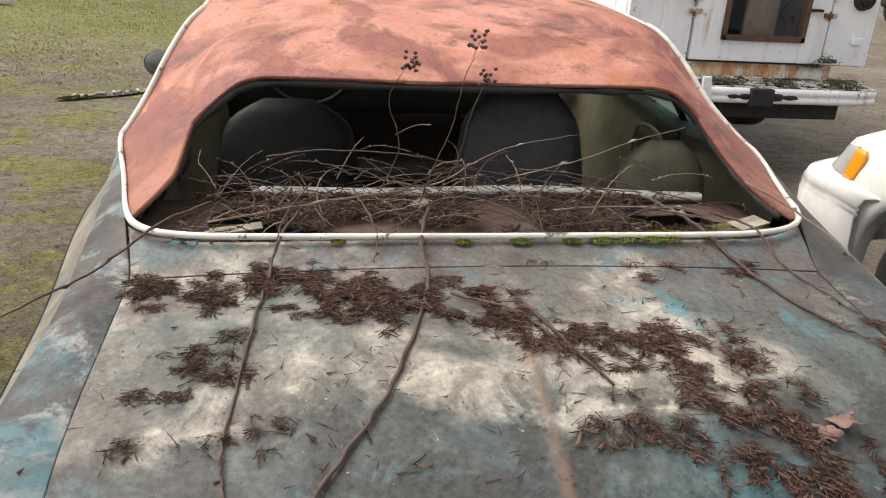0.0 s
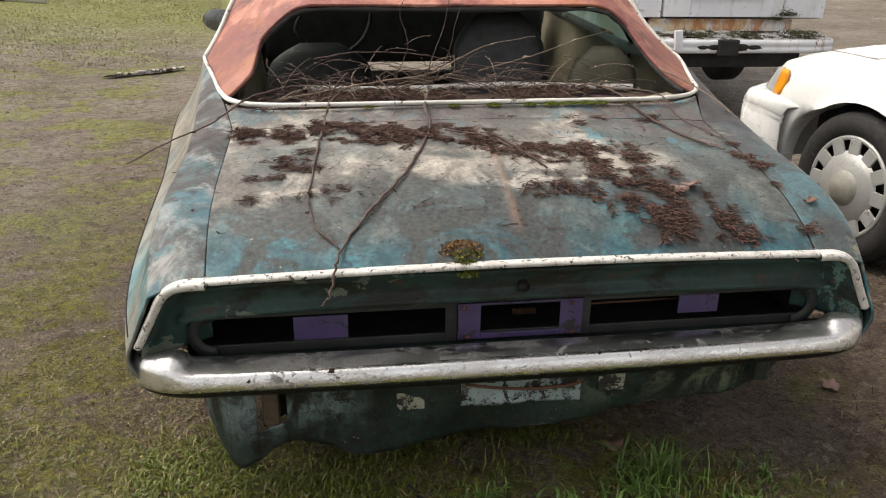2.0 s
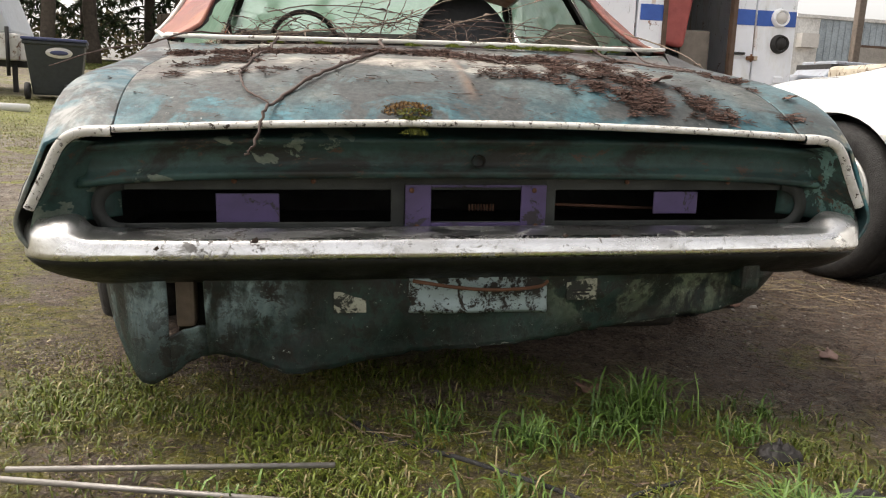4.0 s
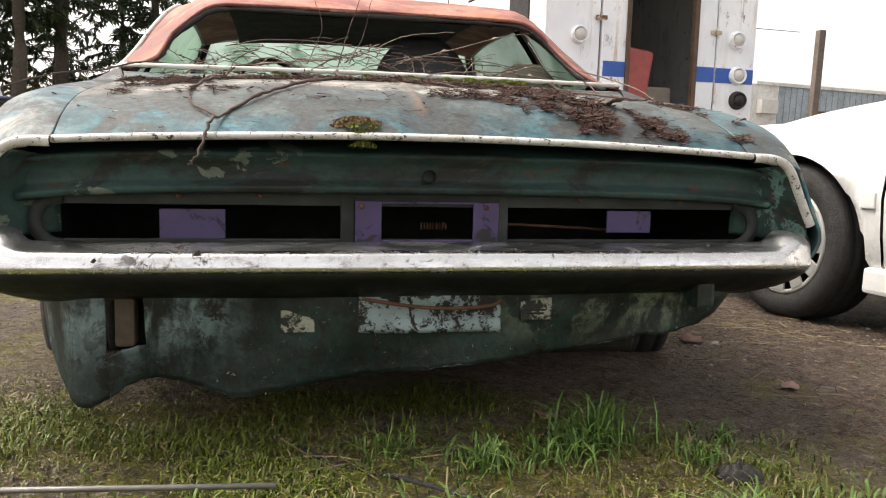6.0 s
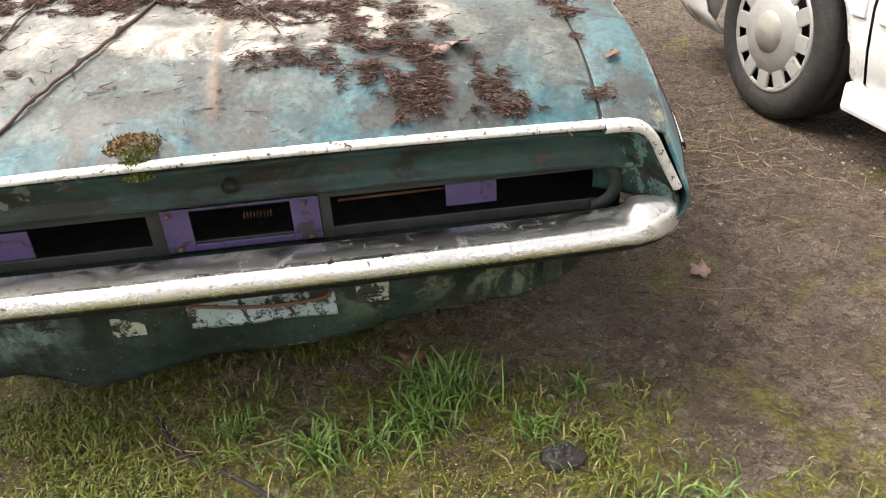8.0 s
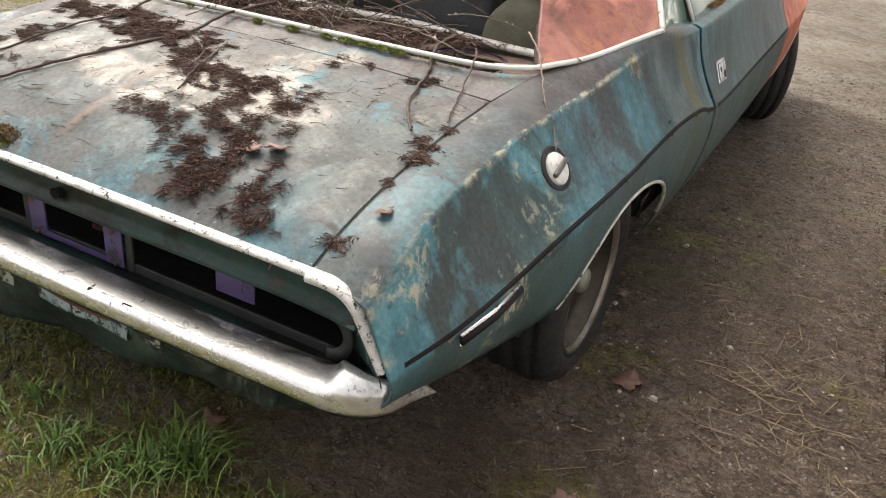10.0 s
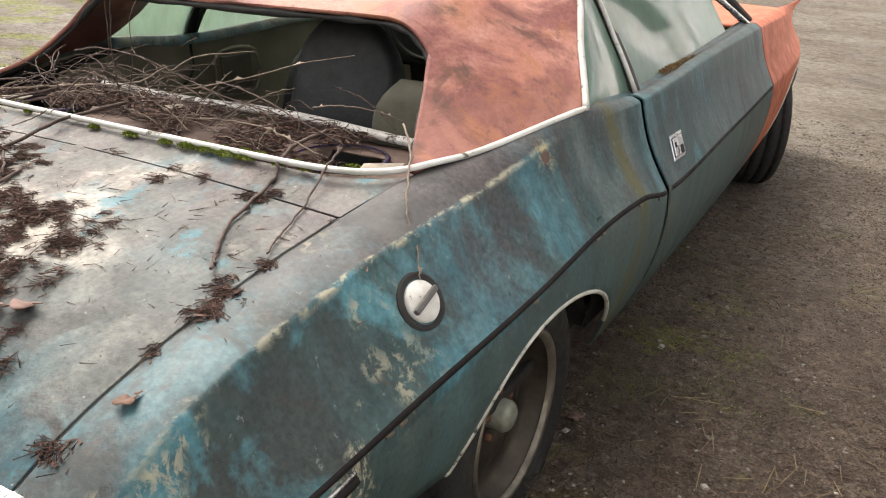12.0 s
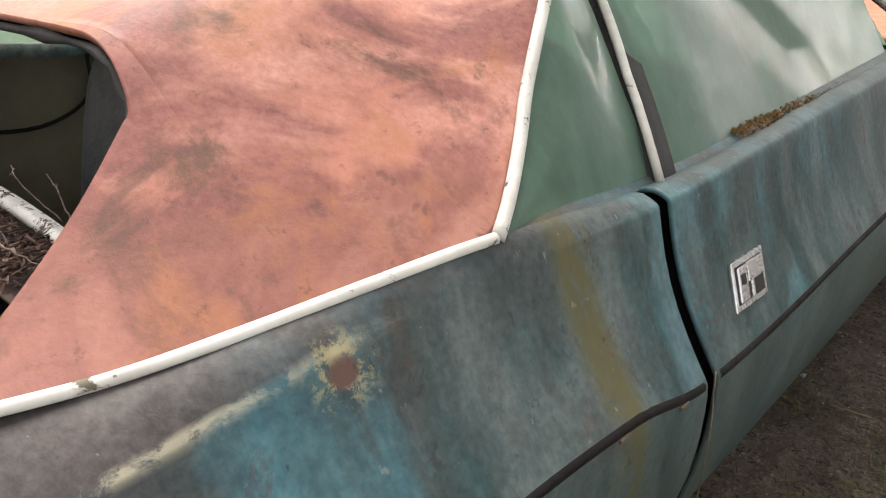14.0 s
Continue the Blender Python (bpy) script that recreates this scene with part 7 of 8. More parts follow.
# vehicles and sheds at the far right
def far_saloon(x, y, turn):
    c = thing("wrecked_saloon", pose(x, y, on_ground(x, y), 0, 0, turn), "faded silver-blue wrecked saloon with a blue tarp inside", "car")
    silver = flaky_white("faded_silver", (0.16, 0.09, 0.07), 0.3, (0.30, 0.33, 0.38), 5)
    box("body", (4.3, 1.7, 0.62), (0, 0, 0.62), silver, c, bevel=0.12, segs=4)
    bm = bmesh.new()
    made = box_bm(bm, (2.5, 1.5, 0.55), (0.1, 0, 1.12), 0.08, segs=3)
    for q in made:
        if q.co.z > 1.15:
            q.co.x = 0.1 + (q.co.x - 0.1) * 0.72
    part("cabin", bm, silver, c)
    for a in (-0.55, 0.55):
        box("window", (0.80, 1.54, 0.32), (a, 0, 1.14), BLACK, c, bevel=0.03)
    box("tarp", (0.70, 0.5, 0.24), (-0.5, -0.55, 1.08), plain("blue_tarp", (0.03, 0.20, 0.35), 0.5), c, "crumpled blue tarp", bevel=0.06, segs=3)
    for a in (-1.3, 1.3):
        for b in (-0.78, 0.78):
            lathe("wheel", [(0.05, -0.09), (0.27, -0.1), (0.31, 0.0), (0.27, 0.1), (0.05, 0.09)], BLACK, c, sides=28, axis="y", closed=True, at=(a, b, 0.30))


far_saloon(15.8, 20.5, 4)


def rusty_pickup(x, y, turn):
    c = thing("old_pickup", pose(x, y, on_ground(x, y), 0, 0, turn), "rust-stained cream pickup truck in the yard", "truck")
    cream = flaky_white("cream_rust", (0.16, 0.12, 0.08), 0.55, (0.50, 0.45, 0.36), 6)
    bm = bmesh.new()
    made = box_bm(bm, (1.9, 1.9, 0.62), (0, 0, 0.95), 0.14, segs=4)
    for q in made:
        if q.co.x < -0.5 and q.co.z < 1.0:
            q.co.z += 0.22
    part("front_body", bm, cream, c)
    box("cab", (1.5, 1.7, 0.75), (1.3, 0, 1.45), cream, c, bevel=0.12, segs=4)
    box("cab_window", (0.9, 1.74, 0.36), (1.25, 0, 1.58), BLACK, c, bevel=0.04)
    for a in (-0.35, 2.4):
        for b in (-0.85, 0.85):
            lathe("wheel", [(0.05, -0.1), (0.33, -0.12), (0.38, 0.0), (0.33, 0.12), (0.05, 0.1)], BLACK, c, sides=28, axis="y", closed=True, at=(a, b, 0.37))
    box("wheel_well", (0.95, 1.93, 0.5), (-0.35, 0, 0.62), BLACK, c, bevel=0.12, segs=4)


rusty_pickup(11.3, 12.6, -4)


def site_trailer(x, y, turn):
    c = thing("office_trailer", pose(x, y, on_ground(x, y), 0, 0, turn), "pale blue ribbed metal site trailer with an air conditioner", "trailer")
    wall = plain("ribbed_blue_metal", (0.34, 0.40, 0.44), 0.6)
    white = plain("white_metal_end", (0.66, 0.66, 0.64), 0.6)
    box("end_wall", (1.6, 0.06, 2.6), (-0.8, 0, 1.75), white, c)
    for k in range(22):
        box("ribbed_sheet", (0.24, 0.05, 2.6), (0.14 + 0.26 * k, 0.5 * 0.0, 1.75), wall, c, bevel=0.012)
    box("roof", (7.4, 3.0, 0.12), (2.7, 1.4, 3.08), white, c)
    box("air_conditioner", (0.7, 0.35, 0.5), (-0.55, -0.2, 2.2), LAMP, c)
    box("window_frame", (2.4, 0.04, 0.9), (2.6, -0.03, 1.75), BROWN, c)
    box("window_pane", (2.2, 0.05, 0.72), (2.6, -0.035, 1.75), plain("board_pane", (0.30, 0.28, 0.25), 0.4), c)
    box("body", (7.2, 2.8, 2.5), (2.7, 1.45, 1.75), white, c)


site_trailer(18.4, 25.5, 0)
post = thing("timber_post", pose(19.0, 24.2, on_ground(19, 24.2)), "tall weathered timber post", "post")
box("shaft", (0.26, 0.26, 5.0), (0, 0, 2.5), PLANK, post, bevel=0.03)


# ---- litter, moss and brambles on the car ----
CAR_M = pose(0.02, 0.0, 0.0, 0, -1.75, -1.0)


def on_deck(x, y, lift=0.0):
    """World place on the lid, shoulder or filler panel, from the car's own x and y."""
    w = float(seam_x(max(0.0, y)))
    if abs(x) <= w:
        p = lid_point(x, max(0.0, y))
    else:
        k = min(1.0, (abs(x) - w) / max(0.02, float(edge_x(y)) - w))
        q = side_point(max(0.0, y), k)
        p = (x, y, q[1])
    return CAR_M @ Vector((p[0], p[1], p[2] + lift))


def litter_mat(name, a, b):
    n = Nodes(name)
    return n.done(n.mix(n.island(), a, b), 0.8, spec=0.25)


LITTER = litter_mat("dead_needles", (0.016, 0.010, 0.008), (0.150, 0.088, 0.070))


def needle_heap(name, blobs, density, label, seed, thick=0.010):
    """Heaps of fallen needles: thin three-sided splinters lying every way."""
    rng = np.random.RandomState(seed)
    vs, fs = [], []
    for bx, by, r in blobs:
        r = r * 1.42
        n = int(density * 0.52 * r * r)
        for _ in range(n):
            a, q = rng.uniform(0, 2 * math.pi), r * rng.uniform(0, 1) ** 0.6
            x, y = bx + 1.15 * q * math.cos(a), by + 0.85 * q * math.sin(a)
            if 0.8 * noise.noise((x * 42, y * 42, seed)) + 0.7 * noise.noise((x * 16, y * 16, seed + 5.0)) < 0.0 + 0.55 * (q / r - 0.5):
                continue
            h = rng.uniform(0.001, thick * (1.15 - q / r))
            c = np.array(on_deck(x, y, h))
            t, tilt = rng.uniform(0, math.pi), rng.normal() * 0.16
            ln = rng.uniform(0.005, 0.017) * (1.7 if rng.uniform() > 0.85 else 1.0)
            u = np.array([math.cos(t), math.sin(t), tilt]) * ln
            w = np.array([-math.sin(t), math.cos(t), 0]) * rng.uniform(0.0005, 0.0011) * (3.0 if rng.uniform() > 0.93 else 1.0)
            up = np.array([0, 0, rng.uniform(0.0008, 0.0016)])
            i = len(vs)
            vs += [c - u - w, c - u + w, c - u + up, c + u * 0.9 + up * 0.5]
            fs += [(i, i + 1, i + 3), (i + 1, i + 2, i + 3), (i + 2, i, i + 3)]
    ob = part_from(name, vs, fs, LITTER, smooth=False)
    return tagged(ob, label, "needle litter", kind="stuff")


SWEEP = [(-0.59, 0.57, 0.035), (-0.51, 0.545, 0.06), (-0.42, 0.56, 0.065), (-0.335, 0.555, 0.07), (-0.26, 0.51, 0.075), (-0.19, 0.475, 0.07), (-0.12, 0.49, 0.07), (-0.045, 0.475, 0.055), (0.0, 0.42, 0.045)]
RIGHT = [(0.05, 0.355, 0.05), (0.12, 0.35, 0.05), (0.19, 0.355, 0.055), (0.27, 0.36, 0.06), (0.31, 0.31, 0.055), (0.06, 0.20, 0.035), (0.125, 0.21, 0.04), (0.18, 0.195, 0.04), (0.24, 0.23, 0.05), (0.28, 0.19, 0.055)]
EDGE = [(0.22, 0.135, 0.035), (0.28, 0.115, 0.045), (0.31, 0.083, 0.045), (0.368, 0.165, 0.05), (0.377, 0.085, 0.05), (0.335, 0.04, 0.03), (0.445, 0.085, 0.045), (0.495, 0.06, 0.035), (0.455, 0.042, 0.03), (0.33, 0.25, 0.05), (0.64, 0.30, 0.022), (0.26, 0.56, 0.016)]
LEFT = [(-0.49, 0.37, 0.035), (-0.455, 0.33, 0.035), (-0.50, 0.29, 0.022), (-0.403, 0.205, 0.036), (-0.545, 0.21, 0.024), (-0.56, 0.30, 0.014), (-0.44, 0.42, 0.02)]
needle_heap("needle_litter", SWEEP, 430000, "brown fallen needles heaped below the rear window", 1)
needle_heap("needle_litter", RIGHT + EDGE, 360000, "brown fallen needles heaped across the trunk lid", 2)
needle_heap("needle_litter", LEFT, 300000, "small brown needle heaps on the trunk lid", 3, 0.007)
needle_heap("scattered_needles", [(-0.3, 0.3, 0.34), (0.3, 0.3, 0.34), (0.45, 0.45, 0.25), (-0.1, 0.15, 0.3), (0.70, 0.3, 0.05), (-0.70, 0.3, 0.05)], 2600, "thin scatter of needles over the deck", 4, 0.002)

needle_heap("seam_litter", [(-0.28, 0.606, 0.018), (0.08, 0.610, 0.014), (0.27, 0.612, 0.020), (0.335, 0.606, 0.016), (0.47, 0.600, 0.022), (0.56, 0.606, 0.014), (0.640, 0.43, 0.014), (0.645, 0.36, 0.030), (0.655, 0.31, 0.022), (0.637, 0.22, 0.014), (0.640, 0.06, 0.022), (0.50, 0.625, 0.012), (-0.60, 0.62, 0.016)], 420000, "dark needles caught along the panel seams", 9, 0.006)
MOSSM = litter_mat("green_moss", (0.07, 0.10, 0.012), (0.20, 0.24, 0.03))
BROWNMOSS = litter_mat("brown_moss", (0.07, 0.035, 0.016), (0.23, 0.14, 0.05))


def moss(places, name, label, mat, seed, fuzz=0.004):
    rng = np.random.RandomState(seed)
    vs, fs = [], []
    for x, y, z, r, n in places:
        for _ in range(n):
            a, q = rng.uniform(0, 2 * math.pi), r * rng.uniform(0, 1) ** 0.5
            c = CAR_M @ Vector((x + 1.4 * q * math.cos(a), y + q * math.sin(a) * 0.7, z + 0.45 * r * (1 - (q / r) ** 2)))
            u = Vector(rng.normal(size=3)).normalized() * fuzz
            w = u.orthogonal().normalized() * fuzz * 0.5
            i = len(vs)
            vs += [c - w, c + w, c + u * 1.6]
            fs.append((i, i + 1, i + 2))
    return tagged(part_from(name, vs, fs, mat, smooth=False), label, "moss", kind="stuff")


clump = lid_point(-0.125, 0.02)
moss([(-0.13, 0.03, clump[2] + 0.002, 0.045, 900), (-0.10, 0.045, clump[2] + 0.006, 0.03, 300)], "moss_clump", "brown and green moss clump on the lid edge", BROWNMOSS, 5)
moss([(-0.125, 0.002, clump[2] + 0.002, 0.024, 160), (-0.128, -0.012, clump[2] - 0.012, 0.022, 420), (-0.125, -0.022, clump[2] - 0.03, 0.016, 260)], "moss_tuft", "green moss hanging over the lid edge", litter_mat("dull_moss", (0.035, 0.040, 0.008), (0.13, 0.14, 0.022)), 6)
random.seed(8)
spots = []
for x, r in ((-0.28, 0.010), (-0.05, 0.012), (0.06, 0.016), (0.16, 0.014), (0.22, 0.020), (0.27, 0.018), (0.32, 0.024), (0.36, 0.020), (0.44, 0.012), (0.50, 0.010), (-0.40, 0.008)):
    spots.append((x, 0.672 + 0.02 * (x / 0.5) ** 2, 0.737, r * 0.9, int(24000 * r)))
    spots.append((x + 0.02, 0.697 + 0.02 * (x / 0.5) ** 2, 0.738, r * 0.7, int(15000 * r)))
spots += [(0.53, 0.80, 0.71, 0.03, 200), (-0.5, 0.78, 0.712, 0.035, 220)]
moss(spots, "moulding_moss", "bright green moss along the window moulding", MOSSM, 7, 0.003)

moss([(0.818 + 0.004 * math.sin(9 * y), y, 0.783 + 0.012 * (y - 1.9), 0.010 + 0.006 * abs(math.sin(17 * y)), 90) for y in np.linspace(1.86, 2.75, 34)], "sill_debris", "dead leaves and moss caught along the door glass", BROWNMOSS, 17, 0.004)

TWIG = plain("brown_twig", (0.080, 0.052, 0.043), 0.75, var=0.4, scale=60)
PALE = plain("pale_dry_twig", (0.215, 0.165, 0.125), 0.75, var=0.3, scale=60)


def spikes(rng, p, v, f, sides, r0, chance, lo, hi):
    """Draws some faces of a stem out into thorns and short side shoots."""
    for i in range(1, len(p) - 2):
        if rng.random() < chance:
            k = i * sides + rng.randrange(sides - 1)
            quad = (k, k + 1, k + 1 + sides, k + sides)
            if quad in f:
                f.remove(quad)
                mid = sum((Vector(v[q]) for q in quad), Vector()) / 4
                out = (mid - (p[i] + p[i + 1]) / 2).normalized() + Vector((rng.uniform(-0.5, 0.5), rng.uniform(-0.5, 0.5), rng.uniform(0, 0.5)))
                v.append(mid + out * rng.uniform(lo, hi))
                a = len(v) - 1
                f += [(quad[q], quad[(q + 1) % 4], a) for q in range(4)]


def vine(name, pts, r0, r1, label, mat=None, world=False, thorns=True, parent=None):
    p = rounded_path(pts, 7)
    rng = random.Random(len(name) + int(1000 * abs(pts[0][0])))
    p = [q + Vector((rng.uniform(-1, 1), rng.uniform(-1, 1), rng.uniform(-0.5, 0.5))) * r0 * 0.7 for q in p]
    if not world:
        p = [CAR_M @ q for q in p]
    n = len(p)
    v, f = tube_mesh(p, [r0 + (r1 - r0) * i / (n - 1) for i in range(n)], 6)
    if thorns:
        spikes(rng, p, v, f, 6, r0, 0.2, 0.003, 0.007)
    ob = part_from(name, v, f, mat or TWIG, parent)
    if parent is None:
        tagged(ob, label, "twig")
    return ob


def deck_pts(pairs, lift=0.006):
    out = []
    for x, y in pairs:
        q = lid_point(x, y)
        out.append((q[0], q[1], q[2] + lift))
    return out


vine("bramble_vine", [(-0.10, 0.80, 0.76), (-0.13, 0.66, 0.745)] + deck_pts([(-0.135, 0.515), (-0.212, 0.281), (-0.301, 0.143), (-0.366, 0.051)]) + [(-0.379, -0.012, 0.585), (-0.395, -0.045, 0.535), (-0.41, -0.05, 0.51)], 0.0042, 0.0022, "long brown bramble vine trailing over the trunk lid")
vine("bramble_vine", [(-0.35, 0.80, 0.76), (-0.385, 0.67, 0.745)] + deck_pts([(-0.40, 0.56), (-0.415, 0.419), (-0.434, 0.20), (-0.43, 0.15), (-0.417, 0.095), (-0.374, 0.045)]), 0.0030, 0.0018, "thin brown bramble vine trailing over the trunk lid")
vine("bramble_vine", [(-0.52, 0.84, 0.76), (-0.60, 0.72, 0.757), (-0.68, 0.60, 0.72), (-0.76, 0.52, 0.70), (-0.86, 0.46, 0.66)], 0.0028, 0.0014, "thin bramble vine reaching past the car's flank")
vine("bramble_vine", [(0.40, 0.88, 0.755), (0.43, 0.72, 0.752)] + deck_pts([(0.466, 0.636), (0.503, 0.497), (0.559, 0.404)]) + [(0.585, 0.37, 0.68)], 0.0042, 0.0024, "dry brown stem lying over the window moulding")
vine("bramble_vine", [(0.50, 0.80, 0.752), (0.545, 0.70, 0.752)] + deck_pts([(0.565, 0.61), (0.60, 0.50), (0.62, 0.45)]), 0.0026, 0.0016, "short dry stem lying over the window moulding")
vine("dry_stem", [(0.60, 0.86, 0.80), (0.66, 0.79, 0.772), (0.70, 0.72, 0.745), (0.735, 0.66, 0.71), (0.775, 0.63, 0.665), (0.80, 0.60, 0.63)], 0.0024, 0.0012, "pale dry stem hanging over the shoulder", PALE)
vine("hanging_thread", [(0.955, 1.545, 0.560), (0.962, 1.545, 0.45), (0.958, 1.550, 0.32), (0.965, 1.535, 0.20), (0.960, 1.54, 0.10)], 0.0011, 0.0007, "thin dry tendril hanging beside the door gap", PALE, thorns=False)
vine("fallen_twig", deck_pts([(0.02, 0.46), (0.055, 0.36), (0.10, 0.26)]), 0.0035, 0.002, "dark twig lying in the needles")
vine("fallen_twig", deck_pts([(-0.10, 0.50), (0.0, 0.43), (0.06, 0.33)]), 0.0028, 0.002, "dark twig lying in the needles")

# the heap of brambles in the rear window
heap = thing("bramble_heap", CAR_M, "tangle of dry bramble stems and berries in the window", "brambles")
rng_ = random.Random(21)


def stem(pts, r0, r1, mat, name="stem"):
    p = rounded_path(pts, 6)
    p = [q + Vector((rng_.uniform(-1, 1), rng_.uniform(-1, 1), rng_.uniform(-1, 1))) * r0 * 0.8 for q in p]
    n = len(p)
    v, f = tube_mesh(p, [r0 + (r1 - r0) * i / (n - 1) for i in range(n)], 5)
    spikes(rng_, p, v, f, 5, r0, 0.12, 0.002, 0.005)
    part_from(name, v, f, mat, heap)
    return p


def berries(p, n):
    vs, fs = [], []
    for _ in range(n):
        c = p[-1] + Vector((rng_.uniform(-1, 1), rng_.uniform(-1, 1), rng_.uniform(-1, 1))) * 0.018
        bv, bf = lathe_mesh([(0.0001, -0.004), (0.004, -0.001), (0.004, 0.002), (0.0001, 0.004)], 6, "z")
        fs += [tuple(k + len(vs) for k in q) for q in bf]
        vs += [(c.x + a, c.y + b, c.z + d) for a, b, d in bv]
    part_from("dried_berries", vs, fs, TWIG, heap, "dark dried berry clusters", False)


# long stems that can be told apart
for pts, r0, r1, m in (([(-0.52, 0.76, 0.745), (-0.30, 0.80, 0.775), (-0.10, 0.82, 0.80), (0.0, 0.84, 0.845)], 0.0042, 0.0025, PALE),
                       ([(-0.42, 0.92, 0.83), (-0.30, 0.90, 0.85), (-0.12, 0.88, 0.845), (0.05, 0.86, 0.815), (0.22, 0.82, 0.80), (0.34, 0.80, 0.795)], 0.0030, 0.0018, TWIG),
                       ([(0.05, 0.86, 0.80), (0.20, 0.86, 0.84), (0.35, 0.88, 0.885), (0.46, 0.90, 0.91)], 0.0026, 0.0012, PALE),
                       ([(-0.02, 0.86, 0.83), (0.08, 0.86, 0.875), (0.22, 0.88, 0.895)], 0.0026, 0.0012, PALE),
                       ([(-0.12, 0.80, 0.77), (-0.10, 0.78, 0.84), (-0.07, 0.76, 0.93), (-0.05, 0.76, 1.02), (-0.02, 0.78, 1.09)], 0.0028, 0.0010, TWIG),
                       ([(-0.09, 0.80, 0.78), (-0.05, 0.79, 0.86), (-0.03, 0.78, 0.95), (0.0, 0.80, 1.02)], 0.0022, 0.0009, TWIG),
                       ([(-0.20, 0.82, 0.78), (-0.16, 0.82, 0.88), (-0.18, 0.84, 0.97), (-0.14, 0.84, 1.04)], 0.0022, 0.0009, TWIG),
                       ([(0.06, 0.80, 0.80), (0.10, 0.76, 0.795), (0.11, 0.73, 0.76), (0.11, 0.70, 0.735)], 0.0032, 0.002, TWIG),
                       ([(-0.25, 0.80, 0.80), (-0.22, 0.72, 0.77), (-0.21, 0.66, 0.742), (-0.22, 0.60, 0.73)], 0.0032, 0.002, TWIG),
                       ([(-0.33, 0.80, 0.81), (-0.38, 0.70, 0.77), (-0.39, 0.63, 0.735)], 0.003, 0.0018, TWIG),
                       ([(0.10, 0.88, 0.82), (0.25, 0.84, 0.815), (0.40, 0.80, 0.79), (0.52, 0.78, 0.765)], 0.003, 0.0018, TWIG),
                       ([(0.15, 0.78, 0.765), (0.30, 0.77, 0.775), (0.42, 0.75, 0.765), (0.50, 0.74, 0.75)], 0.0034, 0.002, PALE)):
    p = stem(pts, 0.62 * r0, 0.62 * r1, m)
    if pts[-1][2] > 1.0:
        berries(p, 16)
# the general tangle
for k in range(210):
    cx = rng_.gauss(-0.18, 0.26) if k % 3 else rng_.uniform(-0.52, 0.52)
    cx = max(-0.52, min(0.50, cx))
    cy = rng_.uniform(0.72, 1.0)
    cz = 0.725 + abs(rng_.gauss(0, 0.035)) + 0.08 * math.exp(-((cx + 0.08) / 0.12) ** 2) * rng_.random()
    a = rng_.uniform(0, 2 * math.pi)
    ln = rng_.uniform(0.05, 0.22)
    pts = []
    bend = rng_.uniform(-0.8, 0.8)
    x, y, z = cx, cy, cz
    up = rng_.uniform(-0.25, 0.65)
    for s in range(5):
        pts.append((max(-0.56, min(0.56, x)), max(0.70, min(1.02, y)), max(0.722, z)))
        x += ln / 4 * math.cos(a)
        y += ln / 4 * math.sin(a) * 0.7
        z += ln / 4 * up
        a += bend * 0.35
        up -= 0.15
    stem(pts, rng_.uniform(0.0007, 0.0017), 0.0006, PALE if rng_.random() < 0.25 else TWIG)


def shelf_litter():
    rng = np.random.RandomState(15)
    vs, fs = [], []
    for _ in range(9000):
        x, y = rng.uniform(-0.58, 0.50), rng.uniform(0.70, 1.01)
        if noise.noise((x * 7, y * 7, 4.0)) < -0.05 or ((x - 0.44) / 0.13) ** 2 + ((y - 0.87) / 0.075) ** 2 < 1:
            continue
        c = np.array(CAR_M @ Vector((x, y, 0.714 + rng.uniform(0, 0.016))))
        t, ln = rng.uniform(0, math.pi), rng.uniform(0.006, 0.022)
        u = np.array([math.cos(t), math.sin(t), rng.normal() * 0.3]) * ln
        w = np.array([-math.sin(t), math.cos(t), 0.2]) * rng.uniform(0.0008, 0.003)
        i = len(vs)
        vs += [c - u - w, c - u + w, c + u, c + np.array([0, 0, 0.002])]
        fs += [(i, i + 1, i + 3), (i + 1, i + 2, i + 3), (i + 2, i, i + 3)]
    return tagged(part_from("shelf_litter", vs, fs, LITTER, smooth=False), "dead leaves and needles over the parcel shelf", "leaf litter", kind="stuff")


shelf_litter()
CARD = plain("pale_scrap", (0.30, 0.265, 0.21), 0.8, var=0.6, scale=30)
for x, y, w, h, a in ((0.590, 0.800, 0.08, 0.045, 20), (-0.50, 0.76, 0.16, 0.03, 10), (-0.10, 0.93, 0.05, 0.03, 50)):
    bm = bmesh.new()
    box_bm(bm, (w, h, 0.003), (0, 0, 0), 0.001)
    ob = part("scrap_board", bm, CARD)
    ob.matrix_world = CAR_M @ pose(x, y, 0.728, 4, -5, a)
    tagged(ob, "pale torn scrap of board on the shelf", "scrap")

# dead leaves
LEAFM = plain("dead_leaf", (0.15, 0.082, 0.058), 0.75, var=0.4, scale=50)
PINKLEAF = plain("pale_dead_leaf", (0.20, 0.125, 0.105), 0.8, var=0.3, scale=50)


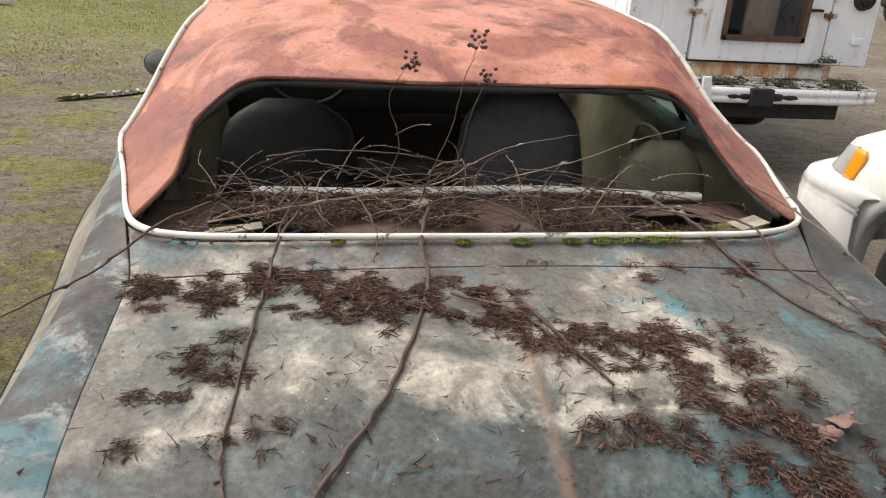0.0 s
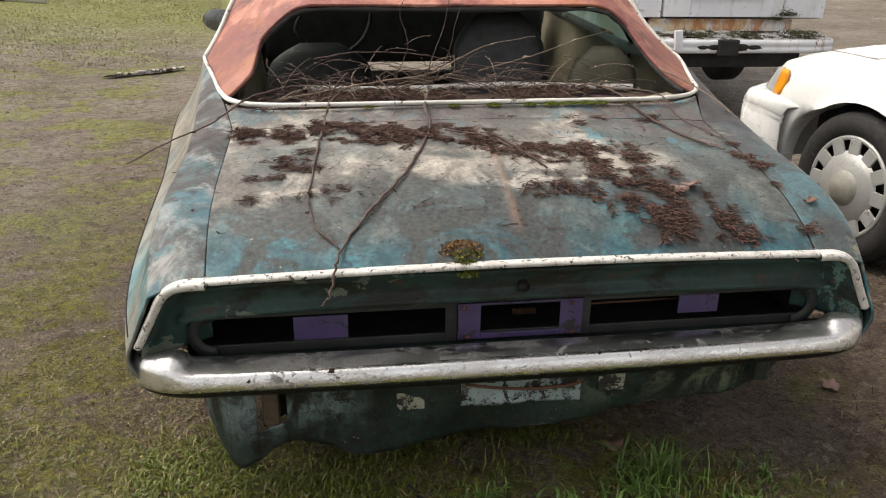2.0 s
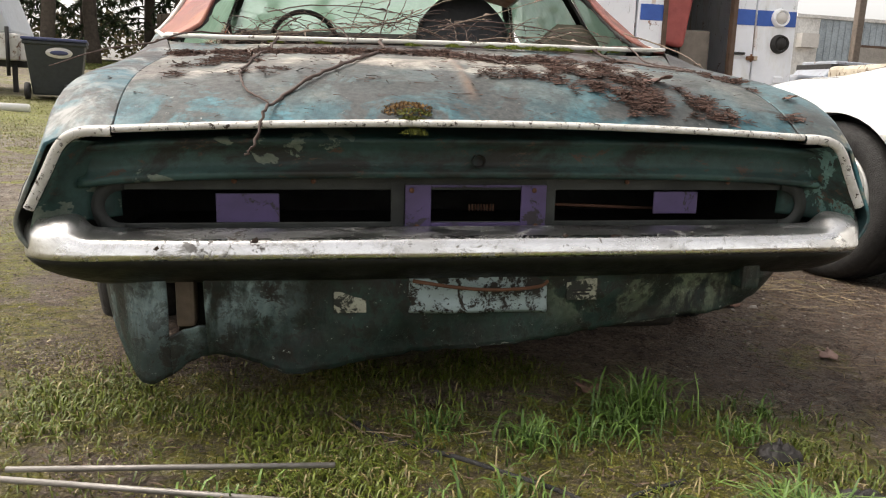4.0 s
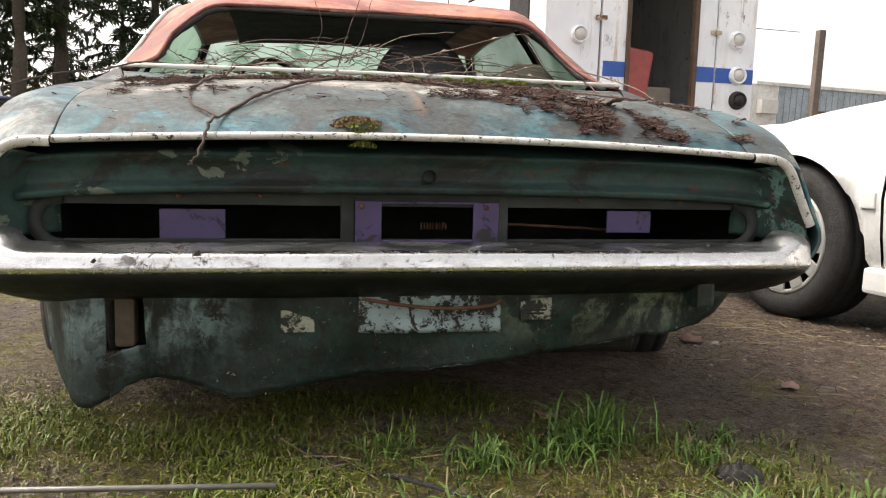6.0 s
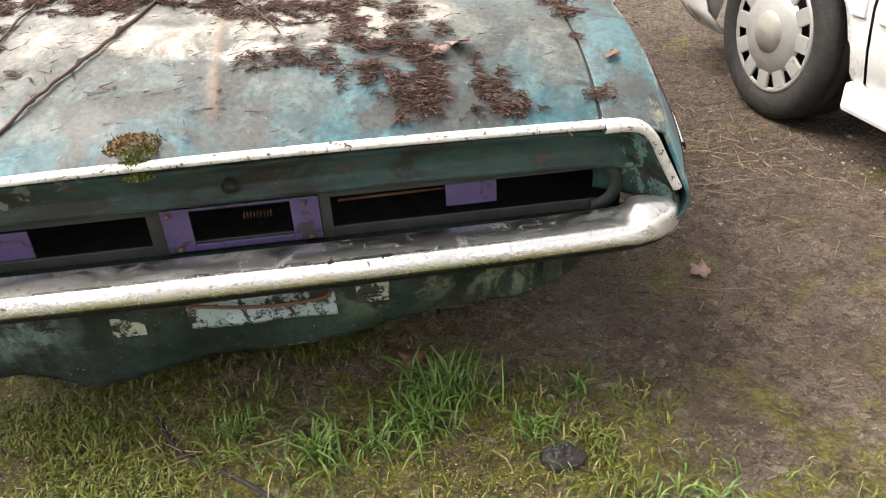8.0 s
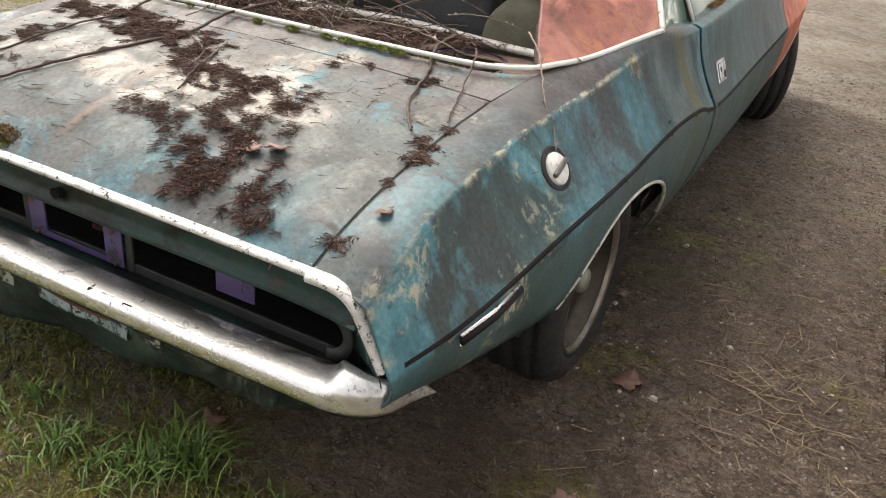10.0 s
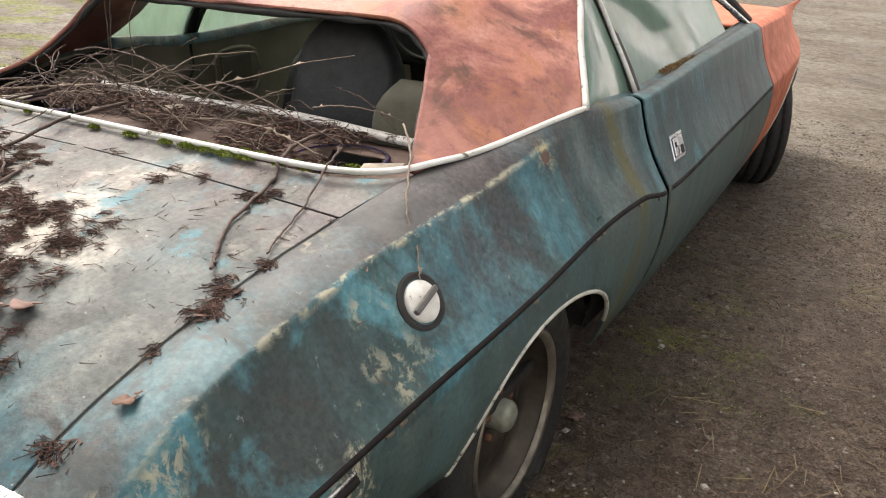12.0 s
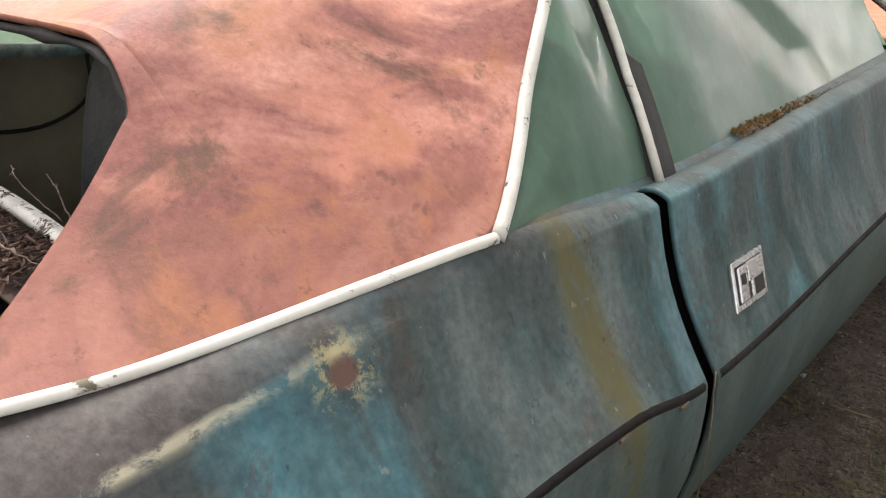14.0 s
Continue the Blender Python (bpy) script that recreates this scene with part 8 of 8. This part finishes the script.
def leaf(m, size, mat, label, seed):
    rng = random.Random(seed)
    vs, n = [(0, 0, 0)], 30
    for k in range(n):
        a = 2 * math.pi * k / n
        r = size * (0.62 + 0.38 * abs(math.cos(2.5 * a + 0.3))) * rng.uniform(0.85, 1.1)
        vs.append((r * math.cos(a), r * math.sin(a), size * 0.11 * math.sin(3 * a + seed) + size * 0.08 * rng.random()))
    fs = [(0, 1 + k, 1 + (k + 1) % n) for k in range(n)]
    st = len(vs)
    vs += [(size * 0.8, -0.004, 0.004), (size * 1.35, -0.001, 0.004), (size * 1.35, 0.001, 0.004), (size * 0.8, 0.004, 0.004)]
    fs.append((st, st + 1, st + 2, st + 3))
    ob = part_from("dead_leaf", vs, fs, mat, solid=0.0012)
    ob.matrix_world = m
    return tagged(ob, label, "leaf")


def deck_leaf(x, y, size, mat, label, seed, turn):
    leaf(Matrix.Translation(on_deck(x, y, 0.012)) @ pose(0, 0, 0, -14, 0, turn), size, mat, label, seed)


deck_leaf(0.415, 0.185, 0.024, PINKLEAF, "pale pinkish dead leaf among the needles", 1, 30)
deck_leaf(0.38, 0.165, 0.018, PINKLEAF, "pale pinkish dead leaf among the needles", 2, 130)
deck_leaf(0.68, 0.13, 0.016, LEAFM, "small curled brown leaf on the shoulder", 3, 70)
for x, y, s, a, mat, lab in ((1.044, 0.842, 0.042, 10, LEAFM, "brown maple leaf on the wet mud"), (1.044, 0.352, 0.03, 60, PINKLEAF, "pale folded dead leaf on the mud"), (0.30, 0.12, 0.03, 100, LEAFM, "dark red-brown leaf in the grass"), (0.90, 1.28, 0.02, 15, PINKLEAF, "small yellowed leaf on the mud")):
    leaf(pose(x, y, relief(x, y) + 0.012, 5, -8, a), s, mat, lab, int(100 * x))

# ---- on the ground ----
ROD = plain("grey_metal_rod", (0.28, 0.26, 0.24), 0.45, 0.5)
for a, b in (((-0.75, -0.185), (-0.255, -0.212)), ((-0.75, -0.215), (-0.158, -0.360))):
    ob = tube("metal_rod", [(a[0], a[1], 0.020), (b[0], b[1], 0.022)], 0.0048, ROD, sides=8)
    tagged(ob, "thin grey metal rod lying in the grass", "rod", "rods in the grass")
ob = tube("black_hose", [(p.x, p.y, relief(p.x, p.y) + 0.001) for p in rounded_path([(-0.22, 0.04, 0), (-0.16, -0.06, 0), (-0.03, -0.162, 0), (0.08, -0.26, 0), (0.15, -0.321, 0), (0.23, -0.30, 0), (0.321, -0.272, 0)], 7)], 0.005, RUBBER, sides=8)
tagged(ob, "black hose half hidden in the grass", "hose")
RAGM = plain("wet_dark_rag", (0.018, 0.015, 0.014), 0.6, var=0.4, scale=30)


def rag(x, y, r, seed, label):
    """A soaked cloth in a rounded, folded heap."""
    vs, n, m = [], 36, 18
    for i in range(m):
        t = i / (m - 1)
        for k in range(n):
            a = 2 * math.pi * k / n
            c, s = math.cos(a), math.sin(a)
            w = 1 + 0.30 * noise.noise((1.6 * c, 1.6 * s, seed)) + 0.10 * noise.noise((5 * c, 5 * s, seed + 2 * t))
            fold = 1 + 0.45 * noise.noise((4.5 * c * t, 4.5 * s * t, seed)) + 0.25 * noise.noise((11 * c * t, 11 * s * t, seed + 3))
            h = 0.62 * r * math.sqrt(max(0.0, 1 - t * t)) * fold
            vs.append((x + r * t * w * c, y + 0.85 * r * t * w * s, relief(x, y) - 0.002 + max(0, h)))
    return tagged(part_from("wet_rag", vs, grid_faces(m, n, True), RAGM), label, "rag")


rag(0.566, -0.395, 0.058, 1.0, "crumpled dark brown wet rag in the grass")
rag(0.539, -0.20, 0.042, 4.0, "small crumpled black wet rag in the grass")


def blade_mat(name, low, high, dead=0.0):
    n = Nodes(name)
    r = n.island()
    c = n.mix(r, low, high)
    if dead:
        c = n.mix(n.ramp(n.maths("FRACT", n.maths("MULTIPLY", r, 0.999)), 1 - dead, 1.001 - dead), c, (0.27, 0.215, 0.105))
    return n.done(c, 0.5, spec=0.4)


GRASS = blade_mat("grass_blades", (0.050, 0.072, 0.008), (0.150, 0.185, 0.022), 0.10)
LUSH = blade_mat("lush_grass_blades", (0.040, 0.086, 0.015), (0.138, 0.225, 0.046), 0.05)
MOSSY_LEAF = blade_mat("moss_leaflets", (0.070, 0.066, 0.014), (0.230, 0.215, 0.030), 0.16)
YARDG = blade_mat("pale_yard_grass", (0.085, 0.095, 0.020), (0.23, 0.235, 0.05), 0.15)


def lie(xs, ys):
    return np.array([relief(a, b) for a, b in zip(xs, ys)])


def tri_mesh(name, verts, tris, material):
    """A triangle soup straight from arrays."""
    me = bpy.data.meshes.new(name)
    me.vertices.add(len(verts))
    me.vertices.foreach_set("co", np.asarray(verts, np.float32).ravel())
    me.loops.add(3 * len(tris))
    me.loops.foreach_set("vertex_index", np.asarray(tris, np.int32).ravel())
    me.polygons.add(len(tris))
    me.polygons.foreach_set("loop_start", np.arange(0, 3 * len(tris), 3, dtype=np.int32))
    me.materials.append(material)
    me.update(calc_edges=True)
    return new(name, me)


def blade_field(name, rng, xs, ys, length, lean, width, material, label):
    """Arched blades, each bending over towards its own side."""
    k = len(xs)
    a = rng.uniform(0, 2 * math.pi, k)
    d = np.stack([np.cos(a), np.sin(a), np.zeros(k)], 1)
    side = np.stack([-d[:, 1], d[:, 0], np.zeros(k)], 1) * width[:, None]
    base = np.stack([xs, ys, lie(xs, ys) - 0.002], 1)
    up = np.array([0, 0, 1.0])
    one = base + d * (length * 0.30 * lean)[:, None] + up * (length * 0.50)[:, None]
    two = base + d * (length * 0.72 * lean)[:, None] + up * (length * (0.82 - 0.25 * lean))[:, None]
    tip = base + d * (length * 1.05 * lean)[:, None] + up * (length * (0.95 - 0.62 * lean))[:, None]
    tip[:, 2] = np.maximum(tip[:, 2], base[:, 2] + 0.004)
    vs = np.stack([base - side, base + side, one + side, one - side, two + 0.75 * side, two - 0.75 * side, tip], 1).reshape(-1, 3)
    tri = np.array([(0, 1, 2), (0, 2, 3), (3, 2, 4), (3, 4, 5), (5, 4, 6)])
    ts = (tri[None] + 7 * np.arange(k)[:, None, None]).reshape(-1, 3)
    return tagged(tri_mesh(name, vs, ts, material), label, "grass", kind="stuff")


def scatter(rng, x0, x1, y0, y1, count, keep):
    xs, ys = rng.uniform(x0, x1, count), rng.uniform(y0, y1, count)
    ok = np.array([keep(p, q) for p, q in zip(xs, ys)]) > rng.uniform(0, 1, count)
    return xs[ok], ys[ok]


def lawn(name, x0, x1, y0, y1, count, h0, h1, label, seed, keep, wide=0.0011, mat=None, bend=(0.4, 1.3)):
    rng = np.random.RandomState(seed)
    xs, ys = scatter(rng, x0, x1, y0, y1, count, keep)
    k = len(xs)
    return blade_field(name, rng, xs, ys, rng.uniform(h0, h1, k), rng.uniform(*bend, k), wide * rng.uniform(0.7, 1.5, k), mat or GRASS, label)


def near_edge(x, y):
    """Where the rough grass ends: bare soil under the car and on the track beside it."""
    v = max(0.0, min(1.0, (0.42 - 0.62 * max(0.0, x - 0.12) - y + 0.20 * noise.noise((x * 3, 0.4, 0))) / 0.25))
    v *= max(0.0, min(1.0, (1.15 + 0.3 * noise.noise((y * 3, 1, 0)) - x - 0.55 * max(0, y + 0.35)) / 0.3))
    return v * max(0.0, min(1.0, (y + 1.7) / 0.4))


def near_keep(x, y):
    return (0.10 + 2.4 * max(0.0, noise.noise((x * 4.2, y * 4.2, 0.5)) + 0.35 * noise.noise((x * 13, y * 13, 2.5)))) * near_edge(x, y)


def moss_keep(x, y):
    v = 0.45 + 1.7 * noise.noise((x * 5.5, y * 5.5, 7.5)) + 0.8 * noise.noise((x * 17, y * 17, 2.5))
    edge = near_edge(x, y)
    if x < -0.72:
        edge = max(edge, max(0.0, min(1.0, (1.6 - y) / 1.2)))
    return v * edge


def left_keep(x, y):
    return (0.0 + 2.2 * noise.noise((x * 1.9, y * 2.7, 4.5))) * max(0.0, min(1.0, (-0.92 - x) / 0.25))


def leaflets():
    """Moss cushions and small round leaves between the grass."""
    rng = np.random.RandomState(30)
    xs, ys = scatter(rng, -1.9, 1.35, -1.6, 1.6, 330000, moss_keep)
    k = len(xs)
    size = rng.uniform(0.0012, 0.0030, k) * np.where(rng.uniform(0, 1, k) > 0.985, 2.2, 1.0)
    c = np.stack([xs, ys, lie(xs, ys) + rng.uniform(0.000, 0.010, k)], 1)
    u = rng.normal(size=(k, 3)) * (1, 1, 0.55)
    u /= np.linalg.norm(u, axis=1)[:, None]
    w = np.cross(u, rng.normal(size=(k, 3)) * (0.4, 0.4, 1))
    w /= np.linalg.norm(w, axis=1)[:, None] + 1e-6
    u, w = u * size[:, None], w * size[:, None] * 0.7
    vs = np.stack([c - u, c + w, c + u, c - w], 1).reshape(-1, 3)
    ts = (np.array([(0, 1, 2), (0, 2, 3)])[None] + 4 * np.arange(k)[:, None, None]).reshape(-1, 3)
    return tagged(tri_mesh("moss_carpet", vs, ts, MOSSY_LEAF), "yellow-green moss and small leaves over damp soil", "moss", kind="stuff")


leaflets()
lawn("near_grass", -1.45, 1.35, -1.6, 0.45, 130000, 0.010, 0.038, "short clumped grass behind the car", 31, near_keep, 0.0011)
lawn("yard_grass", -4.2, -0.95, 0.2, 5.0, 60000, 0.006, 0.018, "thin grass over the muddy yard", 32, left_keep, 0.0014, YARDG)
lawn("far_yard_grass", -9.0, -1.6, 5.0, 12.0, 45000, 0.010, 0.032, "patchy grass in the open yard", 33, lambda x, y: 0.10 + 1.6 * noise.noise((x * 0.5, y * 0.7, 8.0)) + 0.6 * (1 if y > 7 else 0), 0.0035, YARDG)
lawn("mud_grass", 0.85, 1.6, 0.3, 3.5, 16000, 0.006, 0.020, "sparse grass on the mud beside the car", 34, lambda x, y: max(0.0, noise.noise((x * 3.0, y * 3.0, 6.0)) - 0.28) * 4.0 + 0.9 * math.exp(-((x - 0.90) / 0.09) ** 2 - ((y - 1.53) / 0.16) ** 2) + 0.8 * math.exp(-((x - 1.22) / 0.10) ** 2 - ((y - 1.58) / 0.10) ** 2), 0.0009)
lawn("verge_grass", -9.0, -1.0, 22.0, 32.0, 40000, 0.03, 0.09, "bright green verge beside the road", 35, lambda x, y: 0.8, 0.009)


def tuft(x, y, count, length, spread, seed, label):
    rng = np.random.RandomState(seed)
    r, a = np.abs(rng.normal(size=count)) * spread, rng.uniform(0, 2 * math.pi, count)
    blade_field("grass_tuft", rng, x + r * np.cos(a), y + r * np.sin(a), length * rng.uniform(0.35, 1.1, count), rng.uniform(0.25, 1.25, count),
                rng.uniform(0.0011, 0.0024, count), LUSH, label)


tuft(0.36, 0.00, 150, 0.125, 0.050, 1, "lush green grass tuft under the bumper")
tuft(0.30, -0.06, 90, 0.09, 0.045, 9, "lush green grass tuft under the bumper")
tuft(0.10, -0.11, 130, 0.075, 0.055, 2, "green grass tuft in the lawn")
tuft(0.42, -0.45, 230, 0.115, 0.055, 3, "bright green grass tuft beside the rag")
tuft(0.36, -0.52, 120, 0.09, 0.05, 10, "bright green grass tuft beside the rag")
tuft(-0.14, -0.44, 130, 0.09, 0.06, 4, "green grass tuft beside the rod")
tuft(-0.28, -0.50, 90, 0.07, 0.05, 11, "green grass tuft beside the rod")
tuft(0.45, -0.62, 120, 0.08, 0.05, 5, "green grass tuft in the lawn")
tuft(0.22, -0.10, 70, 0.07, 0.04, 6, "green grass tuft in the lawn")
tuft(-0.06, -0.04, 70, 0.06, 0.05, 7, "green grass tuft in the lawn")
tuft(0.66, -0.53, 100, 0.07, 0.05, 8, "green grass tuft in the lawn")
tuft(0.75, -0.35, 90, 0.06, 0.05, 12, "green grass tuft in the lawn")
tuft(0.50, -0.13, 70, 0.06, 0.05, 13, "green grass tuft in the lawn")
tuft(0.62, -0.02, 60, 0.05, 0.05, 14, "green grass tuft in the lawn")
tuft(-0.42, -0.30, 70, 0.05, 0.05, 15, "green grass tuft in the lawn")
tuft(0.02, -0.30, 70, 0.055, 0.06, 16, "green grass tuft in the lawn")


def gravel():
    rng = np.random.RandomState(44)
    vs, fs = [], []
    cube = [(-1, -1, -0.6), (1, -1, -0.6), (1, 1, -0.6), (-1, 1, -0.6), (-0.6, -0.6, 0.7), (0.6, -0.6, 0.6), (0.6, 0.6, 0.7), (-0.6, 0.6, 0.6)]
    quads = [(0, 1, 5, 4), (1, 2, 6, 5), (2, 3, 7, 6), (3, 0, 4, 7), (4, 5, 6, 7)]
    for _ in range(15000):
        if rng.uniform() < 0.62:
            x, y = rng.uniform(0.80, 2.2), rng.uniform(0.1, 1.0) ** 1.0 * 5.5
        else:
            x, y = rng.uniform(-4.5, -1.0), rng.uniform(0.5, 7.0)
        r = rng.uniform(0.0015, 0.0045) * (1 + 1.2 * (rng.uniform() > 0.97))
        a = rng.uniform(0, 6.28)
        c, s = math.cos(a), math.sin(a)
        k = rng.uniform(0.7, 1.4, 3)
        i = len(vs)
        z = relief(x, y)
        vs += [(x + r * (c * p[0] * k[0] - s * p[1] * k[1]), y + r * (s * p[0] * k[0] + c * p[1] * k[1]), z + r * (p[2] * k[2] * 0.7 + 0.15)) for p in cube]
        fs += [tuple(i + q for q in f) for f in quads]
    n = Nodes("yard_gravel")
    m = n.done(n.mix(n.ramp(n.island(), 0.80, 1.0), n.mix(n.island(), (0.055, 0.042, 0.033), (0.17, 0.140, 0.115)), (0.40, 0.37, 0.33)), 0.85)
    return tagged(part_from("gravel", vs, fs, m, smooth=False), "loose pebbles pressed into the mud", "gravel", kind="stuff")


gravel()


def straw():
    rng = np.random.RandomState(51)
    vs, fs = [], []
    for _ in range(330):
        g = rng.uniform()
        if g < 0.25:
            x, y = 1.38 + rng.normal() * 0.10, 0.98 + rng.normal() * 0.16
        elif g < 0.93:
            x, y = rng.uniform(0.95, 1.7), rng.uniform(0.2, 3.2)
        else:
            x, y = -0.18 + rng.normal() * 0.07, -0.10 + rng.normal() * 0.05
        t, ln = rng.uniform(0, math.pi), rng.uniform(0.012, 0.055)
        u = np.array([math.cos(t), math.sin(t), rng.normal() * 0.08]) * ln
        w = np.array([-math.sin(t), math.cos(t), 0]) * 0.0011
        c = np.array([x, y, relief(x, y) + rng.uniform(0.004, 0.014)])
        i = len(vs)
        vs += [c - u - w, c - u + w, c + u + w, c + u - w, c - u + np.array([0, 0, 0.0015]), c + u + np.array([0, 0, 0.0015])]
        fs += [(i, i + 3, i + 5, i + 4), (i + 1, i + 4, i + 5, i + 2), (i, i + 1, i + 2, i + 3)]
    n = Nodes("straw")
    m = n.done(n.mix(n.island(), (0.10, 0.065, 0.04), (0.34, 0.27, 0.16)), 0.8)
    return tagged(part_from("straw_litter", vs, fs, m, smooth=False), "dry stalks and conifer twigs on the mud", "straw", kind="stuff")


straw()


def crumbs():
    """Bits of bark, needles and rotted leaf trodden into the soil."""
    rng = np.random.RandomState(61)
    k = 26000
    zone = rng.uniform(0, 1, k)
    xs = np.where(zone < 0.55, rng.uniform(0.75, 2.0, k), np.where(zone < 0.8, rng.uniform(-4.0, -0.8, k), rng.uniform(-1.2, 1.2, k)))
    ys = np.where(zone < 0.55, rng.uniform(-0.1, 4.5, k), np.where(zone < 0.8, rng.uniform(0.2, 6.0, k), rng.uniform(-1.4, 0.4, k)))
    a, ln = rng.uniform(0, math.pi, k), rng.uniform(0.003, 0.014, k) * np.where(rng.uniform(0, 1, k) > 0.95, 2.4, 1.0)
    u = np.stack([np.cos(a), np.sin(a), rng.normal(size=k) * 0.15], 1) * ln[:, None]
    w = np.stack([-np.sin(a), np.cos(a), np.zeros(k)], 1) * rng.uniform(0.0007, 0.0026, k)[:, None]
    c = np.stack([xs, ys, lie(xs, ys) + rng.uniform(0.001, 0.006, k)], 1)
    up = np.array([0, 0, 0.0018])
    vs = np.stack([c - u - w, c - u + w, c + u, c + up], 1).reshape(-1, 3)
    ts = (np.array([(0, 1, 3), (1, 2, 3), (2, 0, 3)])[None] + 4 * np.arange(k)[:, None, None]).reshape(-1, 3)
    n = Nodes("trodden_crumbs")
    m = n.done(n.mix(n.island(), (0.014, 0.009, 0.007), (0.165, 0.110, 0.075)), 0.8, spec=0.3)
    return tagged(tri_mesh("soil_litter", vs, ts, m), "dark bark and leaf crumbs trodden into the soil", "litter", kind="stuff")


crumbs()
